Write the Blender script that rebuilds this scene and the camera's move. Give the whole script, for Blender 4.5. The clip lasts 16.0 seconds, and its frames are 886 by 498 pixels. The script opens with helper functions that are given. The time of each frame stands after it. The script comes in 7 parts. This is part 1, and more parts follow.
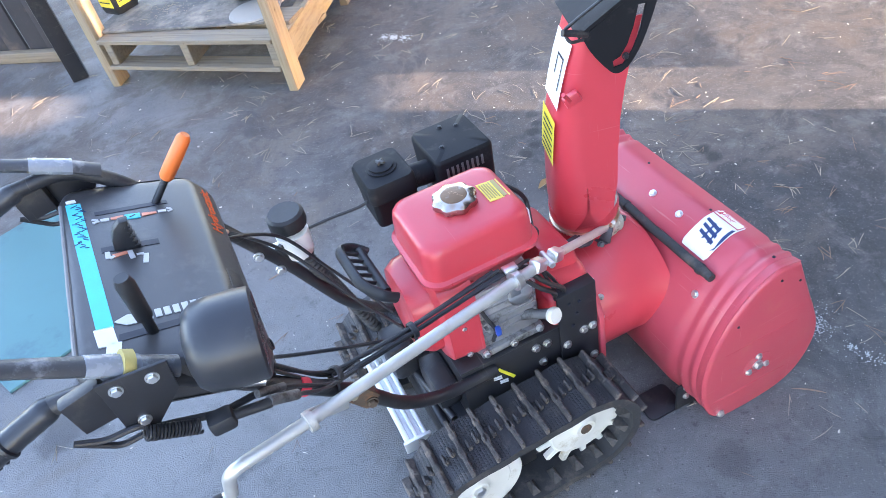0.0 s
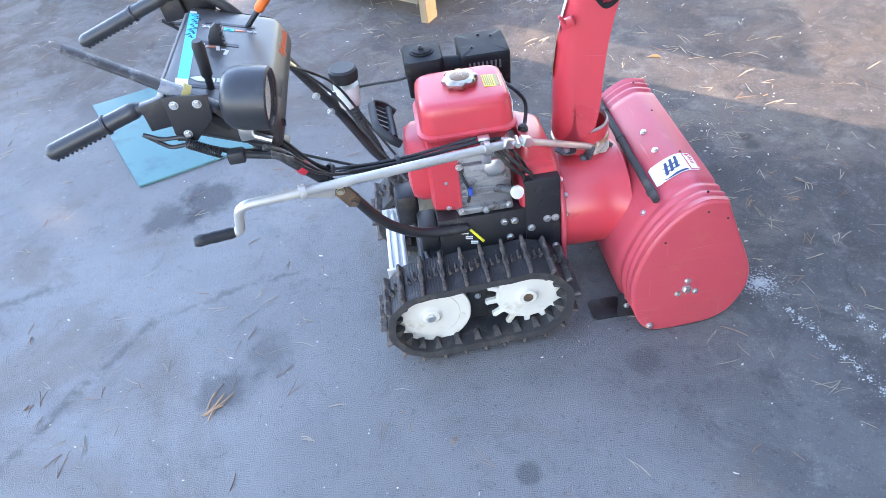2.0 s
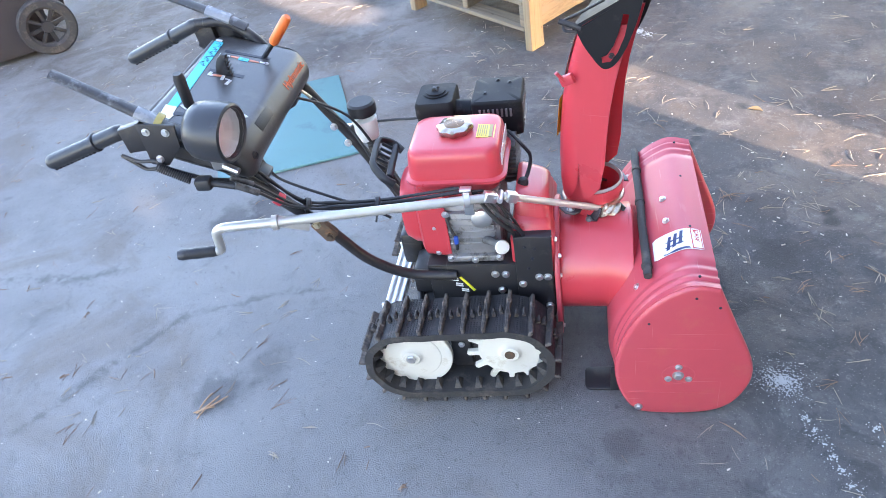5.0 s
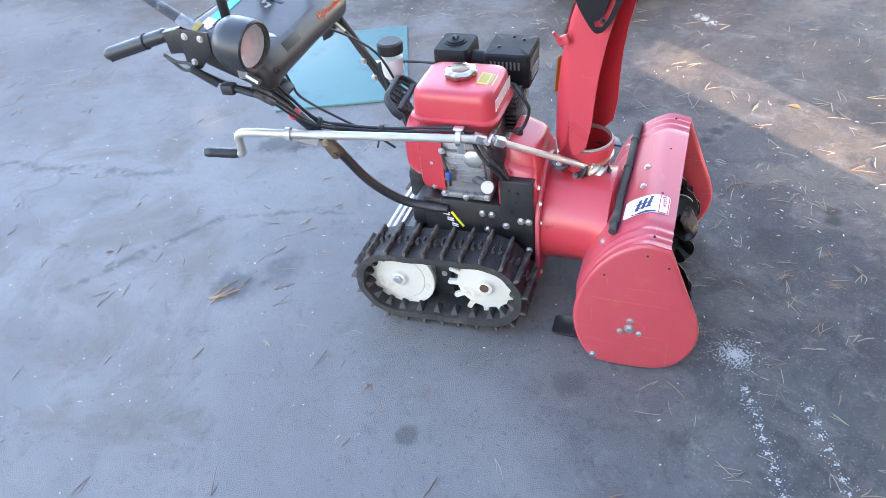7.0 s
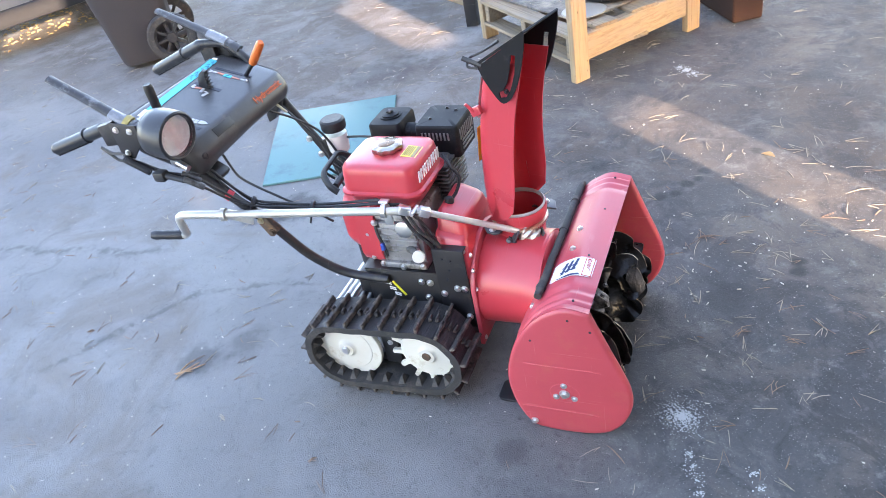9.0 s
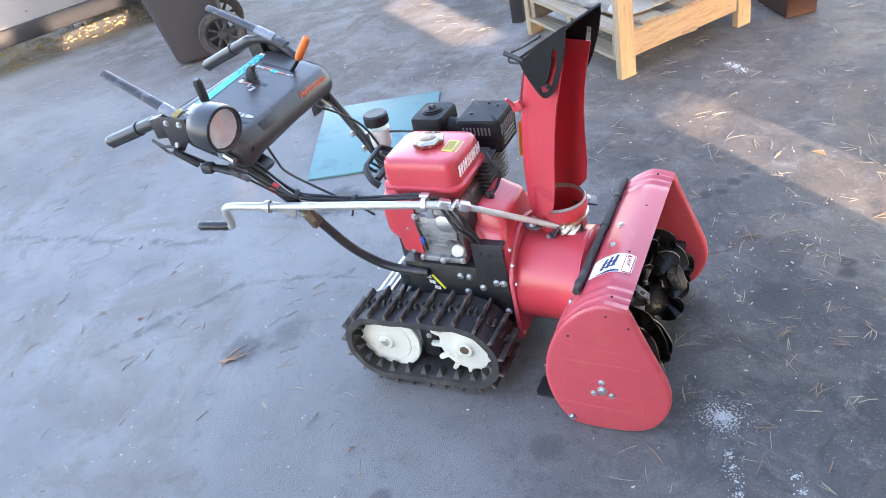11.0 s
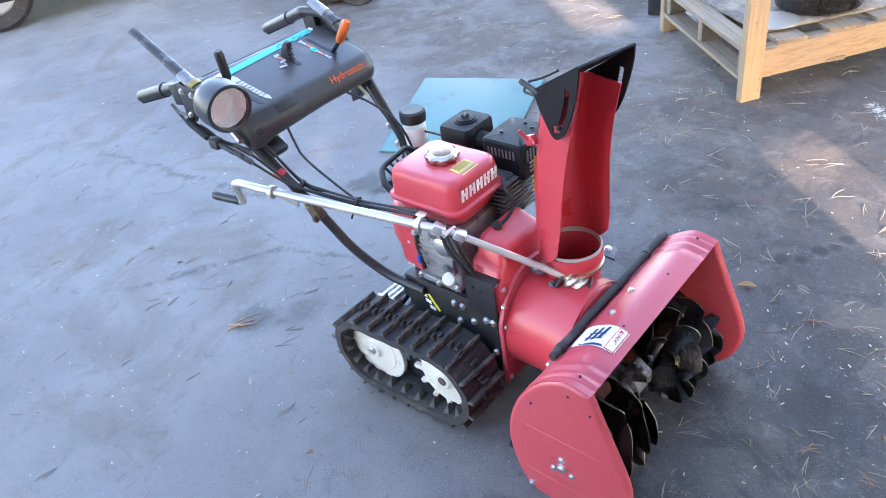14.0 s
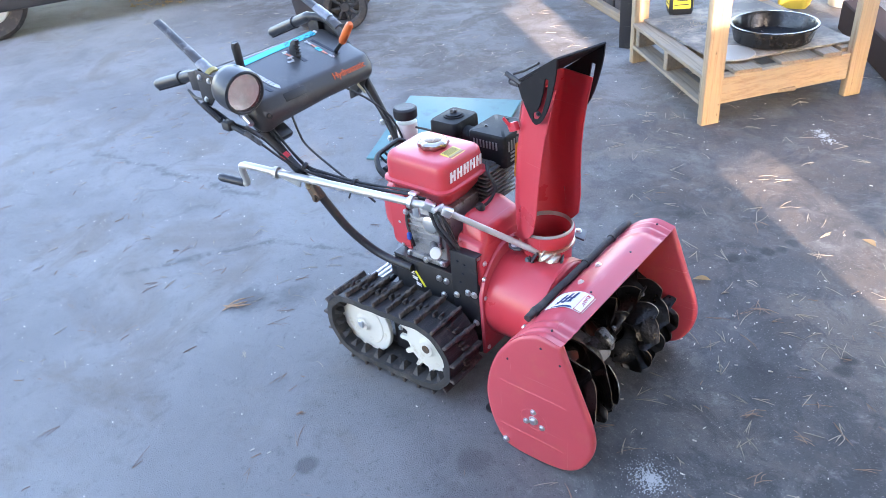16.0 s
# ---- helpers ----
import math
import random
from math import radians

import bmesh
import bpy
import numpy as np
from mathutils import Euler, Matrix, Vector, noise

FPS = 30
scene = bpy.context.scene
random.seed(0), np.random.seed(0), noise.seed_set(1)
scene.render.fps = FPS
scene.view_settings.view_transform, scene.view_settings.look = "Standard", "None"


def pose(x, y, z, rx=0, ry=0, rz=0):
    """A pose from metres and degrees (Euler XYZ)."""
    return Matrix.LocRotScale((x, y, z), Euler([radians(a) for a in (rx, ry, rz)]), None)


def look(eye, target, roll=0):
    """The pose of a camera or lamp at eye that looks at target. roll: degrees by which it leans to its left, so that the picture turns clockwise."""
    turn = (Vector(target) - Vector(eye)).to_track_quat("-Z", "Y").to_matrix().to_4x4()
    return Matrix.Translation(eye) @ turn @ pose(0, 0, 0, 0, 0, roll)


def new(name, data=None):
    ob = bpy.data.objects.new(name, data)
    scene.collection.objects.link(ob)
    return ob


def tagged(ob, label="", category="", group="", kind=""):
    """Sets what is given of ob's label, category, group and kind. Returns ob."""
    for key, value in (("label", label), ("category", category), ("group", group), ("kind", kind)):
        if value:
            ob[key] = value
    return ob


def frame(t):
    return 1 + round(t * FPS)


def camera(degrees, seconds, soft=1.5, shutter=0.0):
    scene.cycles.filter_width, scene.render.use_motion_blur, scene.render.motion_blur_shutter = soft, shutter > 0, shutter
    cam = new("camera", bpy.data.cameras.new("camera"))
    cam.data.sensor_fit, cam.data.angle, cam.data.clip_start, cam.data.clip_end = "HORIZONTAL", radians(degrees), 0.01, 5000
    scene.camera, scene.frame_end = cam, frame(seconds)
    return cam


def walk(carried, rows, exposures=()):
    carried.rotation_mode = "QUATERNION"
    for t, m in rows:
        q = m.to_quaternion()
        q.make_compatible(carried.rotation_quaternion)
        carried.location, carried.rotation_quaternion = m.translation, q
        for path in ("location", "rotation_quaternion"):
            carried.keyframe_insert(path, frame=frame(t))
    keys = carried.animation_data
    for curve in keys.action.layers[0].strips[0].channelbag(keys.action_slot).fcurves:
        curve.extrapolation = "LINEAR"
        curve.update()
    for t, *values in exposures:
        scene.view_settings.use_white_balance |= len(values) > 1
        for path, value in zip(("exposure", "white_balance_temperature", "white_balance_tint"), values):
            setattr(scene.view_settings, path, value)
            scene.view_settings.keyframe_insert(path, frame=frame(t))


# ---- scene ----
cam = camera(62.6, 16.0, 0.6)
PATH = [
    (0, (0.03, 0.006, 1.435), (0.002, 1.487, 0.092), -13.8),
    (0.5, (0.118, -0.075, 1.438), (0.003, 1.417, 0.111), -11.8),
    (1, (0.121, -0.238, 1.44), (-0.033, 1.243, 0.105), -8.8),
    (1.5, (0.175, -0.4, 1.441), (-0.135, 1.061, 0.11), -8.1),
    (2, (0.365, -0.468, 1.437), (-0.043, 0.992, 0.132), -8.2),
    (2.5, (0.404, -0.457, 1.435), (-0.1, 1.007, 0.169), -9.3),
    (3, (0.376, -0.439, 1.435), (-0.285, 0.965, 0.172), -8.8),
    (3.5, (0.522, -0.427, 1.431), (-0.19, 1.006, 0.231), -8.4),
    (4, (0.652, -0.4, 1.435), (-0.128, 0.968, 0.202), -11.3),
    (4.2, (0.661, -0.372, 1.427), (-0.091, 1.001, 0.182), -11.0),
    (6.3, (0.912, -0.188, 1.469), (-0.116, 0.97, 0.202), -9.6),
    (6.5, (0.901, -0.27, 1.457), (-0.059, 0.89, 0.14), -7.0),
    (7, (1.05, -0.322, 1.444), (0.045, 0.856, 0.179), -7.0),
    (7.5, (1.151, -0.246, 1.447), (0.052, 0.946, 0.276), -9.3),
    (8, (1.23, -0.199, 1.436), (-0.034, 0.878, 0.322), -10.8),
    (8.5, (1.277, -0.138, 1.442), (0.078, 0.992, 0.309), -12.2),
    (8.7, (1.285, -0.128, 1.441), (0.115, 1.039, 0.315), -12.3),
    (10.8, (1.315, -0.126, 1.443), (0.104, 1.022, 0.341), -13.3),
    (11, (1.311, -0.132, 1.439), (0.052, 0.957, 0.33), -13.7),
    (11.5, (1.331, -0.123, 1.444), (0.041, 0.93, 0.337), -14.2),
    (12, (1.306, -0.078, 1.44), (0.078, 1.029, 0.315), -12.9),
    (12.5, (1.218, 0.041, 1.431), (-0.011, 1.093, 0.255), -10.5),
    (13, (1.206, 0.126, 1.44), (-0.099, 1.063, 0.249), -11.2),
    (13.5, (1.319, 0.24, 1.438), (-0.088, 1.093, 0.301), -8.9),
    (14, (1.384, 0.267, 1.442), (-0.072, 1.021, 0.296), -9.7),
    (14.5, (1.443, 0.185, 1.444), (0.007, 0.961, 0.288), -6.9),
    (15, (1.512, 0.127, 1.442), (0.107, 0.96, 0.289), -4.9),
    (15.5, (1.534, 0.13, 1.439), (0.085, 0.974, 0.348), -5.4),
    (16, (1.563, 0.096, 1.428), (0.11, 0.957, 0.358), -6.1),
]
walk(cam, [(t, look(eye, target, roll)) for t, eye, target, roll in PATH],
     [(0, 3.72, 6600, 23), (2.5, 3.85, 6650, 23), (6.5, 3.86, 6950, 23), (8.5, 3.86, 7050, 23), (12.5, 3.84, 6950, 23), (14, 3.80, 6600, 23), (16, 3.78, 6500, 23)])

# ---- world, sun, exposure ----
SUN_AZ, SUN_EL = -23.5, 13.0
world = bpy.data.worlds.new("sky")
scene.world = world
world.use_nodes = True
wn = world.node_tree.nodes
sky = wn.new("ShaderNodeTexSky")
sky.sky_type, sky.sun_disc = "NISHITA", False
sky.sun_elevation, sky.sun_rotation = radians(SUN_EL), radians(90 - SUN_AZ)
sky.air_density, sky.dust_density, sky.ozone_density = 1.0, 1.0, 1.0
wn["Background"].inputs["Strength"].default_value = 0.15
world.node_tree.links.new(sky.outputs["Color"], wn["Background"].inputs["Color"])
sun = new("sun", bpy.data.lights.new("sun", "SUN"))
sun.data.energy, sun.data.angle, sun.data.color = 2.15, radians(0.8), (1.0, 0.83, 0.62)
SUN_DIR = Vector((math.cos(radians(SUN_AZ)) * math.cos(radians(SUN_EL)), math.sin(radians(SUN_AZ)) * math.cos(radians(SUN_EL)), math.sin(radians(SUN_EL))))
sun.matrix_world = look(SUN_DIR * 20, (0, 0, 0))


# ---- materials ----
def link(m, a, b):
    m.node_tree.links.new(a, b)


def material(name, base, rough=0.5, metal=0.0, vary=0.15, scale=30.0, bump=0.1, dirt=None, dirt_amount=0.0, coat=0.0, fine=300.0, spec=0.5):
    """Principled surface with colour variation at two scales, uneven gloss, fine relief and patches of dirt or wear."""
    m = bpy.data.materials.new(name)
    m.use_nodes = True
    n = m.node_tree.nodes
    p = n["Principled BSDF"]
    co = n.new("ShaderNodeTexCoord")
    big, small = n.new("ShaderNodeTexNoise"), n.new("ShaderNodeTexNoise")
    big.inputs["Scale"].default_value, big.inputs["Detail"].default_value, big.inputs["Roughness"].default_value = scale, 5.0, 0.6
    small.inputs["Scale"].default_value, small.inputs["Detail"].default_value = fine, 3.0
    for t in (big, small):
        link(m, co.outputs["Object"], t.inputs["Vector"])
    mix = n.new("ShaderNodeMix")
    mix.data_type, mix.blend_type = "RGBA", "MIX"
    mix.inputs["A"].default_value = (*[max(c * (1 - vary), 0) for c in base], 1)
    mix.inputs["B"].default_value = (*[min(c * (1 + vary), 1) for c in base], 1)
    link(m, big.outputs["Fac"], mix.inputs["Factor"])
    out = mix.outputs["Result"]
    if dirt:
        ramp = n.new("ShaderNodeValToRGB")
        ramp.color_ramp.elements[0].position, ramp.color_ramp.elements[1].position = 0.62 - dirt_amount * 0.3, 0.74 - dirt_amount * 0.2
        dn = n.new("ShaderNodeTexNoise")
        dn.inputs["Scale"].default_value, dn.inputs["Detail"].default_value, dn.inputs["Roughness"].default_value = scale * 0.7, 8.0, 0.72
        link(m, co.outputs["Object"], dn.inputs["Vector"])
        link(m, dn.outputs["Fac"], ramp.inputs["Fac"])
        dmix = n.new("ShaderNodeMix")
        dmix.data_type = "RGBA"
        dmix.inputs["B"].default_value = (*dirt, 1)
        link(m, ramp.outputs["Color"], dmix.inputs["Factor"])
        link(m, out, dmix.inputs["A"])
        out = dmix.outputs["Result"]
    link(m, out, p.inputs["Base Color"])
    rr = n.new("ShaderNodeMapRange")
    rr.inputs["To Min"].default_value, rr.inputs["To Max"].default_value = max(rough - 0.12, 0.02), min(rough + 0.15, 1)
    link(m, big.outputs["Fac"], rr.inputs["Value"])
    link(m, rr.outputs["Result"], p.inputs["Roughness"])
    p.inputs["Metallic"].default_value = metal
    p.inputs["Coat Weight"].default_value = coat
    p.inputs["Coat Roughness"].default_value = 0.24
    p.inputs["Specular IOR Level"].default_value = spec
    if bump:
        b = n.new("ShaderNodeBump")
        b.inputs["Strength"].default_value, b.inputs["Distance"].default_value = bump, 0.002
        link(m, small.outputs["Fac"], b.inputs["Height"])
        link(m, b.outputs["Normal"], p.inputs["Normal"])
    return m


RED = material("red_paint", (0.55, 0.047, 0.062), 0.30, vary=0.09, scale=9, bump=0.03, dirt=(0.46, 0.085, 0.095), dirt_amount=0.10, coat=0.22, fine=900)
RED_FADED = material("faded_red_paint", (0.50, 0.066, 0.088), 0.38, vary=0.10, scale=7, bump=0.04, dirt=(0.46, 0.10, 0.105), dirt_amount=0.2, coat=0.12, fine=800)
RED_WORN = material("worn_red_paint", (0.50, 0.066, 0.086), 0.36, vary=0.10, scale=14, bump=0.06, dirt=(0.5, 0.09, 0.085), dirt_amount=0.25, coat=0.15, fine=600)
BLACK_STEEL = material("black_painted_steel", (0.017, 0.017, 0.020), 0.42, vary=0.3, scale=20, bump=0.05, dirt=(0.05, 0.045, 0.04), dirt_amount=0.25)
HOOD_BLACK = material("satin_black_sheet", (0.010, 0.010, 0.012), 0.55, vary=0.3, scale=20, bump=0.05, dirt=(0.04, 0.036, 0.034), dirt_amount=0.2, spec=0.2)
BLACK_PLASTIC = material("black_plastic", (0.019, 0.020, 0.023), 0.5, vary=0.25, scale=25, bump=0.15, fine=900)
GREY_PLASTIC = material("faded_grey_plastic", (0.048, 0.046, 0.047), 0.34, vary=0.22, scale=12, bump=0.12, dirt=(0.09, 0.085, 0.08), dirt_amount=0.2, fine=800)
RUBBER = material("worn_rubber", (0.032, 0.031, 0.032), 0.72, vary=0.35, scale=30, bump=0.4, dirt=(0.085, 0.072, 0.062), dirt_amount=0.35, fine=250)
RUBBER_EDGE = material("scuffed_rubber", (0.054, 0.048, 0.046), 0.85, vary=0.4, scale=40, bump=0.5, dirt=(0.17, 0.135, 0.11), dirt_amount=0.45, fine=220)


def tread_rubber():
    """Worn rubber with a moulded waffle of small square studs."""
    m = material("waffle_tread_rubber", (0.034, 0.033, 0.036), 0.62, vary=0.35, scale=30, bump=0.4, dirt=(0.08, 0.07, 0.062), dirt_amount=0.3, fine=250)
    n = m.node_tree.nodes
    old = [x for x in n if x.bl_idname == "ShaderNodeBump"][0]
    co, v, r = n.new("ShaderNodeTexCoord"), n.new("ShaderNodeTexVoronoi"), n.new("ShaderNodeMapRange")
    v.distance = "CHEBYCHEV"
    v.inputs["Scale"].default_value, v.inputs["Randomness"].default_value = 150.0, 0.15
    for k, x in (("From Min", 0.22), ("From Max", 0.40), ("To Min", 1.0), ("To Max", 0.0)):
        r.inputs[k].default_value = x
    b = n.new("ShaderNodeBump")
    b.inputs["Strength"].default_value, b.inputs["Distance"].default_value = 0.6, 0.0022
    link(m, co.outputs["Object"], v.inputs["Vector"])
    link(m, v.outputs["Distance"], r.inputs["Value"])
    link(m, r.outputs["Result"], b.inputs["Height"])
    link(m, old.outputs["Normal"], b.inputs["Normal"])
    link(m, b.outputs["Normal"], n["Principled BSDF"].inputs["Normal"])
    return m


TREAD = tread_rubber()
WHITE_PLASTIC = material("cream_plastic", (0.68, 0.655, 0.58), 0.5, vary=0.08, scale=14, bump=0.08, dirt=(0.42, 0.34, 0.22), dirt_amount=0.22)
STEEL = material("zinc_steel", (0.72, 0.72, 0.71), 0.36, 1.0, vary=0.15, scale=60, bump=0.05)
LAMP_BLACK = material("lamp_black_plastic", (0.024, 0.026, 0.031), 0.36, vary=0.25, scale=20, bump=0.06, dirt=(0.06, 0.06, 0.065), dirt_amount=0.2, fine=700)
DARK_ALU = material("dark_aluminium", (0.13, 0.13, 0.135), 0.6, 0.5, vary=0.3, scale=40, bump=0.3, dirt=(0.04, 0.035, 0.03), dirt_amount=0.4)
SEAL_GREY = material("grey_rubber_seal", (0.34, 0.33, 0.32), 0.6, vary=0.12, scale=30, bump=0.1)
TUBE_STEEL = material("dull_galvanised_tube", (0.53, 0.52, 0.49), 0.38, 0.55, vary=0.15, scale=25, bump=0.08, dirt=(0.42, 0.36, 0.3), dirt_amount=0.15)
ALU = material("cast_aluminium", (0.33, 0.33, 0.34), 0.55, 0.7, vary=0.25, scale=40, bump=0.3, dirt=(0.1, 0.09, 0.08), dirt_amount=0.3)
# brown in this chrome stands in for its reflected surroundings
CHROME = material("browned_chrome", (0.46, 0.41, 0.36), 0.22, 1.0, vary=0.12, scale=60, bump=0.03, dirt=(0.3, 0.16, 0.08), dirt_amount=0.4)
BRASS = material("yellow_zinc", (0.66, 0.58, 0.41), 0.3, 1.0, vary=0.15, scale=60, bump=0.05)
RUST = material("rusty_steel", (0.10, 0.07, 0.05), 0.7, 0.3, vary=0.4, scale=40, bump=0.3, dirt=(0.3, 0.14, 0.06), dirt_amount=0.4)
AUGER_STEEL = material("blackened_auger_steel", (0.010, 0.009, 0.0088), 0.30, 0.2, vary=0.5, scale=25, bump=0.9, dirt=(0.034, 0.027, 0.022), dirt_amount=0.25, fine=120)
EDGE_STEEL = material("bare_worn_edge", (0.40, 0.33, 0.24), 0.4, 0.8, vary=0.3, scale=25, bump=0.1, dirt=(0.03, 0.025, 0.02), dirt_amount=0.8)
ORANGE = material("orange_plastic", (0.75, 0.16, 0.03), 0.45, vary=0.08, scale=30, bump=0.04)
CYAN = material("turquoise_tape", (0.03, 0.52, 0.62), 0.5, vary=0.12, scale=30, bump=0.1)
WHITE_STICKER = material("white_sticker", (0.78, 0.77, 0.74), 0.4, vary=0.05, scale=40, bump=0.02)
YELLOW_STICKER = material("yellow_sticker", (0.78, 0.6, 0.05), 0.4, vary=0.06, scale=40, bump=0.02)
BLACK_INK = material("black_ink", (0.012, 0.014, 0.025), 0.5, vary=0.1, bump=0)
BLUE_INK = material("dark_blue_ink", (0.012, 0.035, 0.12), 0.5, vary=0.1, bump=0)
RED_INK = material("red_ink", (0.55, 0.03, 0.05), 0.5, vary=0.1, bump=0)
ORANGE_INK = material("orange_ink", (0.8, 0.13, 0.03), 0.5, vary=0.05, bump=0)
YELLOW_INK = material("yellow_ink", (0.85, 0.75, 0.05), 0.5, vary=0.05, bump=0)
WHITE_INK = material("white_ink", (0.8, 0.8, 0.8), 0.5, vary=0.03, bump=0)
MILKY = material("milky_plastic", (0.80, 0.79, 0.76), 0.4, vary=0.08, scale=30, bump=0.05)
SCUFFED = material("scuffed_black_lever", (0.05, 0.052, 0.058), 0.45, vary=0.3, scale=30, bump=0.2, dirt=(0.22, 0.23, 0.25), dirt_amount=0.45)
TAPE_GREY = material("clear_tape", (0.25, 0.27, 0.3), 0.25, vary=0.35, scale=40, bump=0.4, fine=120)
BOARD_BLUE = material("teal_painted_board", (0.080, 0.198, 0.206), 0.6, vary=0.14, scale=6, bump=0.1, dirt=(0.06, 0.13, 0.16), dirt_amount=0.25)
PALLET_WOOD = material("weathered_pallet_wood", (0.30, 0.24, 0.17), 0.85, vary=0.25, scale=9, bump=0.35, dirt=(0.2, 0.16, 0.12), dirt_amount=0.3, fine=120)
GREY_WOOD = material("grey_plywood", (0.115, 0.105, 0.097), 0.85, vary=0.3, scale=5, bump=0.25, dirt=(0.33, 0.285, 0.225), dirt_amount=0.5, fine=120)
BROWN_WOOD = material("dark_brown_beam", (0.040, 0.022, 0.018), 0.9, vary=0.3, scale=9, bump=0.3, fine=120, spec=0.15)
FENCE_WOOD = material("dark_stained_board", (0.05, 0.044, 0.046), 0.75, vary=0.35, scale=7, bump=0.3, dirt=(0.12, 0.09, 0.07), dirt_amount=0.25, fine=120)
BIN_PLASTIC = material("brown_grey_bin_plastic", (0.036, 0.032, 0.036), 0.6, vary=0.15, scale=8, bump=0.1)
CAR_PAINT = material("silver_car_paint", (0.5, 0.5, 0.5), 0.3, 0.6, vary=0.05, scale=8, bump=0.01, coat=0.6)
STRAW = material("dry_straw", (0.33, 0.28, 0.22), 0.85, vary=0.3, scale=6, bump=0.0)
TWIG = material("dry_twig", (0.24, 0.155, 0.11), 0.85, vary=0.35, scale=30, bump=0.2)
CHIP = material("wood_chip", (0.6, 0.55, 0.48), 0.85, vary=0.3, scale=20, bump=0.2)
LEAF = material("dead_leaf", (0.33, 0.21, 0.09), 0.7, vary=0.3, scale=20, bump=0.2)
POWDER = material("spilt_white_powder", (0.42, 0.43, 0.44), 0.9, vary=0.12, scale=60, bump=0.3)

LENS_GLASS = bpy.data.materials.new("ribbed_lamp_glass")
LENS_GLASS.use_nodes = True
_n = LENS_GLASS.node_tree.nodes
_n.remove(_n["Principled BSDF"])
_clear, _gloss, _both = _n.new("ShaderNodeBsdfTransparent"), _n.new("ShaderNodeBsdfGlossy"), _n.new("ShaderNodeMixShader")
_gloss.inputs["Roughness"].default_value, _both.inputs[0].default_value = 0.08, 0.10
link(LENS_GLASS, _clear.outputs[0], _both.inputs[1])
link(LENS_GLASS, _gloss.outputs[0], _both.inputs[2])
link(LENS_GLASS, _both.outputs[0], _n["Material Output"].inputs["Surface"])
REFLECTOR = material("lamp_reflector", (0.82, 0.82, 0.80), 0.35, 0.15, vary=0.3, scale=60, bump=0.5, fine=90)


def wood(name, base, dark, grey, axis, rough=0.75, worn=0.4):
    """Sawn boards: grain drawn out along one axis, weathered patches, knots."""
    m = bpy.data.materials.new(name)
    m.use_nodes = True
    n = m.node_tree.nodes
    p = n["Principled BSDF"]
    co, info = n.new("ShaderNodeTexCoord"), n.new("ShaderNodeObjectInfo")
    shift = n.new("ShaderNodeVectorMath")
    shift.operation = "SCALE"
    shift.inputs[0].default_value = (7.0, 5.0, 9.0)
    link(m, info.outputs["Random"], shift.inputs["Scale"])
    add = n.new("ShaderNodeVectorMath")
    link(m, co.outputs["Object"], add.inputs[0])
    link(m, shift.outputs["Vector"], add.inputs[1])

    def tex(scale, along, detail, dist=0.0):
        mp, t = n.new("ShaderNodeMapping"), n.new("ShaderNodeTexNoise")
        s = [scale, scale, scale]
        s["xyz".index(axis)] = along
        mp.inputs["Scale"].default_value = s
        t.inputs["Scale"].default_value, t.inputs["Detail"].default_value, t.inputs["Distortion"].default_value = 1.0, detail, dist
        t.inputs["Roughness"].default_value = 0.65
        link(m, add.outputs["Vector"], mp.inputs["Vector"])
        link(m, mp.outputs["Vector"], t.inputs["Vector"])
        return t.outputs["Fac"]

    def over(a, colour, v, lo, hi, top):
        r, x = n.new("ShaderNodeMapRange"), n.new("ShaderNodeMix")
        for k, val in (("From Min", lo), ("From Max", hi), ("To Max", top)):
            r.inputs[k].default_value = val
        link(m, v, r.inputs["Value"])
        x.data_type = "RGBA"
        link(m, a, x.inputs["A"])
        x.inputs["B"].default_value = (*colour, 1)
        link(m, r.outputs["Result"], x.inputs["Factor"])
        return x.outputs["Result"]

    rgb = n.new("ShaderNodeRGB")
    rgb.outputs[0].default_value = (*base, 1)
    grain = tex(70, 3, 6, 0.6)
    col = over(rgb.outputs[0], dark, grain, 0.44, 0.70, 0.75)
    col = over(col, grey, tex(9, 5, 6), 0.45, 0.66, worn)
    col = over(col, [c * 0.35 for c in dark], tex(26, 17, 2), 0.70, 0.76, 0.85)
    link(m, col, p.inputs["Base Color"])
    p.inputs["Roughness"].default_value = rough
    b = n.new("ShaderNodeBump")
    b.inputs["Strength"].default_value, b.inputs["Distance"].default_value = 0.4, 0.002
    link(m, grain, b.inputs["Height"])
    link(m, b.outputs["Normal"], p.inputs["Normal"])
    return m


PINE_UP = wood("pine_post_wood", (0.34, 0.255, 0.160), (0.24, 0.155, 0.085), (0.29, 0.25, 0.195), "z", 0.85, 0.4)
PINE_SIDE = wood("pine_rail_wood", (0.33, 0.25, 0.155), (0.20, 0.13, 0.07), (0.27, 0.235, 0.18), "y", 0.75, 0.4)
DECK_WOOD = wood("weathered_deck_wood", (0.27, 0.205, 0.135), (0.13, 0.095, 0.065), (0.19, 0.17, 0.145), "x", 0.85, 0.6)


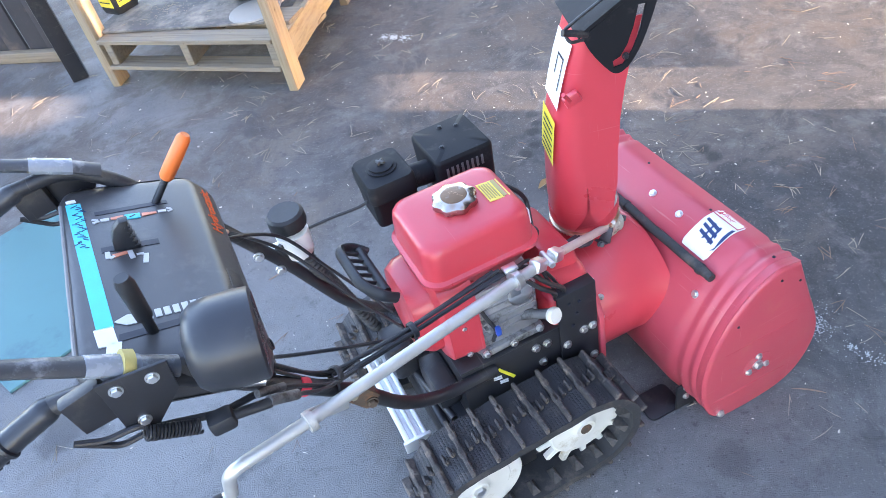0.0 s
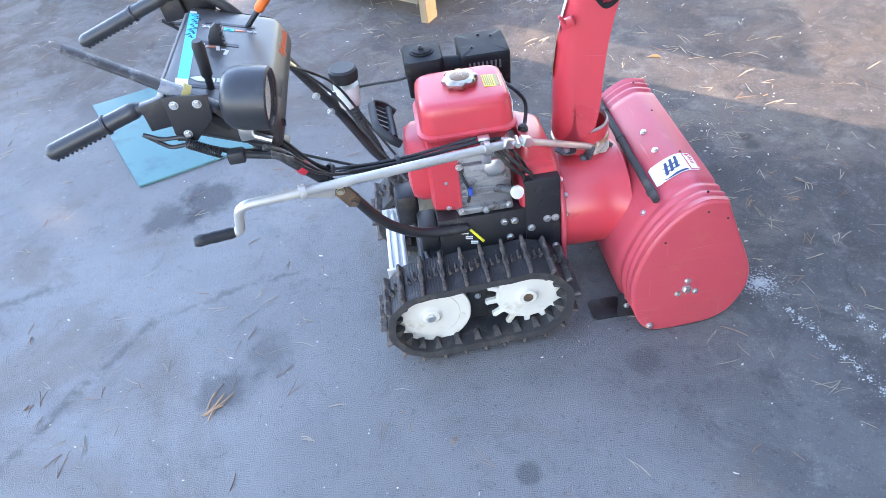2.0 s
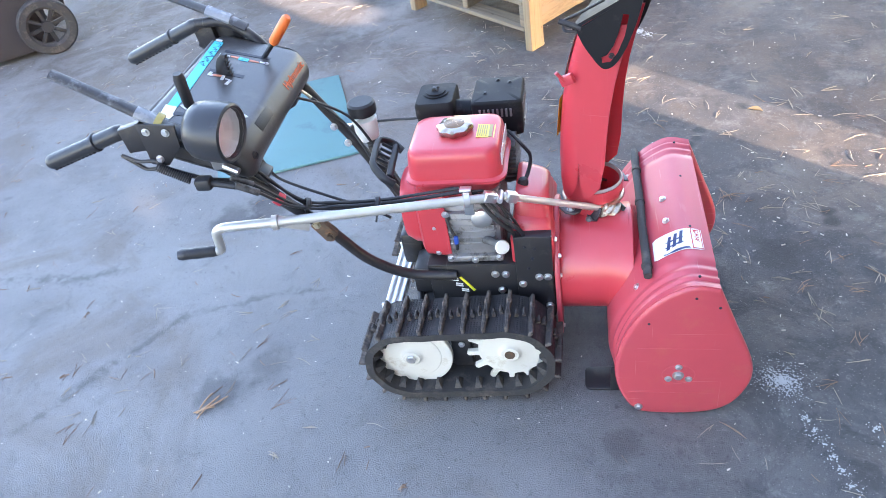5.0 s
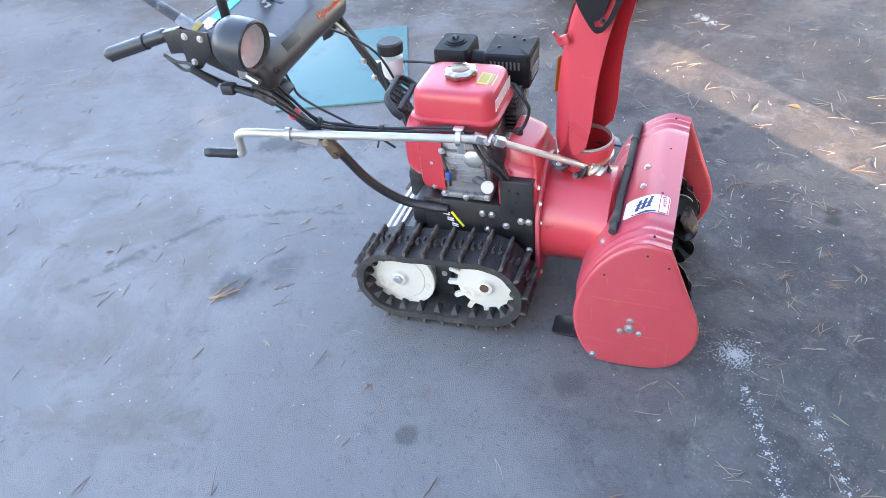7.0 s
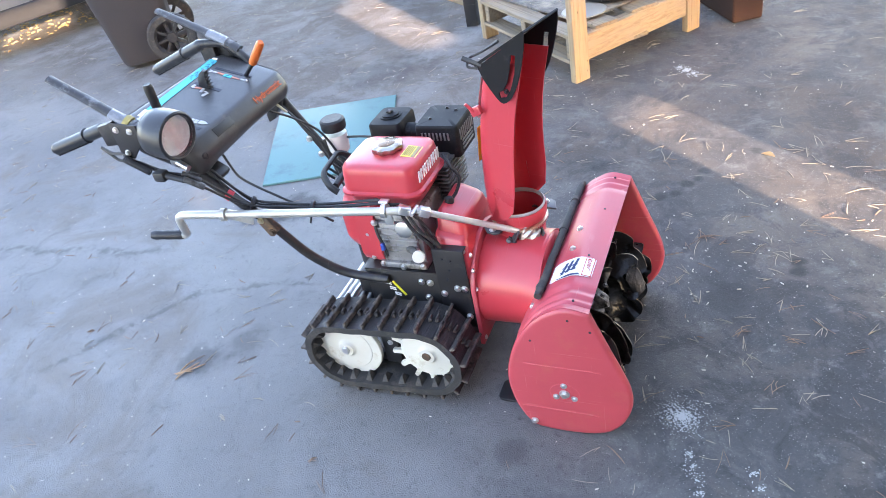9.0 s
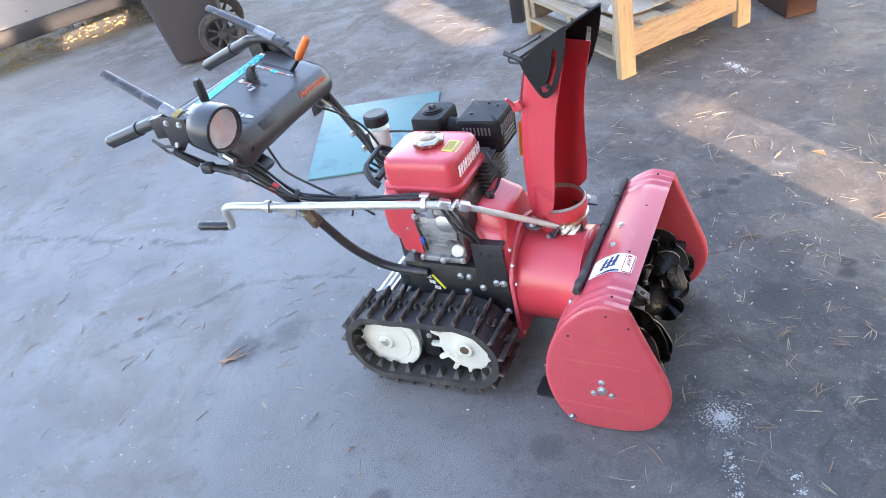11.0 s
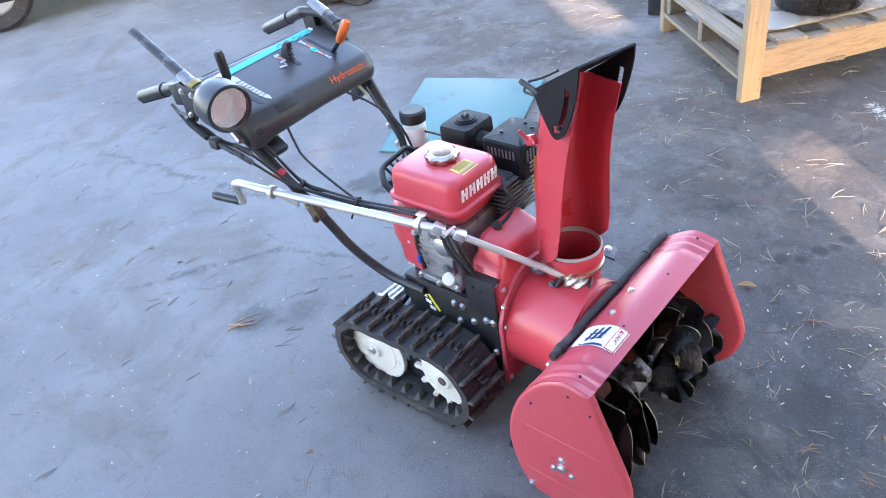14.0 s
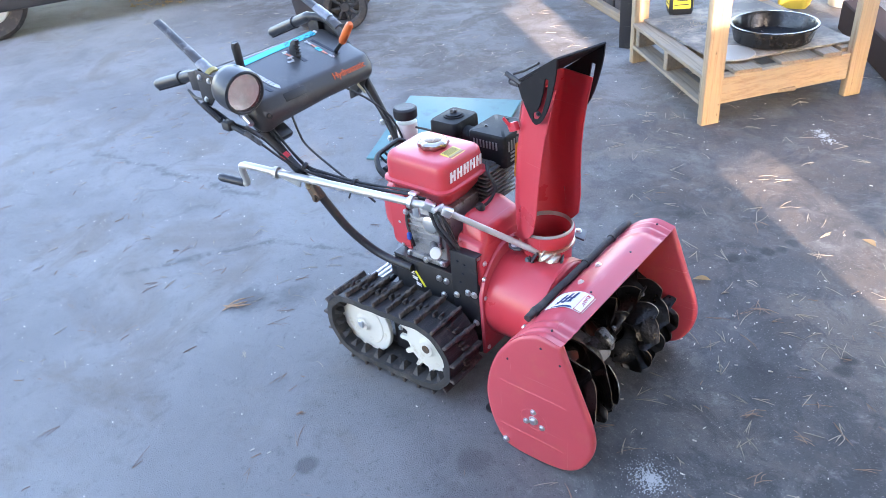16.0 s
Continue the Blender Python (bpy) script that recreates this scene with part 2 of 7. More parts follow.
def scratch(m, colour, amount=0.6):
    """Thin worn scratches in a few directions, laid over a material's colour."""
    n = m.node_tree.nodes
    p = n["Principled BSDF"]
    src = p.inputs["Base Color"].links[0].from_socket
    co = n.new("ShaderNodeTexCoord")
    for turn, scale in ((0.4, (2.5, 2.5, 150.0)), (-0.9, (130.0, 4.0, 4.0))):
        mp = n.new("ShaderNodeMapping")
        mp.inputs["Rotation"].default_value, mp.inputs["Scale"].default_value = (0.2, turn, 0.3), scale
        t = n.new("ShaderNodeTexNoise")
        t.inputs["Scale"].default_value, t.inputs["Detail"].default_value = 1.6, 2.0
        r = n.new("ShaderNodeMapRange")
        for k, v in (("From Min", 0.69), ("From Max", 0.74), ("To Max", amount)):
            r.inputs[k].default_value = v
        x = n.new("ShaderNodeMix")
        x.data_type = "RGBA"
        x.inputs["B"].default_value = (*colour, 1)
        link(m, co.outputs["Object"], mp.inputs["Vector"])
        link(m, mp.outputs["Vector"], t.inputs["Vector"])
        link(m, t.outputs["Fac"], r.inputs["Value"])
        link(m, r.outputs["Result"], x.inputs["Factor"])
        link(m, src, x.inputs["A"])
        src = x.outputs["Result"]
    link(m, src, p.inputs["Base Color"])


scratch(RED_WORN, (0.62, 0.22, 0.2), 0.55)
scratch(RED, (0.60, 0.16, 0.16), 0.35)
scratch(RED_FADED, (0.58, 0.24, 0.23), 0.4)
scratch(BLACK_STEEL, (0.09, 0.085, 0.08), 0.5)


def asphalt():
    """Worn asphalt: fine aggregate, broad grey patches, scuffs, brown dust where the needles collect, oil stains;
    weaker daylight to the east and some warm sun are put into the colour.
    """
    m = bpy.data.materials.new("worn_asphalt")
    m.use_nodes = True
    n = m.node_tree.nodes
    p = n["Principled BSDF"]
    co = n.new("ShaderNodeTexCoord")

    def noise_node(s, detail=4.0, rough=0.6, dist=0.0):
        t = n.new("ShaderNodeTexNoise")
        t.inputs["Scale"].default_value, t.inputs["Detail"].default_value = s, detail
        t.inputs["Roughness"].default_value, t.inputs["Distortion"].default_value = rough, dist
        link(m, co.outputs["Object"], t.inputs["Vector"])
        return t.outputs["Fac"]

    def ramp(v, a, b, lo=0.0, hi=1.0):
        r = n.new("ShaderNodeMapRange")
        r.interpolation_type = "SMOOTHSTEP"
        for k, x in (("From Min", a), ("From Max", b), ("To Min", lo), ("To Max", hi)):
            r.inputs[k].default_value = x
        link(m, v, r.inputs["Value"])
        return r.outputs["Result"]

    def blend(a, colour, fac):
        x = n.new("ShaderNodeMix")
        x.data_type = "RGBA"
        link(m, a, x.inputs["A"])
        x.inputs["B"].default_value = (*colour, 1)
        link(m, fac, x.inputs["Factor"])
        return x.outputs["Result"]

    def math_node(op, a, b):
        x = n.new("ShaderNodeMath")
        x.operation = op
        for k, v in enumerate((a, b)):
            if isinstance(v, (int, float)):
                x.inputs[k].default_value = v
            else:
                link(m, v, x.inputs[k])
        return x.outputs[0]

    sep = n.new("ShaderNodeSeparateXYZ")
    link(m, co.outputs["Object"], sep.inputs[0])
    base = n.new("ShaderNodeRGB")
    base.outputs[0].default_value = (0.184, 0.183, 0.183, 1)
    col = blend(base.outputs[0], (0.240, 0.238, 0.236), ramp(noise_node(0.9, 5, 0.62), 0.38, 0.62))
    # weaker daylight east and north, put into the colour, with a drifting edge
    shade_drift = math_node("ADD", math_node("ADD", math_node("MULTIPLY", sep.outputs[0], 0.8), math_node("MULTIPLY", math_node("MINIMUM", math_node("SUBTRACT", sep.outputs[1], 1.0), 1.3), 0.6)), math_node("MULTIPLY", noise_node(0.8, 5, 0.6, 0.6), 1.6))
    col = blend(col, (0.047, 0.049, 0.054), ramp(shade_drift, 0.35, 1.9, 0.0, 0.94))
    # brown mottling to the north; part of its warmth stands in for sunlight
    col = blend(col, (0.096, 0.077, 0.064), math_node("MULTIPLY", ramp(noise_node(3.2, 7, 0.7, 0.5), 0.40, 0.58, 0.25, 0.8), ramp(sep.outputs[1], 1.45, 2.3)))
    # mottles below strengthen along the same eastward darkening
    east = ramp(shade_drift, -0.2, 1.3, 0.4, 1.0)
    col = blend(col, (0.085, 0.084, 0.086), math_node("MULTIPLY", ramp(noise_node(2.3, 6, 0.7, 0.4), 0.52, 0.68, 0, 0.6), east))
    col = blend(col, (0.165, 0.138, 0.115), ramp(noise_node(1.7, 6, 0.65, 0.8), 0.50, 0.66, 0, 0.6))
    col = blend(col, (0.21, 0.207, 0.205), ramp(noise_node(14, 7, 0.82), 0.55, 0.66, 0, 0.55))
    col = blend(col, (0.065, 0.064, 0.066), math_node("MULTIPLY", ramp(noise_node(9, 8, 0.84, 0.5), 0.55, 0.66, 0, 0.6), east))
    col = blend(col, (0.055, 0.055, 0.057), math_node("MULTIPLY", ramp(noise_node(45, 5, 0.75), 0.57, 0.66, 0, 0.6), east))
    col = blend(col, (0.042, 0.042, 0.046), math_node("MULTIPLY", ramp(noise_node(4.6, 8, 0.78, 0.7), 0.48, 0.57, 0, 0.65), ramp(shade_drift, 0.5, 1.7)))
    speck = n.new("ShaderNodeTexVoronoi")
    speck.inputs["Scale"].default_value = 110
    link(m, co.outputs["Object"], speck.inputs["Vector"])
    col = blend(col, (0.34, 0.33, 0.32), ramp(speck.outputs["Distance"], 0.07, 0.17, 0.65, 0.0))
    pit = n.new("ShaderNodeTexVoronoi")
    pit.inputs["Scale"].default_value = 47
    link(m, co.outputs["Object"], pit.inputs["Vector"])
    col = blend(col, (0.03, 0.03, 0.032), ramp(pit.outputs["Distance"], 0.05, 0.12, 0.6, 0.0))
    col = blend(col, (0.04, 0.04, 0.042), ramp(noise_node(420, 2, 0.5), 0.55, 0.75, 0, 0.5))
    col = blend(col, (0.20, 0.195, 0.190), ramp(noise_node(5.5, 8, 0.78, 0.4), 0.52, 0.66, 0, 0.35))
    col = blend(col, (0.105, 0.100, 0.098), ramp(noise_node(6.5, 8, 0.8, 0.9), 0.55, 0.64, 0, 0.32))
    col = blend(col, (0.24, 0.235, 0.23), ramp(noise_node(130, 3, 0.6), 0.60, 0.72, 0, 0.5))
    # hairline crack: a ragged dark line from one place to another
    for (x0, y0), (x1, y1), wide in CRACKS:
        ln = math.hypot(x1 - x0, y1 - y0)
        ux, uy = (x1 - x0) / ln, (y1 - y0) / ln
        px, py = math_node("SUBTRACT", sep.outputs[0], x0), math_node("SUBTRACT", sep.outputs[1], y0)
        along = math_node("ADD", math_node("MULTIPLY", px, ux), math_node("MULTIPLY", py, uy))
        off = math_node("ADD", math_node("MULTIPLY", px, -uy), math_node("MULTIPLY", py, ux))
        off = math_node("ABSOLUTE", math_node("ADD", off, math_node("MULTIPLY", math_node("SUBTRACT", noise_node(6, 6, 0.7), 0.5), 0.16)), 0.0)
        fac = math_node("MULTIPLY", ramp(off, 0.0, wide, 0.5, 0.0), math_node("MULTIPLY", ramp(along, 0.0, 0.1), ramp(along, ln - 0.1, ln, 1.0, 0.0)))
        col = blend(col, (0.062, 0.060, 0.058), math_node("MULTIPLY", fac, ramp(noise_node(18, 4, 0.7), 0.40, 0.56)))
    # oil and water stains with ragged rims, and a broad darker area under the blower: place and radius
    rag = noise_node(9, 5, 0.65)
    for x, y, rad, strength in DARK_SPOTS:
        dx, dy = math_node("SUBTRACT", sep.outputs[0], x), math_node("SUBTRACT", sep.outputs[1], y)
        d = math_node("SQRT", math_node("ADD", math_node("MULTIPLY", dx, dx), math_node("MULTIPLY", dy, dy)), 0.0)
        d = math_node("ADD", d, math_node("MULTIPLY", math_node("SUBTRACT", rag, 0.5), rad * 2.2))
        col = blend(col, (0.028, 0.028, 0.031), ramp(d, rad * 0.35, rad, strength, 0.0))
    link(m, col, p.inputs["Base Color"])
    link(m, ramp(noise_node(3.0, 5), 0.3, 0.7, 0.72, 0.9), p.inputs["Roughness"])
    p.inputs["Specular IOR Level"].default_value = 0.4
    b = n.new("ShaderNodeBump")
    b.inputs["Strength"].default_value, b.inputs["Distance"].default_value = 0.9, 0.004
    h = math_node("ADD", noise_node(300, 3), math_node("MULTIPLY", noise_node(40, 4), 0.6))
    link(m, h, b.inputs["Height"])
    link(m, b.outputs["Normal"], p.inputs["Normal"])
    return m


# x, y, radius, strength; the last is the broad area under the blower
DARK_SPOTS = [(0.038, 2.06, 0.05, 0.6), (0.335, 1.948, 0.035, 0.9), (0.373, 1.990, 0.030, 0.9), (0.384, 2.062, 0.035, 0.9), (0.406, 2.112, 0.030, 0.8), (0.403, 2.17, 0.03, 0.7),
          (0.731, 1.522, 0.09, 0.5), (0.850, 1.766, 0.035, 0.8), (0.870, 1.722, 0.035, 0.8), (0.52, 2.377, 0.03, 0.8), (-0.55, 0.56, 0.10, 0.45), (-0.48, 0.70, 0.09, 0.35),
          (-0.95, 1.36, 0.14, 0.6), (-1.05, 1.25, 0.12, 0.5), (0.235, 0.413, 0.035, 0.5), (0.50, 0.753, 0.05, 0.35), (-1.6, 2.6, 0.3, 0.4), (-0.1, 2.05, 0.20, 0.35), (0.10, 1.22, 0.38, 0.25)]
CRACKS = [((-1.06, 0.20), (-0.84, 0.86), 0.035), ((-0.86, 0.80), (-0.45, 1.05), 0.02), ((-2.4, 0.4), (-1.2, 0.9), 0.03), ((0.9, 0.2), (0.2, -0.4), 0.015)]
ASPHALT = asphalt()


# ---- mesh helpers ----
def finish(name, bm, mat, smooth=38):
    me = bpy.data.meshes.new(name)
    bm.normal_update()
    bm.to_mesh(me)
    bm.free()
    for m in mat if isinstance(mat, (list, tuple)) else [mat]:
        me.materials.append(m)
    if smooth:
        me.polygons.foreach_set("use_smooth", [True] * len(me.polygons))
        me.set_sharp_from_angle(angle=radians(smooth))
    return me


def part(name, bm, mat, parent, label="", smooth=38, m=None):
    """One mesh object under a thing or a part."""
    me = bm if isinstance(bm, bpy.types.Mesh) else finish(name, bm, mat, smooth)
    ob = new(name, me)
    ob.parent = parent
    if m is not None:
        ob.matrix_basis = m
    return tagged(ob, label)


def thing(name, m, label, category, group="", kind=""):
    ob = new(name)
    ob.empty_display_size = 0.1
    ob.matrix_basis = m
    return tagged(ob, label, category, group, kind)


def box(bm, c, s, bevel=0.0, m=None, seg=2):
    """A bevelled box of size s about c."""
    r = bmesh.ops.create_cube(bm, size=1.0)
    vs = r["verts"]
    bmesh.ops.scale(bm, vec=s, verts=vs)
    if bevel:
        es = list({e for v in vs for e in v.link_edges})
        g = bmesh.ops.bevel(bm, geom=es, offset=bevel, segments=seg, affect="EDGES", profile=0.5)
        vs = list({v for f in g["faces"] for v in f.verts} | {v for v in vs if v.is_valid})
    mat = Matrix.Translation(c) @ (m or Matrix())
    bmesh.ops.transform(bm, matrix=mat, verts=vs)
    return vs


def spline(points, n=6):
    """Catmull-Rom points through the given ones."""
    ps = [Vector(p) for p in points]
    ext = [ps[0] * 2 - ps[1]] + ps + [ps[-1] * 2 - ps[-2]]
    out = []
    for i in range(1, len(ext) - 2):
        a, b, c, d = ext[i - 1:i + 3]
        for k in range(n):
            t = k / n
            out.append(0.5 * (2 * b + (c - a) * t + (2 * a - 5 * b + 4 * c - d) * t * t + (3 * b - a - 3 * c + d) * t ** 3))
    return out + [ps[-1]]


def fillet(points, radius, n=5):
    """A polyline with rounded bends."""
    ps = [Vector(p) for p in points]
    out = [ps[0]]
    for a, b, c in zip(ps, ps[1:], ps[2:]):
        u, v = (a - b), (c - b)
        d = min(radius, u.length * 0.45, v.length * 0.45)
        p, q = b + u.normalized() * d, b + v.normalized() * d
        for k in range(n + 1):
            t = k / n
            out.append(p * (1 - t) ** 2 + b * 2 * t * (1 - t) + q * t * t)
    return out + [ps[-1]]


def tube(bm, path, r, seg=12, flat=1.0, cap=True):
    """A round bar swept along a path; r may be a list of radii, flat squeezes its height."""
    path = [Vector(p) for p in path]
    rad = r if isinstance(r, (list, tuple)) else [r] * len(path)
    tan = [(path[min(i + 1, len(path) - 1)] - path[max(i - 1, 0)]).normalized() for i in range(len(path))]
    side = tan[0].cross(Vector((0, 0, 1)))
    if side.length < 0.05:
        side = tan[0].cross(Vector((0, 1, 0)))
    side.normalize()
    rings = []
    for p, t, q in zip(path, tan, rad):
        side = (side - t * side.dot(t)).normalized()
        up = side.cross(t)
        rings.append([bm.verts.new(p + (side * math.cos(2 * math.pi * k / seg) + up * math.sin(2 * math.pi * k / seg) * flat) * q) for k in range(seg)])
    for a, b in zip(rings, rings[1:]):
        for k in range(seg):
            bm.faces.new((a[k], b[k], b[(k + 1) % seg], a[(k + 1) % seg]))
    if cap:
        bm.faces.new(rings[0])
        bm.faces.new(rings[-1][::-1])


def axis_pose(o, direction):
    """A pose at o whose z axis points along direction."""
    return Matrix.Translation(o) @ Vector(direction).to_track_quat("Z", "Y").to_matrix().to_4x4()


def lathe(bm, profile, m, seg=24, closed=False):
    """Turns (radius, height) pairs round the z axis of m. Ends with radius 0 close themselves."""
    rings = []
    for r, h in profile:
        if r < 1e-6:
            rings.append([bm.verts.new(m @ Vector((0, 0, h)))])
        else:
            rings.append([bm.verts.new(m @ Vector((r * math.cos(2 * math.pi * k / seg), r * math.sin(2 * math.pi * k / seg), h))) for k in range(seg)])
    pairs = list(zip(rings, rings[1:])) + ([(rings[-1], rings[0])] if closed else [])
    for a, b in pairs:
        for k in range(seg):
            j = (k + 1) % seg
            if len(a) == 1 and len(b) > 1:
                bm.faces.new((a[0], b[j], b[k]))
            elif len(b) == 1 and len(a) > 1:
                bm.faces.new((a[k], a[j], b[0]))
            elif len(a) > 1:
                bm.faces.new((a[k], a[j], b[j], b[k]))


def loft(bm, sections, cap=True):
    """Joins rings of equally many points."""
    rings = [[bm.verts.new(p) for p in s] for s in sections]
    n = len(rings[0])
    for a, b in zip(rings, rings[1:]):
        for k in range(n):
            bm.faces.new((a[k], a[(k + 1) % n], b[(k + 1) % n], b[k]))
    if cap:
        bm.faces.new(rings[0][::-1])
        bm.faces.new(rings[-1])
    return rings


def rrect(cx, cy, w, d, r, z, seg=6):
    """A rounded rectangle at height z, counter-clockwise."""
    out = []
    for sx, sy, a0 in ((1, 1, 0), (-1, 1, 90), (-1, -1, 180), (1, -1, 270)):
        for k in range(seg + 1):
            a = radians(a0 + 90 * k / seg)
            out.append(Vector((cx + sx * (w / 2 - r) + r * math.cos(a), cy + sy * (d / 2 - r) + r * math.sin(a), z)))
    return out


def prism(bm, outline, a, b, axis="y", bevel=0.0, seg=2):
    """A flat outline pulled from a to b along an axis; outline pairs are the other two axes in order."""
    def at(p, h):
        return Vector({"x": (h, p[0], p[1]), "y": (p[0], h, p[1]), "z": (p[0], p[1], h)}[axis])
    lo, hi = [bm.verts.new(at(p, a)) for p in outline], [bm.verts.new(at(p, b)) for p in outline]
    n = len(outline)
    faces = [bm.faces.new(lo[::-1]), bm.faces.new(hi)] + [bm.faces.new((lo[k], lo[(k + 1) % n], hi[(k + 1) % n], hi[k])) for k in range(n)]
    bmesh.ops.recalc_face_normals(bm, faces=faces)
    if bevel:
        es = list(faces[0].edges) + list(faces[1].edges)
        bmesh.ops.bevel(bm, geom=es, offset=bevel, segments=seg, affect="EDGES", profile=0.5)


def bm_new():
    return bmesh.new()


_bolts = {}


def bolt(parent, o, direction, r=0.007, mat=None, name="bolt"):
    """A hexagon head on a washer; the mesh is shared."""
    key = (round(r, 4), mat.name if mat else "")
    if key not in _bolts:
        bm = bm_new()
        lathe(bm, [(r * 1.35, -0.002), (r * 1.35, r * 0.2), (r, r * 0.22)], Matrix(), 14)
        lathe(bm, [(r, r * 0.1), (r, r * 0.75), (r * 0.85, r * 0.9), (0, r * 0.9)], Matrix(), 6)
        _bolts[key] = finish("bolt", bm, mat or STEEL, 30)
    return part(name, _bolts[key], None, parent, m=axis_pose(o, direction))


# ---- ground ----
bm = bm_new()
bmesh.ops.create_grid(bm, x_segments=8, y_segments=8, size=300)
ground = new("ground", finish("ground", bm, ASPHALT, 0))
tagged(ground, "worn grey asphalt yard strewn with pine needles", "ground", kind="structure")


def plate(bm, outer, holes, a, b, axis):
    """A flat plate with holes cut through it, pulled from a to b along an axis."""
    def at(p, h):
        return Vector({"x": (h, p[0], p[1]), "y": (p[0], h, p[1]), "z": (p[0], p[1], h)}[axis])
    edges, loops = [], []
    for ring in [outer, *holes]:
        vs = [bm.verts.new(at(p, a)) for p in ring]
        loops.append(vs)
        edges += [bm.edges.new((vs[k], vs[(k + 1) % len(vs)])) for k in range(len(vs))]
    low = [f for f in bmesh.ops.triangle_fill(bm, edges=edges, use_beauty=True)["geom"] if isinstance(f, bmesh.types.BMFace)]
    twin = {}
    for vs in loops:
        for v in vs:
            twin[v] = bm.verts.new(v.co + at((0, 0), b - a))
    made = [bm.faces.new([twin[v] for v in f.verts]) for f in low]
    for vs in loops:
        made += [bm.faces.new((vs[k], vs[(k + 1) % len(vs)], twin[vs[(k + 1) % len(vs)]], twin[vs[k]])) for k in range(len(vs))]
    bmesh.ops.recalc_face_normals(bm, faces=made + low)


# ---- snow blower: x ahead, y to its left, z up, standing on the ground ----
blower = thing("snow_blower", pose(0, 1.0, 0, 0, 0, 17.3), "red tracked snow blower with black console and tall chute on asphalt", "snow blower")

# auger housing: side outline (x, z)
SIDE = [(0.595, 0.392), (0.545, 0.402), (0.508, 0.388), (0.476, 0.365), (0.445, 0.330), (0.418, 0.285), (0.396, 0.225), (0.386, 0.165), (0.390, 0.110),
        (0.404, 0.060), (0.425, 0.022), (0.450, 0.004), (0.520, 0.000), (0.590, 0.008), (0.635, 0.030), (0.664, 0.070), (0.680, 0.120), (0.678, 0.170),
        (0.660, 0.225), (0.636, 0.285)]
side_loop = [(p.x, p.z) for p in spline([(x, 0, z) for x, z in SIDE + SIDE[:1]], 4)[:-1]]
BACK = {0.225: 0.388, 0.165: 0.374, 0.110: 0.376, 0.060: 0.392}
shell_line = [(p.x, p.z) for p in spline([(BACK.get(z, x), 0, z) for x, z in SIDE[:12]], 4)]
end_line = [(p.x, p.z) for p in spline([(x, 0, z) for x, z in SIDE[:12]], 4)]
# for the inner face: grease, plus the hollow's shade put into the colour
SHADED_SOILED_RED = material("shaded_soiled_red", (0.11, 0.022, 0.02), 0.6, 0.0, 0.4, 40.0, 0.15, (0.03, 0.022, 0.02), 0.6)


def shell_sheet(bm, line, ends, rows, thick):
    """A sheet with the profile line in the middle and the line ends at both ends, across the rows (y, swell), with a thickness."""
    n = len(line)
    nor = []
    for i in range(n):
        a, b = Vector(line[max(i - 1, 0)]), Vector(line[min(i + 1, n - 1)])
        d = (b - a).normalized()
        nor.append(Vector((-d.y, d.x)) * -1)
    def grid(off):
        grid_rows = []
        for y, s in rows:
            w = min(max((abs(y) - 0.19) / 0.07, 0), 1)
            grid_rows.append([bm.verts.new((line[i][0] * (1 - w) + ends[i][0] * w + nor[i].x * (s + off), y, line[i][1] + nor[i].y * (s + off))) for i in range(n)])
        return grid_rows
    o, q = grid(0), grid(-thick)
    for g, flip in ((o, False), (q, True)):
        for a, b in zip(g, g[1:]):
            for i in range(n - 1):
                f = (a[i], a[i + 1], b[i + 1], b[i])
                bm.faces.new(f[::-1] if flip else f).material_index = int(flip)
    for i in range(n - 1):
        bm.faces.new((o[0][i], q[0][i], q[0][i + 1], o[0][i + 1]))
        bm.faces.new((o[-1][i], o[-1][i + 1], q[-1][i + 1], q[-1][i]))
    for a, b, c, d in zip(o, o[1:], q, q[1:]):
        bm.faces.new((a[0], b[0], d[0], c[0]))
        bm.faces.new((a[-1], c[-1], d[-1], b[-1]))
    bmesh.ops.recalc_face_normals(bm, faces=bm.faces[:])


bm = bm_new()
half = [(0.19, -0.001), (0.206, -0.001), (0.214, -0.0045), (0.222, -0.0045), (0.230, -0.0005), (0.238, -0.0005), (0.244, -0.0045), (0.250, -0.0045), (0.257, 0.0), (0.264, 0.001),
        (0.270, -0.003), (0.276, -0.001), (0.290, 0.001)]
rows = [(-y, s) for y, s in half[::-1]] + [(0, -0.001)] + half
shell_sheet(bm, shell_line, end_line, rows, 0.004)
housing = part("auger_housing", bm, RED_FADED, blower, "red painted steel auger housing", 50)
housing.data.materials.append(SHADED_SOILED_RED)
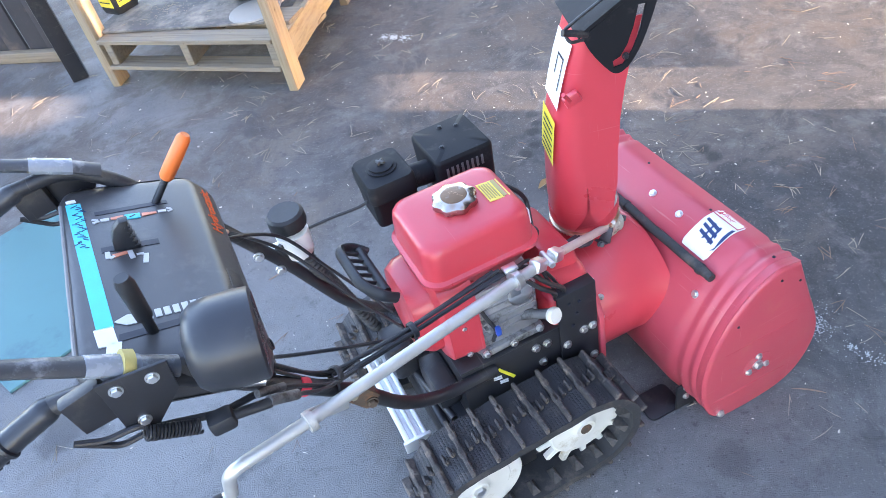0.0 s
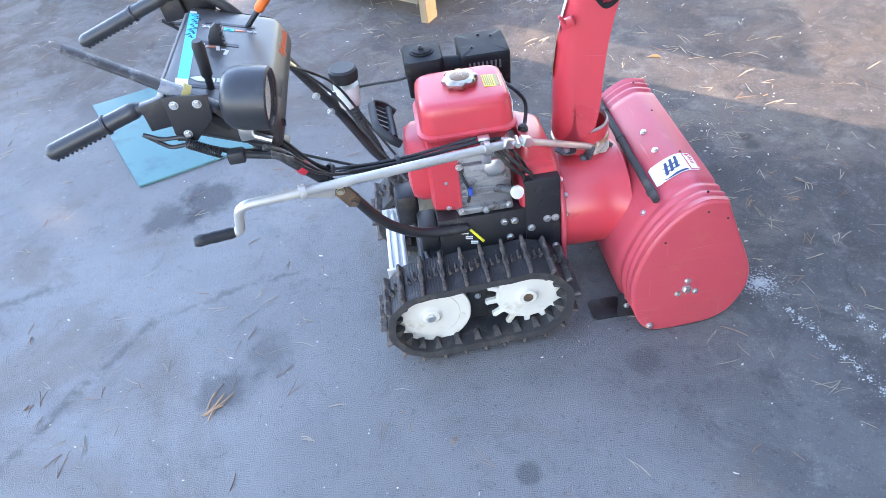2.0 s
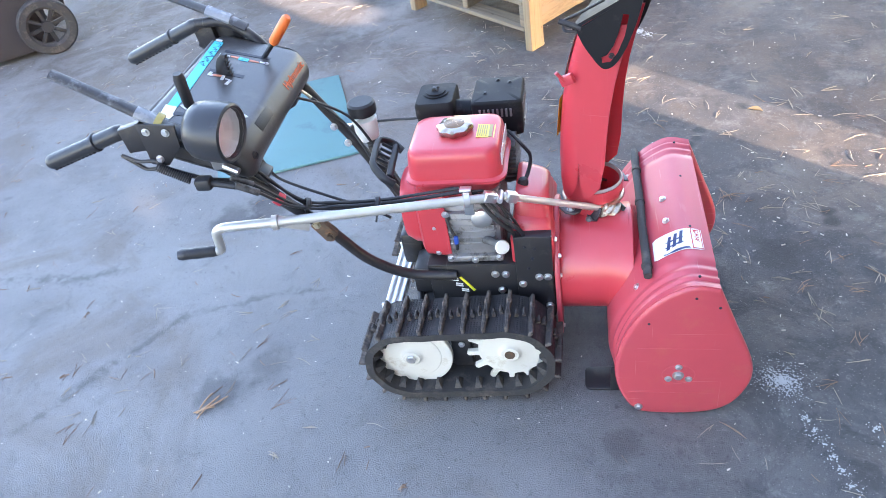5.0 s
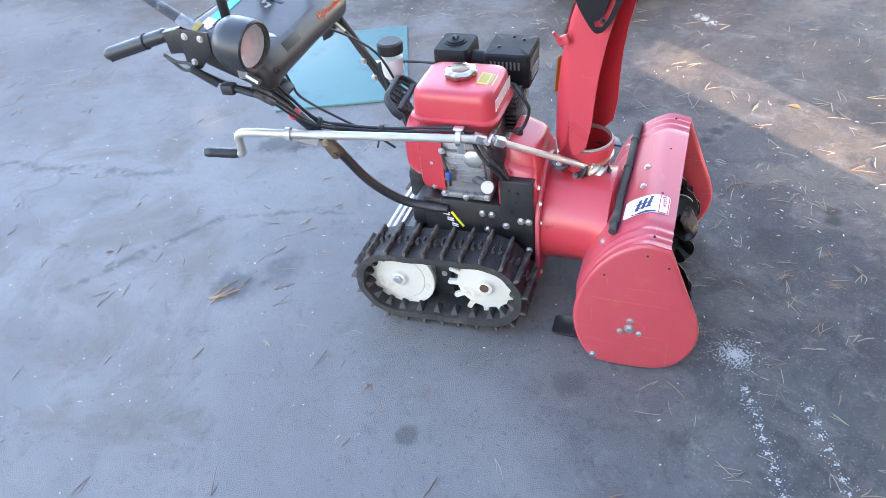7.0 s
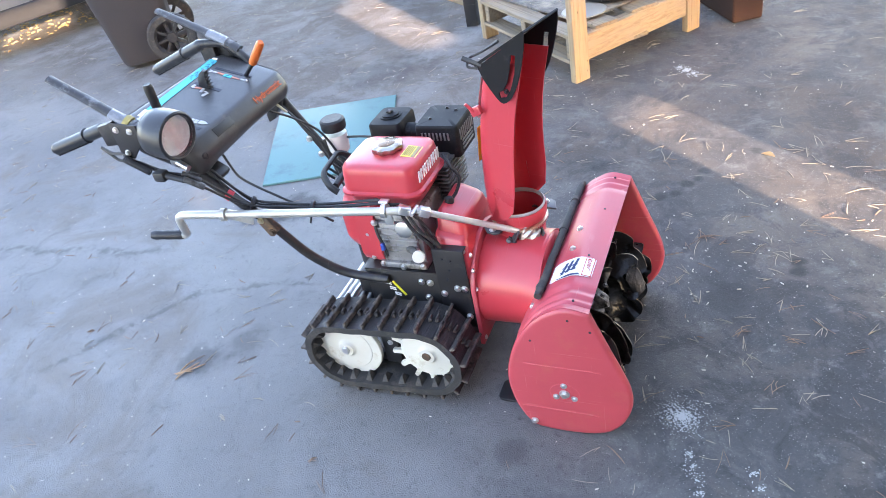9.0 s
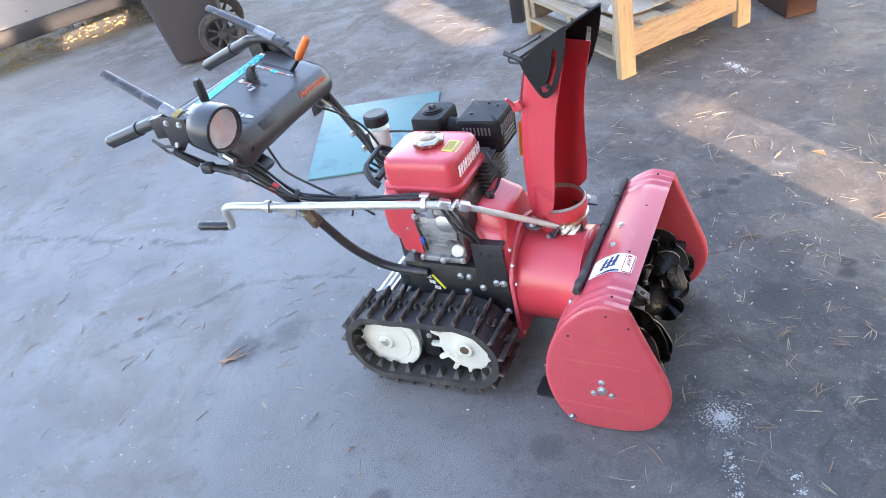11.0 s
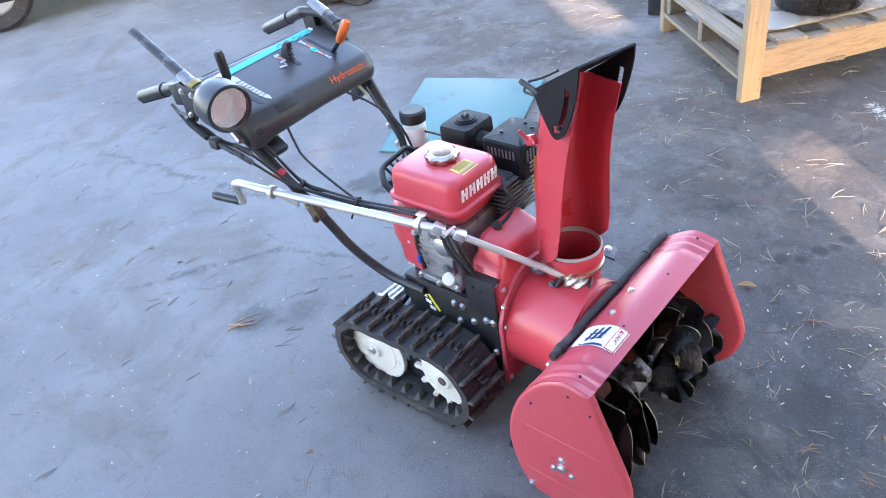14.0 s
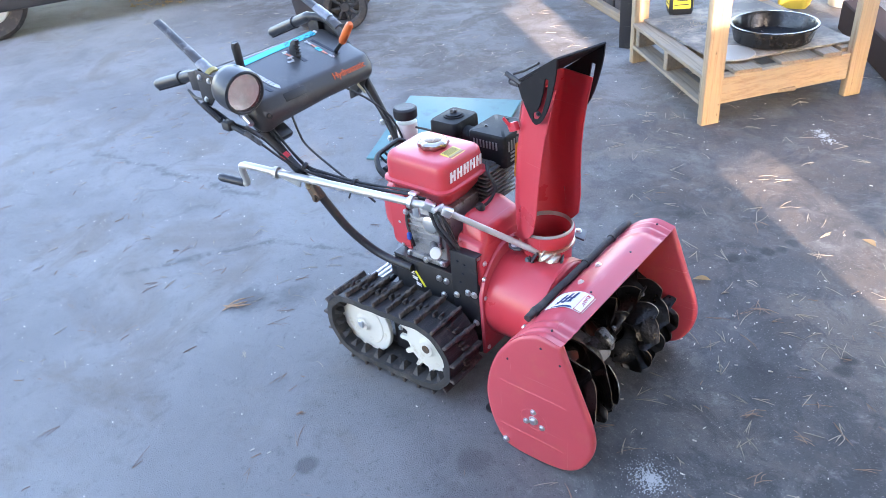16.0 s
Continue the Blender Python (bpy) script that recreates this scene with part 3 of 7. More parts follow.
for s, name in ((-1, "side_plate"), (1, "side_plate")):
    bm = bm_new()
    prism(bm, side_loop, s * 0.272, s * 0.296, "y", 0.010, 4)
    for pts in ([(0.432, 0.226), (0.455, 0.2245), (0.59, 0.2235), (0.612, 0.221)], [(0.412, 0.078), (0.43, 0.0795), (0.58, 0.079), (0.602, 0.076)],
                [(0.523 + 0.036 * math.cos(radians(a)), 0.140 + 0.030 * math.sin(radians(a))) for a in range(0, 361, 20)]):
        tube(bm, [(x, s * 0.2952, z) for x, z in pts], 0.0013, 6)
    plate_ob = part(name, bm, RED_WORN, housing, "scratched red side plate", 45)
    for x, z in ((0.523, 0.138),):
        bolt(plate_ob, (x, s * 0.296, z), (0, s, 0), 0.0095)
    for x, z in ((0.502, 0.126), (0.546, 0.126), (0.523, 0.165)):
        bolt(plate_ob, (x, s * 0.296, z), (0, s, 0), 0.0062)
    bolt(plate_ob, (0.439, s * 0.297, 0.028), (0, s, 0), 0.007)
    # holes here and below are small black heads, their darkness put into colour
    for x, z in ((0.456, 0.30), (0.548, 0.372), (0.596, 0.345)):
        bolt(plate_ob, (x, s * 0.296, z), (0, s, 0), 0.0023, BLACK_INK, "hole")
for y in (-0.262, -0.09, 0.11, 0.262):
    bolt(housing, (0.556, y, 0.400 if abs(y) < 0.2 else 0.403), (0.1, 0, 1), 0.0023, BLACK_INK, "hole")
for y in (0.033, -0.053):
    bolt(housing, (0.508, y, 0.3885), (-0.5, 0, 1), 0.0062)
# round neck behind the housing
bm = bm_new()
NZ = 0.249
RINGS = [(0.262, NZ, 0.127), (0.266, NZ, 0.129), (0.372, NZ, 0.129), (0.390, 0.246, 0.132), (0.405, 0.241, 0.137), (0.420, 0.234, 0.143), (0.434, 0.227, 0.149)]
loft(bm, [[Vector((x, r * math.cos(2 * math.pi * k / 64), cz + r * math.sin(2 * math.pi * k / 64))) for k in range(64)] for x, cz, r in RINGS])
bmesh.ops.recalc_face_normals(bm, faces=bm.faces[:])
drum = part("impeller_drum", bm, RED, blower, "red drum behind the auger", 40)
# unseen bladed disc, added in black to stand in for the mouth's shade
bm = bm_new()
lathe(bm, [(0.0, 0.0), (0.118, 0.0), (0.118, 0.003), (0.060, 0.004), (0.050, 0.012), (0.0, 0.012)], axis_pose((0.4355, 0, 0.205), (1, 0, 0)), 40)
for k in range(5):
    a = radians(72 * k + 15)
    box(bm, (0.444, 0.068 * math.cos(a), 0.205 + 0.068 * math.sin(a)), (0.016, 0.090, 0.006), 0.002, Matrix.Rotation(a, 4, "X"))
part("mouth_disc", bm, AUGER_STEEL, drum, "black bladed disc added for the shade in the drum's mouth")
# saddle that carries the drum over the shell's curve
bm = bm_new()
arcs = [(0.426, 0.1285), (0.434, 0.126), (0.441, 0.116), (0.447, 0.100), (0.452, 0.094), (0.472, 0.094)]
def saddle_ring(x, r):
    turns = [radians(30 + 120 * k / 24) for k in range(25)]
    return [Vector((x, r * math.cos(a), NZ + r * math.sin(a))) for a in turns] + [Vector((x, (r - 0.003) * math.cos(a), NZ + (r - 0.003) * math.sin(a))) for a in turns[::-1]]
loft(bm, [saddle_ring(x, r) for x, r in arcs])
bmesh.ops.recalc_face_normals(bm, faces=bm.faces[:])
part("drum_saddle", bm, RED, drum, "red sheet between drum and housing", 40)
# flange plate
bm = bm_new()
outline = [(-0.135, 0.108), (0.135, 0.108), (0.135, 0.30)] + [(0.135 * math.cos(radians(a)), 0.275 + 0.135 * math.sin(radians(a))) for a in range(15, 180, 15)] + [(-0.135, 0.30)]
prism(bm, outline, 0.254, 0.267, "x", 0.003)
flange = part("flange_plate", bm, RED_WORN, blower)
for y, z in ((-0.127, 0.36), (-0.127, 0.30), (0.127, 0.30), (-0.127, 0.135), (0.127, 0.135)):
    bolt(flange, (0.267, y * 0.97, z - 0.01), (1, 0, 0), 0.005)
# clean-out bar clipped along the housing
bm = bm_new()
bar = [(0.458 + 0.0006 * math.sin(k), -0.213 + 0.51 * k / 14, 0.362 + 0.0012 * math.sin(2.1 * k)) for k in range(15)]
tube(bm, bar, [0.0090, 0.0105] + [0.0098] * 11 + [0.0105, 0.008], 14)
for y in (-0.18, 0.06, 0.2):
    lathe(bm, [(0.0095, -0.006), (0.012, -0.004), (0.012, 0.004), (0.0095, 0.006)], axis_pose((0.458, y, 0.362), (0, 1, 0)), 14)
part("clean_out_bar", bm, RUBBER, blower, "black rubber-covered bar")
for y in (-0.195, -0.035, 0.04, 0.24):
    bolt(housing, (0.437, y, 0.315), (-0.8, 0, 0.5), 0.0065)
# white label wrapped over the top
def on_top(x, lift):
    """Height of the housing's top at x."""
    pts = sorted(shell_line)
    for (x0, z0), (x1, z1) in zip(pts, pts[1:]):
        if x0 <= x <= x1 and z1 > 0.2 and z0 > 0.2:
            return z0 + (z1 - z0) * (x - x0) / (x1 - x0 + 1e-9) - 0.001 + lift
    return 0.394 + lift


def decal(bm, pts, lift=0.001, n=1):
    """A thin sheet lying on the housing's top, outline in (x, y)."""
    cut = []
    for a, b in zip(pts, pts[1:] + pts[:1]):
        for k in range(n):
            cut.append((a[0] + (b[0] - a[0]) * k / n, a[1] + (b[1] - a[1]) * k / n))
    xs, cy = [p[0] for p in cut], sum(p[1] for p in cut) / len(cut)
    x0, x1 = min(xs), max(xs)
    rows = 14
    def span(x):
        hits = []
        for a, b in zip(cut, cut[1:] + cut[:1]):
            if (a[0] - x) * (b[0] - x) <= 0 and a[0] != b[0]:
                hits.append(a[1] + (b[1] - a[1]) * (x - a[0]) / (b[0] - a[0]))
        return (min(hits), max(hits)) if hits else (cy, cy)
    prev = None
    for k in range(rows + 1):
        x = x0 + (x1 - x0) * (0.001 + 0.998 * k / rows)
        lo, hi = span(x)
        pair = (bm.verts.new((x, lo, on_top(x, lift))), bm.verts.new((x, hi, on_top(x, lift))))
        if prev:
            bm.faces.new((prev[0], pair[0], pair[1], prev[1]))
        prev = pair


bm = bm_new()
decal(bm, [(0.479, -0.172), (0.475, -0.168), (0.475, -0.104), (0.479, -0.100), (0.573, -0.100), (0.577, -0.104), (0.577, -0.168), (0.573, -0.172)], 0.0014)
label = part("label", bm, WHITE_STICKER, housing, "white maker's label with dark blue emblem")
for k in range(3):
    bm = bm_new()
    x, y = 0.500 + 0.0125 * k, -0.158 + 0.004 * k
    decal(bm, [(x, y), (x + 0.0075, y + 0.001), (x + 0.0135, y + 0.043), (x + 0.0070, y + 0.043)], 0.0022)
    part("emblem_stripe", bm, BLUE_INK, label)
for k in range(2):
    bm = bm_new()
    x, y = 0.498 + 0.001 * k, -0.147 + 0.016 * k
    decal(bm, [(x, y), (x + 0.001, y - 0.004), (x + 0.038, y - 0.001), (x + 0.038, y + 0.004)], 0.0024)
    part("emblem_stripe", bm, BLUE_INK, label)
bm = bm_new()
decal(bm, [(0.492, -0.164), (0.500, -0.168), (0.522, -0.163), (0.547, -0.163), (0.550, -0.169), (0.518, -0.171), (0.494, -0.170)], 0.0022)
part("emblem", bm, BLUE_INK, label)
bm = bm_new()
decal(bm, [(0.5535, -0.170), (0.5755, -0.170), (0.5755, -0.102), (0.5535, -0.102)], 0.0022)
panel = part("red_panel", bm, RED_INK, label)
bm = bm_new()
decal(bm, [(0.5555, -0.168), (0.5735, -0.168), (0.5735, -0.104), (0.5555, -0.104)], 0.0028)
part("panel_field", bm, WHITE_STICKER, panel)
cu = bpy.data.curves.new("label_lettering", "FONT")
cu.body, cu.size, cu.extrude, cu.align_x, cu.align_y = "DANGER", 0.0128, 0.0003, "CENTER", "CENTER"
tmp = new("label_lettering", cu)
me = bpy.data.meshes.new_from_object(tmp)
bpy.data.objects.remove(tmp)
me.materials.clear()
me.materials.append(RED_INK)
part("label_lettering", me, None, panel, "red lettering", m=Matrix.Translation((0.5645, -0.140, on_top(0.5645, 0.0034))) @ pose(0, 0, 0, 0, 11.5, -90))
bm = bm_new()
decal(bm, [(0.5590, -0.1150), (0.5590, -0.1060), (0.5700, -0.1105)], 0.0036)
part("warning_triangle", bm, RED_INK, panel)
# skid shoes
def rounded_rect(x0, x1, y0, y1, r):
    pts = []
    for cx, cy, a0 in ((x1 - r, y1 - r, 0), (x0 + r, y1 - r, 90), (x0 + r, y0 + r, 180), (x1 - r, y0 + r, 270)):
        pts += [(cx + r * math.cos(radians(a0 + 22.5 * k)), cy + r * math.sin(radians(a0 + 22.5 * k))) for k in range(5)]
    return pts


for s in (-1, 1):
    bm = bm_new()
    prism(bm, rounded_rect(0.316, 0.400, s * 0.192 - 0.036, s * 0.192 + 0.036, 0.014), 0.001, 0.008, "z", 0.002)
    box(bm, (0.400, s * 0.228, 0.045), (0.045, 0.006, 0.080), 0.002)
    shoe = part("skid_shoe", bm, BLACK_STEEL, blower, "black steel skid shoe")
    for z in (0.045, 0.075):
        bolt(shoe, (0.400, s * 0.232, z), (0, s, 0), 0.006)

# auger with lobed ribbons, gearbox and shaft
AX, AZ = 0.523, 0.138
bm = bm_new()
tube(bm, [(AX, -0.286, AZ), (AX, 0.286, AZ)], 0.014, 14)
for y in (-0.22, -0.14, -0.07, 0.07, 0.14, 0.22):
    lathe(bm, [(0.014, -0.012), (0.021, -0.01), (0.021, 0.01), (0.014, 0.012)], axis_pose((AX, y, AZ), (0, 1, 0)), 14)
auger = part("auger", bm, AUGER_STEEL, blower, "black lobed steel snow auger")


def ribbon(side, phase, turns, y0, y1, teeth, hole=None, n=180):
    """A broad twisted steel blade with a ragged, toothed, bent-over outer edge; hole: its place along the blade."""
    bm = bm_new()
    rows, rad = [], 9
    for k in range(n + 1):
        f = k / n
        th = phase + side * f * turns * 2 * math.pi
        y = side * (y0 + (y1 - y0) * f)
        q = f * teeth + 0.3 * math.sin(7 * f + phase)
        u, deep = q % 1.0, 0.55 + 0.45 * math.sin(2.7 * int(q) + phase)
        bite = (0.30 + 0.65 * deep) * (u ** 2 if u < 0.86 else (1 - u) / 0.14 * 0.74)
        ends = min(1.0, f / 0.07, (1 - f) / 0.07)
        r_out = (0.126 - 0.030 * bite + 0.0015 * math.sin(55 * f)) * (0.72 + 0.28 * ends)
        r_in = 0.026 + 0.006 * math.sin(3 * th)
        bend = side * (0.024 - 0.040 * bite + 0.016 * math.sin(11 * f + 2 * phase))
        c, s = math.cos(th), math.sin(th)
        line = []
        for j in range(rad + 1):
            w = j / rad
            r = r_in + (r_out - r_in) * w
            dy = bend * max(0.0, w - 0.45) / 0.55 + 0.009 * math.sin(3 * th + 5 * w) + 0.005 * math.sin(23 * f + 9 * w)
            line.append((AX + 0.006 + r * c, y + dy, AZ + r * s))
        rows.append([[bm.verts.new(p) for p in line], [bm.verts.new((p[0], p[1] + 0.0035, p[2])) for p in line], f])
    for a, b in zip(rows, rows[1:]):
        for j in range(rad):
            w, f = (j + 0.5) / rad, (a[2] + b[2]) / 2
            if hole and ((f - hole) / 0.050) ** 2 + ((w - 0.50) / 0.20) ** 2 < 1:
                continue
            bm.faces.new((a[0][j], b[0][j], b[0][j + 1], a[0][j + 1]))
            bm.faces.new((a[1][j], a[1][j + 1], b[1][j + 1], b[1][j]))
        rim = bm.faces.new((a[0][rad], b[0][rad], b[1][rad], a[1][rad]))
        rim.material_index = 1
        bm.faces.new((a[0][0], a[1][0], b[1][0], b[0][0]))
    for e in (rows[0], rows[-1]):
        for j in range(rad):
            bm.faces.new((e[0][j], e[0][j + 1], e[1][j + 1], e[1][j]))
    bmesh.ops.recalc_face_normals(bm, faces=bm.faces[:])
    return bm


for side, ph, hole in ((-1, 0.6, None), (-1, 2.7, None), (-1, 4.8, None), (1, 5.2, 0.22), (1, 1.1, None), (1, 3.1, None)):
    part("auger_ribbon", ribbon(side, ph, 1.0 + 0.12 * math.sin(5 * ph), 0.050, 0.245, 9 + int(ph) % 3, hole), [AUGER_STEEL, EDGE_STEEL], auger, "greasy black toothed blade with worn bright edge", 40)
# paddle bracket bolted across the outer end of the shaft
bm = bm_new()
box(bm, (AX + 0.012, 0.205, AZ + 0.098), (0.050, 0.070, 0.008), 0.002, pose(0, 0, 0, 12, 28, 0))
box(bm, (AX + 0.030, 0.205, AZ + 0.066), (0.006, 0.060, 0.066), 0.002, pose(0, 0, 0, 6, 14, 0))
tube(bm, [(AX, 0.205, AZ), (AX + 0.014, 0.205, AZ + 0.092)], 0.010, 10)
paddle = part("auger_paddle", bm, AUGER_STEEL, auger, "glossy black bolted paddle")
for y in (0.190, 0.220):
    bolt(paddle, (AX + 0.036, y, AZ + 0.082), (1, 0, 0.2), 0.006, DARK_ALU)
bm = bm_new()
lathe(bm, [(0.0, -0.040), (0.022, -0.040), (0.024, -0.028), (0.034, -0.020), (0.036, 0.020), (0.024, 0.028), (0.022, 0.040), (0, 0.040)], axis_pose((AX, 0, AZ), (0, 1, 0)), 24)
tube(bm, [(AX, 0, AZ), (0.44, 0, 0.175)], [0.026, 0.020], 16)
box(bm, (AX + 0.030, -0.006, AZ + 0.066), (0.052, 0.030, 0.026), 0.008, pose(0, 0, 0, 0, 40, 0))
tube(bm, [(AX + 0.020, -0.006, AZ + 0.04), (AX + 0.052, -0.006, AZ + 0.048)], [0.017, 0.012], 12)
gear = part("gearbox", bm, material("dull_cast_alloy", (0.26, 0.26, 0.27), 0.55, 0.6, vary=0.3, scale=40, bump=0.4, dirt=(0.04, 0.036, 0.03), dirt_amount=0.55), auger, "cast aluminium gearbox")
for y in (-0.02, 0.02):
    bolt(gear, (AX + 0.042, y, AZ + 0.084), (0.5, 0, 1), 0.005, DARK_ALU)

# ---- chute ----
CH = Matrix.Translation((0.362, 0.042, 0)) @ pose(0, 0, 0, 0, 0, -17)


def u_section(z, ub, uf, hw, r, t=0.003):
    def arc(o):
        h, rr = hw - o, max(r - o, 0.004)
        b = ub + o
        g = h - 0.008
        pts = [(uf, -g), (uf * 0.5 + b * 0.5, -g)]
        for k in range(9):
            a = radians(270 - 90 * k / 8)
            pts.append((b + rr + rr * math.cos(a), -g + rr + rr * math.sin(a)))
        for k in range(9):
            a = radians(180 - 90 * k / 8)
            pts.append((b + rr + rr * math.cos(a), h - rr + rr * math.sin(a)))
        return pts + [(uf * 0.5 + b * 0.5, h), (uf, h)]
    return [CH @ Vector((u, v, z)) for u, v in arc(0) + arc(t)[::-1]]


bm = bm_new()
levels = [(0.432, -0.087, -0.030, 0.081, 0.074), (0.445, -0.087, 0.000, 0.081, 0.070), (0.47, -0.087, 0.022, 0.081, 0.064), (0.53, -0.086, 0.032, 0.078, 0.058),
          (0.60, -0.081, 0.036, 0.073, 0.050), (0.67, -0.073, 0.043, 0.068, 0.044), (0.73, -0.059, 0.053, 0.065, 0.036), (0.78, -0.045, 0.065, 0.062, 0.028), (0.83, -0.028, 0.079, 0.061, 0.024), (0.852, -0.020, 0.085, 0.060, 0.022)]
loft(bm, [u_section(*l) for l in levels], False)
bm.verts.ensure_lookup_table()
m = len(bm.verts) // len(levels)
for base in (0, len(bm.verts) - m):
    for k in range(m // 2 - 1):
        bm.faces.new([bm.verts[base + j] for j in (k, k + 1, m - 2 - k, m - 1 - k)])
bmesh.ops.recalc_face_normals(bm, faces=bm.faces[:])
chute = part("chute", bm, RED, blower, "tall red discharge chute open to the front", 40)
bm = bm_new()
RC = Matrix.Translation((0.347, 0.053, 0)) @ pose(0, 0, 0, 0, 0, -17)
lathe(bm, [(0.064, 0.30), (0.064, 0.405), (0.068, 0.410), (0.071, 0.418), (0.0725, 0.438), (0.0715, 0.444), (0.068, 0.444), (0.066, 0.436), (0.060, 0.425), (0.058, 0.30)], RC, 48, True)
ring_ob = part("chute_ring", bm, RED, blower, "red round chute collar")
bm = bm_new()
lathe(bm, [(0.062, 0.442), (0.067, 0.438), (0.070, 0.446), (0.066, 0.451)], RC, 40, True)
part("seal", bm, SEAL_GREY, ring_ob, "grey rubber seal")
bm = bm_new()
n = 120
loft(bm, [[RC @ Vector((r * math.cos(2 * math.pi * j / n), r * math.sin(2 * math.pi * j / n), z)) for j in range(n) for r in [rr + (0.0025 if j % 2 else 0)]] for rr, z in ((0.060, 0.399), (0.068, 0.399), (0.071, 0.400), (0.071, 0.406), (0.068, 0.407), (0.060, 0.407))], False)
part("toothed_rim", bm, BRASS, ring_ob, "yellow toothed rim")
CLAMP_STEEL = material("dull_clamp_steel", (0.10, 0.10, 0.108), 0.45, 0.6)
for u, v in ((0.030, 0.080), (-0.030, -0.082)):
    bm = bm_new()
    o = RC @ Vector((u, v, 0.405))
    s = 1 if v > 0 else -1
    prism(bm, [(o.x - 0.034, o.y - s * 0.018), (o.x + 0.034, o.y - s * 0.026), (o.x + 0.022, o.y + s * 0.012), (o.x + 0.008, o.y + s * 0.019), (o.x - 0.012, o.y + s * 0.014)], 0.400, 0.406, "z", 0.0015)
    tab = part("chute_clamp", bm, CLAMP_STEEL, ring_ob, "dull dark steel clamp plate")
    bolt(tab, o + Vector((0, s * 0.003, 0.001)), (0, 0, 1), 0.007)
# chute clip
bm = bm_new()
c0 = CH @ Vector((-0.045, -0.068, 0.735))
m = Matrix.Translation(c0) @ pose(0, 0, 0, 0, -25, -17)
box(bm, Vector((0, 0, 0)), (0.03, 0.014, 0.022), 0.003, m.to_3x3().to_4x4())
bmesh.ops.translate(bm, verts=bm.verts[:], vec=c0)
tube(bm, [c0 + Vector((-0.006, -0.004, 0)), c0 + Vector((-0.022, -0.010, 0.022))], 0.004, 8)
part("chute_clip", bm, RED, chute)
# stickers on the chute's back
def back_u(z):
    for a, b in zip(levels, levels[1:]):
        if a[0] <= z <= b[0]:
            return a[1] + (b[1] - a[1]) * (z - a[0]) / (b[0] - a[0])
    return levels[-1][1]


def back_sheet(bm, v0, v1, z0, z1, lift=0.0012, n=6):
    prev = None
    for k in range(n + 1):
        z = z0 + (z1 - z0) * k / n
        pair = [bm.verts.new(CH @ Vector((back_u(z) - lift, v, z))) for v in (v0, v1)]
        if prev:
            bm.faces.new((prev[0], prev[1], pair[1], pair[0]))
        prev = pair


bm = bm_new()
back_sheet(bm, -0.042, 0.042, 0.70, 0.82)
st = part("white_sticker", bm, WHITE_STICKER, chute, "white sticker with black arrow")
bm = bm_new()
back_sheet(bm, -0.026, -0.022, 0.73, 0.79, 0.0024)
back_sheet(bm, -0.022, 0.008, 0.785, 0.789, 0.0024)
back_sheet(bm, 0.004, 0.008, 0.75, 0.788, 0.0024)
part("arrow", bm, BLACK_INK, st)
bm = bm_new()
back_sheet(bm, -0.042, 0.042, 0.58, 0.675)
st = part("yellow_sticker", bm, YELLOW_STICKER, chute, "yellow warning sticker with black bars")
bm = bm_new()
for k in range(6):
    back_sheet(bm, -0.034, 0.034 - 0.004 * (k % 3), 0.592 + 0.013 * k, 0.597 + 0.013 * k, 0.0024, 2)
part("sticker_bars", bm, BLACK_INK, st)
# hood: tilted top sheet and two cheeks with curved slots
CHEEK = [(-0.014, 0.845), (0.118, 0.930), (0.116, 0.905), (0.106, 0.865), (0.088, 0.815), (0.068, 0.780), (0.050, 0.766), (0.036, 0.768), (0.020, 0.786), (0.000, 0.815)]
cheek_loop = [(p.x, p.z) for p in spline([(u, 0, z) for u, z in CHEEK[1:]] + [(-0.014, 0, 0.845)], 3)]
slot_o = [(0.038, 0.777), (0.054, 0.780), (0.070, 0.802), (0.084, 0.838), (0.092, 0.880), (0.080, 0.881), (0.072, 0.845), (0.061, 0.815), (0.049, 0.796), (0.036, 0.790)]
bm = bm_new()
for a, b in ((-0.070, -0.0665), (0.0665, 0.070)):
    plate(bm, cheek_loop, [slot_o], a, b, "y")
pr = [(-0.020, 0.844), (0.118, 0.928), (0.120, 0.932), (0.116, 0.934), (-0.022, 0.850)]
prism(bm, pr, -0.070, 0.070, "y")
bmesh.ops.transform(bm, matrix=CH, verts=bm.verts[:])
bmesh.ops.translate(bm, verts=bm.verts[:], vec=CH.to_3x3() @ Vector((-0.008, 0, 0)))
hood = part("chute_hood", bm, HOOD_BLACK, chute, "black steel deflector hood with curved slots", 25)
for v in (-0.071, 0.071):
    bolt(hood, CH @ Vector((0.05, v, 0.795)), CH.to_3x3() @ Vector((0, v, 0)), 0.0045, BLACK_STEEL)
bm = bm_new()
tube(bm, fillet([CH @ Vector(p) for p in ((-0.02, -0.07, 0.842), (-0.045, -0.078, 0.846), (-0.05, -0.06, 0.86), (-0.02, -0.05, 0.872), (0.03, -0.05, 0.90))], 0.008), 0.003, 8)
tube(bm, [CH @ Vector(p) for p in ((-0.055, -0.075, 0.865), (-0.012, -0.066, 0.848))], 0.006, 8)
part("hood_spring", bm, BLACK_STEEL, hood)

# ---- crank rod ----
bm = bm_new()
tube(bm, fillet([(0.14, -0.145, 0.538), (0.081, -0.160, 0.543), (-0.32, -0.258, 0.574), (-0.452, -0.284, 0.582), (-0.470, -0.262, 0.505), (-0.492, -0.262, 0.501)], 0.028), 0.0105, 14)
crank = part("crank_rod", bm, TUBE_STEEL, blower, "long galvanised chute crank rod")
bm = bm_new()
grip = [Vector((-0.483, -0.261, 0.502)).lerp(Vector((-0.562, -0.291, 0.516)), k / 8) for k in range(9)]
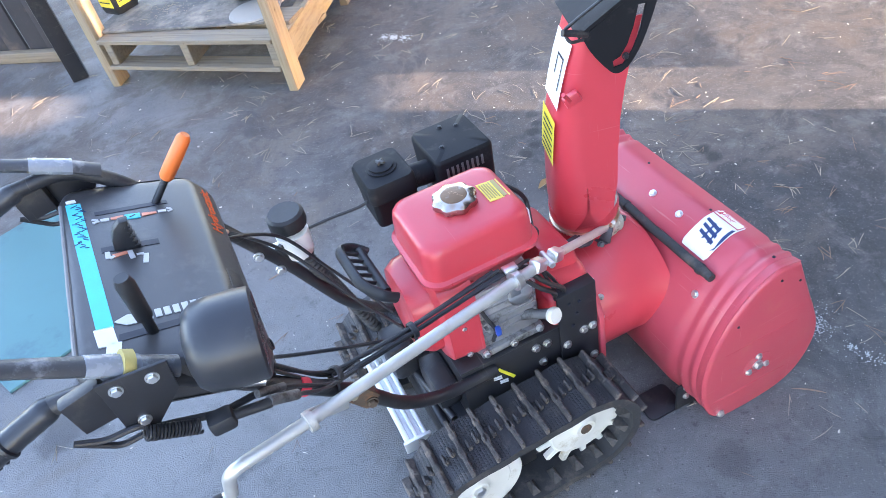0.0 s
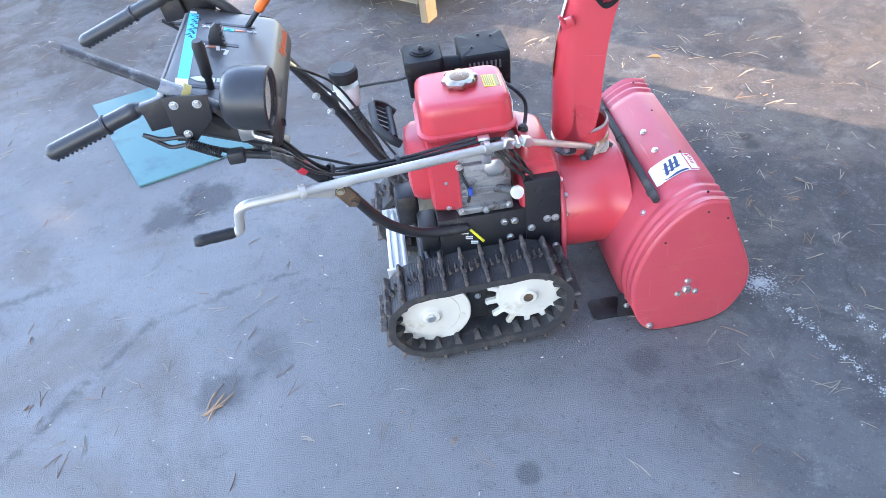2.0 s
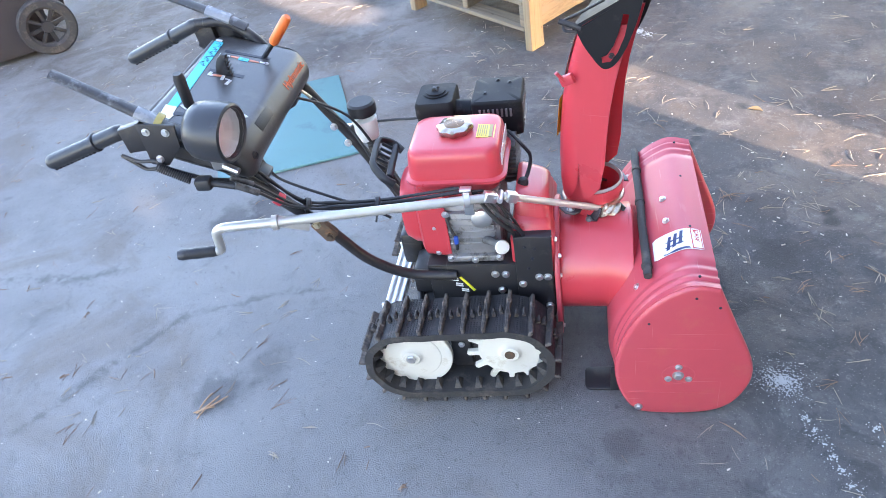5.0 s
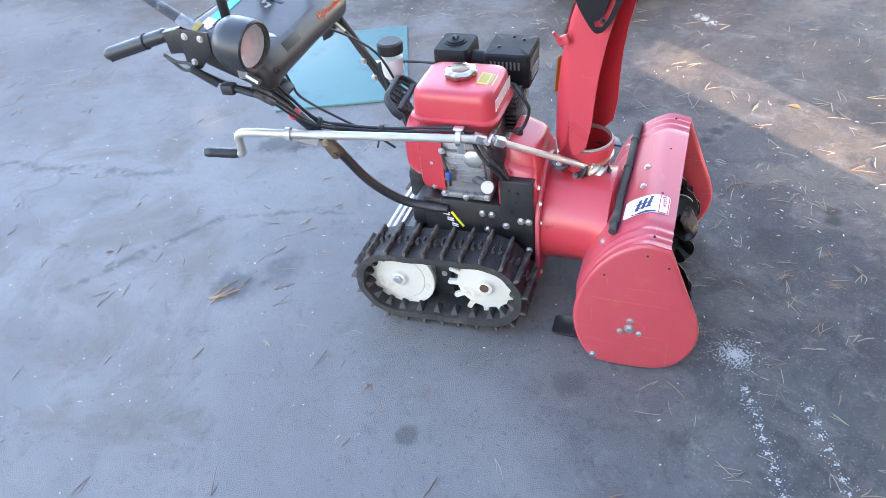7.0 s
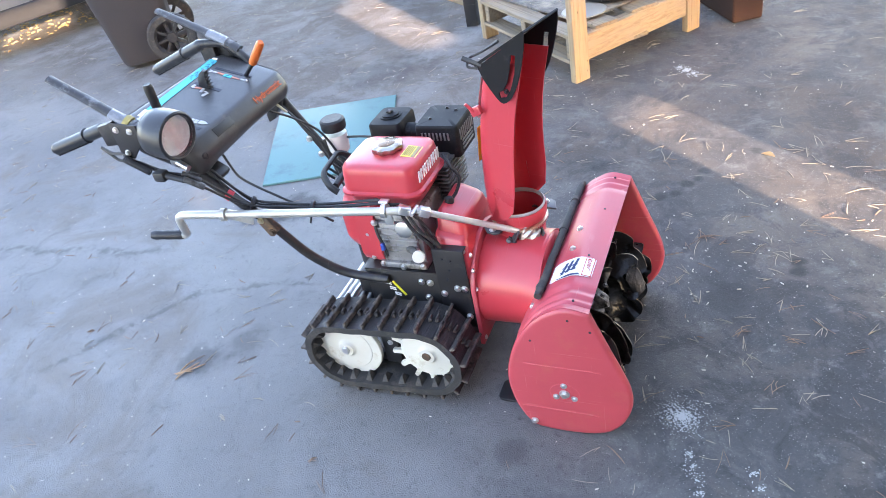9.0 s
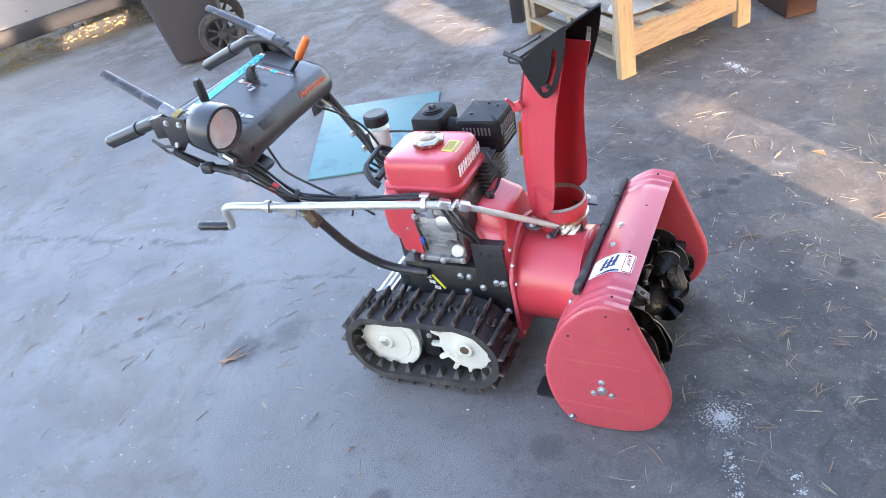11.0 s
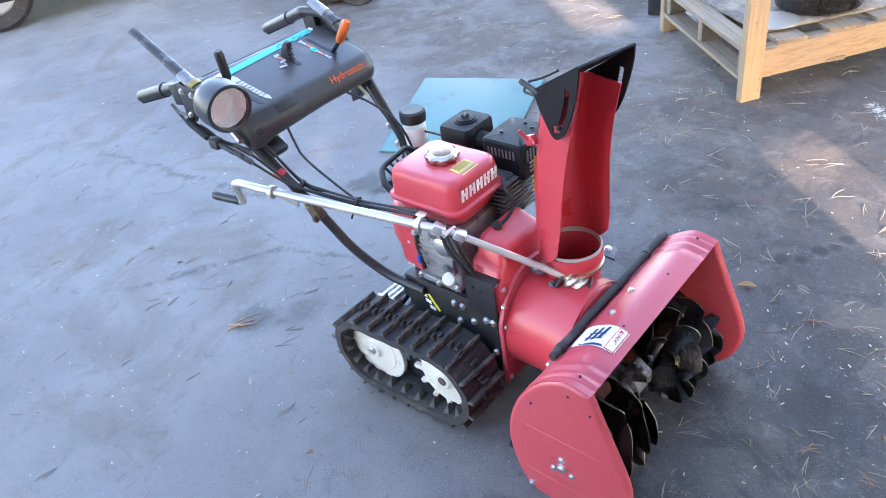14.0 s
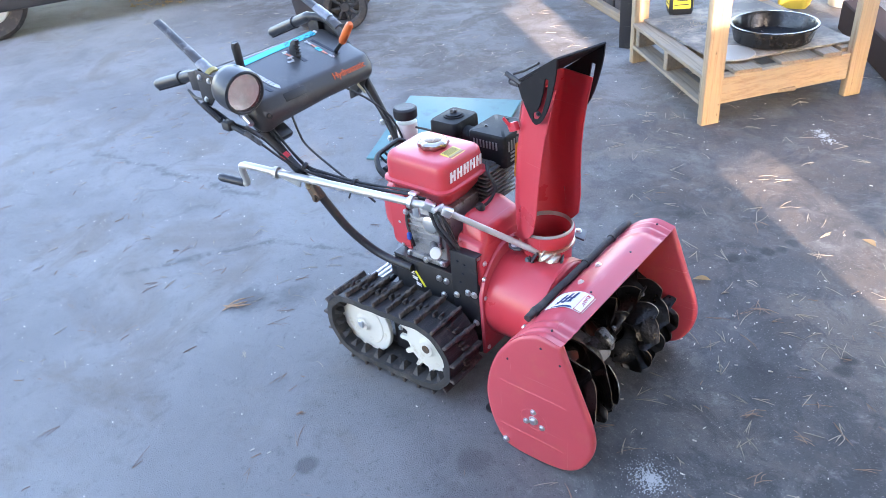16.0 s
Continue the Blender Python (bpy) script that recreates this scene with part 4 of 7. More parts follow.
tube(bm, grip, [0.011, 0.0135, 0.0125, 0.0125, 0.0135, 0.012, 0.0125, 0.0135, 0.010], 14)
part("crank_grip", bm, LAMP_BLACK, crank, "black plastic crank grip")
bm = bm_new()
tube(bm, [(0.155, -0.140, 0.536), (0.372, -0.002, 0.393)], 0.0082, 14)
part("front_rod", bm, TUBE_STEEL, crank)
bm = bm_new()
d = Vector((0.23, 0.118, -0.131)).normalized()
for o, w in ((Vector((0.128, -0.148, 0.541)), 0.030), (Vector((0.172, -0.131, 0.527)), 0.028)):
    box(bm, o, (w, 0.024, 0.022), 0.004, d.to_track_quat("X", "Z").to_matrix().to_4x4())
tube(bm, [(0.150, -0.16, 0.536), (0.150, -0.122, 0.536)], 0.006, 10)
part("universal_joint", bm, STEEL, crank, "zinc universal joint")
bm = bm_new()
wo = Vector((0.382, 0.006, 0.385))
wm = axis_pose(wo, d)
n, secs = 44, []
for k in range(15):
    f = k / 14
    swell = 1.0 if 0.06 < f < 0.94 else 0.78
    secs.append([wm @ Vector((r * math.cos(a), r * math.sin(a), -0.025 + 0.05 * f)) for j in range(n) for a in [2 * math.pi * j / n]
                 for r in [swell * (0.0195 + 0.0034 * math.sin(3 * a + 16 * f))]])
loft(bm, secs)
worm = part("worm_gear", bm, material("aged_zinc", (0.58, 0.55, 0.48), 0.32, 0.85, vary=0.3, scale=60, bump=0.1, dirt=(0.10, 0.09, 0.07), dirt_amount=0.25), crank, "aged zinc worm gear with spiral ridges")
bm = bm_new()
turn = pose(0, 0, 0, 0, 0, 27)
box(bm, wo + Vector((-0.012, -0.006, -0.022)), (0.085, 0.034, 0.004), 0.001, turn @ pose(0, 0, 0, 0, 24, 0))
box(bm, wo + Vector((-0.032, -0.017, 0.006)), (0.005, 0.040, 0.034), 0.002, turn @ pose(0, 0, 0, 0, 28, 0))
box(bm, wo + Vector((0.026, 0.014, -0.012)), (0.005, 0.034, 0.030), 0.002, turn @ pose(0, 0, 0, 0, 28, 0))
brk = part("worm_bracket", bm, CLAMP_STEEL, blower, "dull dark steel worm bracket")
bolt(brk, wo + Vector((-0.046, -0.030, -0.008)), (0, -1, 0.4), 0.006, DARK_ALU)
# rod clamps
for o in ((0.078, -0.160, 0.543), (-0.322, -0.259, 0.574)):
    bm = bm_new()
    lathe(bm, [(0.0105, -0.007), (0.017, -0.006), (0.017, 0.006), (0.0105, 0.007)], axis_pose(o, (0.97, 0.23, -0.07)), 16)
    if o[0] > 0:
        box(bm, Vector(o) + Vector((-0.002, 0.016, 0.018)), (0.026, 0.018, 0.006), 0.002)
        box(bm, Vector(o) + Vector((0.0, 0.014, -0.02)), (0.022, 0.006, 0.06), 0.002)
    else:
        box(bm, Vector(o) + Vector((0.03, 0.02, -0.018)), (0.07, 0.006, 0.03), 0.002, pose(0, 0, 0, 0, 18, 10))
    part("rod_clamp", bm, STEEL if o[0] > 0 else TUBE_STEEL, crank)

# ---- engine ----
bm = bm_new()
secs = []
TX, TY = 0.048, -0.022
for z, w, dd, r in ((0.500, 0.150, 0.120, 0.03), (0.528, 0.190, 0.158, 0.032), (0.553, 0.206, 0.176, 0.034), (0.5565, 0.228, 0.198, 0.036), (0.5625, 0.228, 0.198, 0.036),
                    (0.566, 0.213, 0.183, 0.034), (0.605, 0.208, 0.178, 0.031), (0.621, 0.204, 0.174, 0.031), (0.6285, 0.197, 0.167, 0.031), (0.6325, 0.184, 0.154, 0.030), (0.6340, 0.166, 0.136, 0.030), (0.6355, 0.06, 0.05, 0.02)):
    secs.append(rrect(TX, TY, w, dd, r, z, 7))
loft(bm, secs)
tank = part("fuel_tank", bm, RED, blower, "glossy red steel fuel tank", 50)
bm = bm_new()
n = 48
rings = []
for r, z in ((0.032, 0.632), (0.037, 0.636), (0.040, 0.641), (0.039, 0.649), (0.034, 0.653), (0.022, 0.654), (0.020, 0.6515), (0.002, 0.652)):
    ring = []
    for j in range(n):
        a = 2 * math.pi * j / n
        q = r + (0.0025 * math.cos(8 * a) if r > 0.03 else 0)
        ring.append(Vector((TX + q * math.cos(a), TY + 0.004 + q * math.sin(a), z)))
    rings.append(ring)
loft(bm, rings)
cap = part("fuel_cap", bm, CHROME, tank, "chrome fuel cap tinted brown for what it mirrors")
# brown disc: the cap's mirrored surroundings put into colour
bm = bm_new()
lathe(bm, [(0.0235, 0.652), (0.0235, 0.6545), (0.021, 0.6552), (0.0, 0.6556)], Matrix.Translation((TX, TY + 0.004, 0)), 32)
part("cap_disc", bm, material("brown_reflection", (0.17, 0.095, 0.05), 0.22, 0.6, vary=0.4, scale=50, bump=0.03, dirt=(0.4, 0.36, 0.32), dirt_amount=0.2), cap, "glossy centre coloured brown for its reflection")
bm = bm_new()
box(bm, (0.118, TY - 0.005, 0.6345), (0.040, 0.056, 0.0012), 0, pose(0, 0, 0, 0, 6, 0))
st = part("warning_sticker", bm, material("faded_yellow_sticker", (0.74, 0.55, 0.09), 0.45, vary=0.12, scale=60), tank, "yellow warning sticker", 0)
bm = bm_new()
box(bm, (0.129, TY - 0.005, 0.6345), (0.007, 0.052, 0.0014), 0, pose(0, 0, 0, 0, 6, 0))
for k in range(5):
    box(bm, (0.102 + 0.0045 * k, TY - 0.005, 0.6375 - 0.00045 * k), (0.0016, 0.046 - 0.004 * (k % 2), 0.0012), 0, pose(0, 0, 0, 0, 6, 0))
part("sticker_bars", bm, material("faded_print", (0.36, 0.27, 0.10), 0.5), st, "", 0)
# maker's name on the tank's front: plain slanted bars
for k in range(5):
    y = -0.088 + 0.0275 * k
    bm = bm_new()
    lean = 0.10
    pts = [(0, 0.582), (0.0075, 0.582), (0.0075, 0.594), (0.0135, 0.594), (0.0135, 0.582), (0.021, 0.582), (0.021, 0.610), (0.0135, 0.610), (0.0135, 0.600), (0.0075, 0.600), (0.0075, 0.610), (0, 0.610)]
    prism(bm, [(y + dy + lean * (z - 0.58), z) for dy, z in pts], 0.1525, 0.1545, "x")
    part("tank_mark", bm, WHITE_INK, tank, "white slanted maker's mark", 0)
# fan shroud and starter cover
bm = bm_new()
def yz_ring(x, cy, cz, w, h, r):
    return [Vector((x, p.x, p.y)) for p in rrect(cy, cz, w, h, r, 0, 7)]
loft(bm, [yz_ring(-0.115, -0.012, 0.437, 0.10, 0.10, 0.045), yz_ring(-0.108, -0.012, 0.437, 0.15, 0.16, 0.06), yz_ring(-0.088, -0.012, 0.437, 0.166, 0.178, 0.06), yz_ring(-0.06, -0.012, 0.437, 0.168, 0.18, 0.06)])
part("starter_cover", bm, RED, blower, "red recoil starter cover", m=Matrix.Translation((0.012, 0, 0.005)))
bm = bm_new()
loft(bm, [yz_ring(-0.066, -0.014, 0.432, 0.175, 0.19, 0.05), yz_ring(-0.058, -0.014, 0.432, 0.198, 0.208, 0.05), yz_ring(-0.012, -0.014, 0.432, 0.204, 0.212, 0.045), yz_ring(0.004, -0.014, 0.436, 0.206, 0.214, 0.04)])
box(bm, (-0.02, -0.04, 0.50), (0.075, 0.12, 0.06), 0.012)
shroud = part("fan_shroud", bm, RED, blower, "red engine fan shroud", m=Matrix.Translation((0.010, 0, 0.004)))
for y, z in ((-0.112, 0.355), (-0.108, 0.50), (-0.112, 0.43)):
    bolt(shroud, (-0.028, y, z), (0, -1, 0), 0.005)
bm = bm_new()
loop = fillet([(-0.108, -0.058, 0.525), (-0.128, -0.060, 0.542), (-0.158, -0.036, 0.566), (-0.164, 0.07, 0.574), (-0.138, 0.088, 0.553), (-0.112, 0.08, 0.53)], 0.02)
tube(bm, loop, 0.0072, 10, 1.5)
tube(bm, [(-0.120, -0.045, 0.536), (-0.126, 0.078, 0.544)], 0.009, 10)
for k in range(5):
    box(bm, (-0.142, -0.024 + 0.022 * k, 0.555), (0.03, 0.0035, 0.008), 0.001, pose(0, 0, 0, 0, 35, 0))
part("starter_grip", bm, BLACK_PLASTIC, blower, "black recoil starter grip")
# crankcase
bm = bm_new()
box(bm, (0.068, -0.012, 0.415), (0.14, 0.196, 0.165), 0.010)
case = part("crankcase", bm, ALU, blower, "grey cast engine crankcase")
bm = bm_new()
box(bm, (0.07, -0.112, 0.345), (0.135, 0.02, 0.018), 0.004)
part("foot_flange", bm, ALU, case)
bm = bm_new()
box(bm, (0.075, -0.114, 0.43), (0.10, 0.012, 0.09), 0.006)
part("side_cover", bm, ALU, case)
for k in range(6):
    bm = bm_new()
    box(bm, (0.072, -0.113, 0.392 + 0.017 * k), (0.112 - 0.006 * (k % 2), 0.018, 0.0045), 0.001)
    part("rib", bm, ALU, case)
bm = bm_new()
lathe(bm, [(0.0, 0), (0.024, 0), (0.024, 0.008), (0.019, 0.011), (0, 0.011)], axis_pose((0.098, -0.116, 0.462), (0, -1, 0)), 24)
part("governor_cover", bm, STEEL, case, "bright governor linkage")
for x, z in ((0.012, 0.348), (0.07, 0.342), (0.128, 0.348), (0.016, 0.478), (0.122, 0.478), (0.12, 0.40)):
    bolt(case, (x, -0.122, z), (0, -1, 0), 0.0065)
bm = bm_new()
box(bm, (0.115, 0.10, 0.50), (0.085, 0.10, 0.12), 0.008)
cyl = part("cylinder", bm, DARK_ALU, blower, "finned dark grey engine cylinder")
for k in range(9):
    bm = bm_new()
    box(bm, (0.115, 0.105, 0.455 + 0.012 * k), (0.11, 0.13, 0.005), 0.001)
    part("cooling_fin", bm, DARK_ALU, cyl)
bm = bm_new()
tube(bm, [(0.10, -0.115, 0.40), (0.120, -0.135, 0.405), (0.138, -0.150, 0.408)], [0.012, 0.009, 0.011], 12)
part("filler_neck", bm, DARK_ALU, case)
bm = bm_new()
lathe(bm, [(0.0, -0.008), (0.014, -0.007), (0.0165, 0.0), (0.0165, 0.004), (0.0145, 0.007), (0, 0.0075)], axis_pose((0.142, -0.157, 0.408), (0.35, -0.85, 0.35)), 24)
part("filler_knob", bm, WHITE_PLASTIC, case, "cream oil filler knob")
for pts, r in (([(0.015, -0.118, 0.475), (0.022, -0.130, 0.45), (0.036, -0.134, 0.415), (0.03, -0.12, 0.375)], 0.004),
               ([(0.10, -0.12, 0.51), (0.13, -0.135, 0.47), (0.165, -0.128, 0.43), (0.17, -0.118, 0.40)], 0.0048),
               ([(0.115, -0.12, 0.515), (0.145, -0.135, 0.475), (0.185, -0.128, 0.43), (0.19, -0.115, 0.40)], 0.0048)):
    bm = bm_new()
    tube(bm, fillet(pts, 0.02), r, 8)
    part("engine_hose", bm, BLACK_PLASTIC, case, "black hose")
bm = bm_new()
box(bm, (0.036, -0.140, 0.418), (0.010, 0.010, 0.020), 0.002)
part("blue_connector", bm, material("blue_plastic", (0.02, 0.08, 0.4), 0.4), case, "blue wire connector")
# ignition lead
bm = bm_new()
tube(bm, spline([(0.158, 0.06, 0.58), (0.185, 0.03, 0.565), (0.205, 0.03, 0.53), (0.20, 0.01, 0.50), (0.19, -0.015, 0.487)], 6), 0.0045, 8)
lathe(bm, [(0.0, 0), (0.012, 0.0), (0.013, 0.012), (0.009, 0.02), (0, 0.022)], axis_pose((0.188, -0.018, 0.478), (0, 0, 1)), 14)
part("ignition_lead", bm, BLACK_PLASTIC, blower, "black ignition lead")
# air cleaner
bm = bm_new()
loft(bm, [rrect(-0.022, 0.158, 0.088, 0.10, 0.012, 0.545), rrect(-0.022, 0.158, 0.092, 0.108, 0.013, 0.60), rrect(-0.022, 0.158, 0.097, 0.113, 0.014, 0.603), rrect(-0.022, 0.158, 0.096, 0.112, 0.014, 0.634), rrect(-0.022, 0.158, 0.089, 0.105, 0.014, 0.640), rrect(-0.022, 0.158, 0.04, 0.04, 0.013, 0.642)])
lathe(bm, [(0.03, 0.640), (0.03, 0.644), (0.024, 0.645), (0.024, 0.648), (0.012, 0.650), (0, 0.650)], Matrix.Translation((-0.022, 0.158, 0)), 24)
tube(bm, [(0.02, 0.15, 0.60), (0.07, 0.15, 0.595)], 0.024, 14)
cleaner = part("air_cleaner", bm, HOOD_BLACK, blower, "black plastic air cleaner housing")
bm = bm_new()
box(bm, (-0.022, 0.158, 0.654), (0.020, 0.005, 0.008), 0.003, pose(0, 0, 0, 0, 0, 40))
box(bm, (-0.022, 0.158, 0.654), (0.020, 0.005, 0.008), 0.003, pose(0, 0, 0, 0, 0, 130))
part("wing_nut", bm, DARK_ALU, cleaner)
# muffler guard
bm = bm_new()
loft(bm, [rrect(0.128, 0.168, 0.118, 0.125, 0.010, 0.545), rrect(0.128, 0.168, 0.122, 0.13, 0.011, 0.628), rrect(0.128, 0.168, 0.120, 0.128, 0.011, 0.6325), rrect(0.128, 0.168, 0.114, 0.122, 0.011, 0.636), rrect(0.128, 0.168, 0.05, 0.05, 0.011, 0.638)])
muffler = part("muffler_guard", bm, HOOD_BLACK, blower, "black slotted muffler guard")
bm = bm_new()
DULL = material("dull_grey_steel", (0.22, 0.22, 0.22), 0.5, 0.6)
SLOTS = [((0.088 + 0.0105 * k, 0.104, 0.606), (0.005, 0.004, 0.022)) for k in range(8)] + [((0.1885, 0.122 + 0.0125 * k, 0.604), (0.004, 0.006, 0.03)) for k in range(8)] + [((0.1885, 0.168, 0.582 - 0.011 * k), (0.004, 0.08, 0.005)) for k in range(3)]
for at, size in SLOTS:
    bm = bm_new()
    box(bm, at, size, 0.001)
    part("guard_slot", bm, DULL, muffler, "", 0)
for x, y in ((0.10, 0.145), (0.155, 0.195), (0.125, 0.21)):
    bolt(muffler, (x, y, 0.638), (0, 0, 1), 0.004, BLACK_STEEL)
# belt cover: stepped dome that slopes down to the front
bm = bm_new()
def cover_ring(x0, x1, y0, y1, r, z):
    return [Vector((p.x, p.y, p.z + max(0.0, (p.z - 0.405) / 0.07) * (0.215 - p.x) * 0.42)) for p in rrect((x0 + x1) / 2, (y0 + y1) / 2, x1 - x0, y1 - y0, r, z)]
loft(bm, [cover_ring(*q) for q in ((0.156, 0.258, -0.122, 0.122, 0.014, 0.30), (0.156, 0.258, -0.122, 0.122, 0.014, 0.392), (0.158, 0.256, -0.119, 0.119, 0.014, 0.400), (0.163, 0.253, -0.108, 0.110, 0.016, 0.405),
          (0.165, 0.252, -0.102, 0.105, 0.016, 0.424), (0.166, 0.251, -0.099, 0.102, 0.016, 0.430), (0.168, 0.249, -0.086, 0.092, 0.018, 0.435), (0.170, 0.247, -0.080, 0.086, 0.018, 0.462),
          (0.173, 0.243, -0.074, 0.080, 0.018, 0.471), (0.180, 0.236, -0.064, 0.070, 0.016, 0.475), (0.19, 0.226, -0.05, 0.055, 0.012, 0.476))])
cover = part("belt_cover", bm, RED, blower, "red moulded belt cover", 50)
for x in (0.205, 0.222, 0.243):
    bolt(cover, (x, -0.1155, 0.402), (0, -0.5, 1), 0.006)
for y, z in ((-0.105, 0.385), (-0.105, 0.33)):
    bolt(cover, (0.258, y, z), (1, 0, 0), 0.0055)

# ---- black frame ----
bm = bm_new()
box(bm, (0.10, 0, 0.24), (0.30, 0.246, 0.17), 0.004)
box(bm, (0.06, 0, 0.328), (0.22, 0.25, 0.006), 0.002)
box(bm, (0.06, 0, 0.12), (0.34, 0.22, 0.10), 0.01)
frame_ob = part("chassis", bm, BLACK_STEEL, blower, "black steel chassis box")
bm = bm_new()
box(bm, (0.208, -0.129, 0.30), (0.086, 0.006, 0.225), 0.002)
box(bm, (0.208, -0.118, 0.411), (0.086, 0.026, 0.004), 0.001)
upright = part("upright_plate", bm, BLACK_STEEL, blower, "black drilled mounting plate")
# black heads stand in for the plate's dark drill holes
for x, z in ((0.19, 0.385), (0.212, 0.38), (0.205, 0.35), (0.195, 0.32)):
    bolt(upright, (x, -0.132, z), (0, -1, 0), 0.0035, BLACK_INK, "hole")
for x, y, z in ((-0.003, -0.124, 0.302), (0.113, -0.124, 0.298), (0.138, -0.124, 0.297), (0.125, -0.124, 0.247)):
    bolt(frame_ob, (x, y, z), (0, -1, 0), 0.0075)
for x, z in ((0.218, 0.294), (0.238, 0.294), (0.178, 0.273), (0.238, 0.202)):
    bolt(upright, (x, -0.132, z), (0, -1, 0), 0.0075)
bm = bm_new()
box(bm, (0.042, -0.1245, 0.2695), (0.0065, 0.002, 0.054), 0, pose(0, 0, 0, 0, -35, 0))
mark = part("yellow_mark", bm, YELLOW_INK, frame_ob, "yellow lever diagram", 0)
bm = bm_new()
for k, (x, z) in enumerate(((0.012, 0.282), (0.022, 0.264), (0.034, 0.246))):
    for j in range(2):
        box(bm, (x, -0.1245, z + 0.006 * j), (0.018, 0.002, 0.003), 0, pose(0, 0, 0, 0, 12, 0))
part("mark_bars", bm, WHITE_INK, mark, "", 0)
# rear cross bar of ribbed aluminium
bm = bm_new()
box(bm, (-0.166, 0.02, 0.172), (0.050, 0.25, 0.006), 0.002)
for k in range(3):
    box(bm, (-0.184 + 0.018 * k, 0.02, 0.182), (0.009, 0.25, 0.016), 0.002)
box(bm, (-0.166, -0.108, 0.174), (0.060, 0.008, 0.034), 0.002)
box(bm, (-0.166, 0.147, 0.174), (0.060, 0.008, 0.034), 0.002)
part("cross_bar", bm, material("bright_aluminium", (0.78, 0.78, 0.78), 0.4, 0.6, vary=0.1), blower, "ribbed bright aluminium cross bar")
bm = bm_new()
tube(bm, [(-0.10, 0.10, 0.20), (-0.10, -0.12, 0.16)], 0.011, 12)
tube(bm, [(-0.118, 0.09, 0.235), (-0.085, -0.125, 0.215)], 0.008, 10)
box(bm, (-0.075, -0.05, 0.25), (0.05, 0.10, 0.07), 0.01)
box(bm, (-0.12, 0.05, 0.27), (0.06, 0.08, 0.10), 0.015)
part("transmission", bm, BLACK_STEEL, blower, "greasy black transmission housing")

# ---- tracks ----
RX, FX, WZ, FZ, BR = -0.104, 0.142, 0.128, 0.1428, 0.110
SPAN = FX - RX
PERIM = 2 * SPAN + 2 * math.pi * BR


RISE = radians(3.4)


def tip_up(p, d):
    """The belt's loop leans up towards the drive wheel, about the idler's hub."""
    c, s = math.cos(RISE), math.sin(RISE)
    x, z = p.x - RX, p.y - WZ
    return Vector((RX + c * x - s * z, WZ + s * x + c * z)), Vector((c * d.x - s * d.y, s * d.x + c * d.y))


def on_track(s, r):
    """Point and outward direction (x, z) at length s along the belt, at radius r."""
    return tip_up(*flat_track(s, r))


def flat_track(s, r):
    s = s % PERIM
    if s < SPAN:
        return Vector((RX + s, WZ + r)), Vector((0, 1))
    s -= SPAN
    if s < math.pi * BR:
        a = math.pi / 2 - s / BR
        return Vector((FX + r * math.cos(a), WZ + r * math.sin(a))), Vector((math.cos(a), math.sin(a)))
    s -= math.pi * BR
    if s < SPAN:
        return Vector((FX - s, WZ - r)), Vector((0, -1))
    s -= SPAN
    a = -math.pi / 2 - s / BR
    return Vector((RX + r * math.cos(a), WZ + r * math.sin(a))), Vector((math.cos(a), math.sin(a)))


bm = bm_new()
box(bm, (0, 0, 0.008), (0.0085, 0.128, 0.018), 0.002, None, 1)
box(bm, (0.0, -0.012, 0.010), (0.014, 0.02, 0.014), 0.003, None, 1)
box(bm, (0.0, 0.030, 0.010), (0.013, 0.016, 0.014), 0.003, None, 1)
GROUSER = finish("grouser", bm, RUBBER_EDGE, 30)
bm = bm_new()
for dx, dy in ((-0.0085, -0.003), (0.0085, 0.004)):
    box(bm, (dx, dy, 0.006), (0.0060, 0.021, 0.015), 0.002, None, 1)
    box(bm, (dx + 0.003, dy - 0.006, 0.005), (0.007, 0.007, 0.012), 0.002, None, 1)
LUG = finish("lug", bm, RUBBER_EDGE, 30)
bm = bm_new()
loft(bm, [[Vector((x, y, z)) for x, y in ((-w, -d), (w, -d), (w, d), (-w, d))] for w, d, z in ((0.002, 0.005, -0.020), (0.010, 0.018, 0.001))])
TOOTH = finish("guide_tooth", bm, RUBBER, 30)


def wheel_disc(kind):
    bm = bm_new()
    n, out = 13, []
    if kind == "idler":
        for k in range(n * 6):
            a = 2 * math.pi * k / (n * 6)
            r = 0.0965 if k % 6 in (0, 1, 2, 3) or not 2.9 < a < 5.1 else 0.087
            out.append((r * math.cos(a), r * math.sin(a)))
    else:
        for k in range(n):
            for f, r in ((-0.5, 0.073), (-0.22, 0.074), (-0.17, 0.080), (-0.14, 0.098), (0.0, 0.101), (0.14, 0.098), (0.17, 0.080), (0.22, 0.074)):
                a = 2 * math.pi * (k + f) / n
                r = r if 2.75 < 2 * math.pi * k / n < 6.2 else 0.097
                out.append((r * math.cos(a), r * math.sin(a)))
    prism(bm, out, -0.007, 0.007, "y", 0.002, 1)
    lathe(bm, [(0.072, 0.006), (0.069, 0.0085), (0.030, 0.0095), (0.024, 0.013), (0.020, 0.018), (0.0, 0.018)], axis_pose((0, 0, 0), (0, -1, 0)), 36)
    bmesh.ops.scale(bm, vec=(1.06, 1.0, 1.06), verts=bm.verts[:])
    return finish(kind + "_wheel", bm, WHITE_PLASTIC, 35)


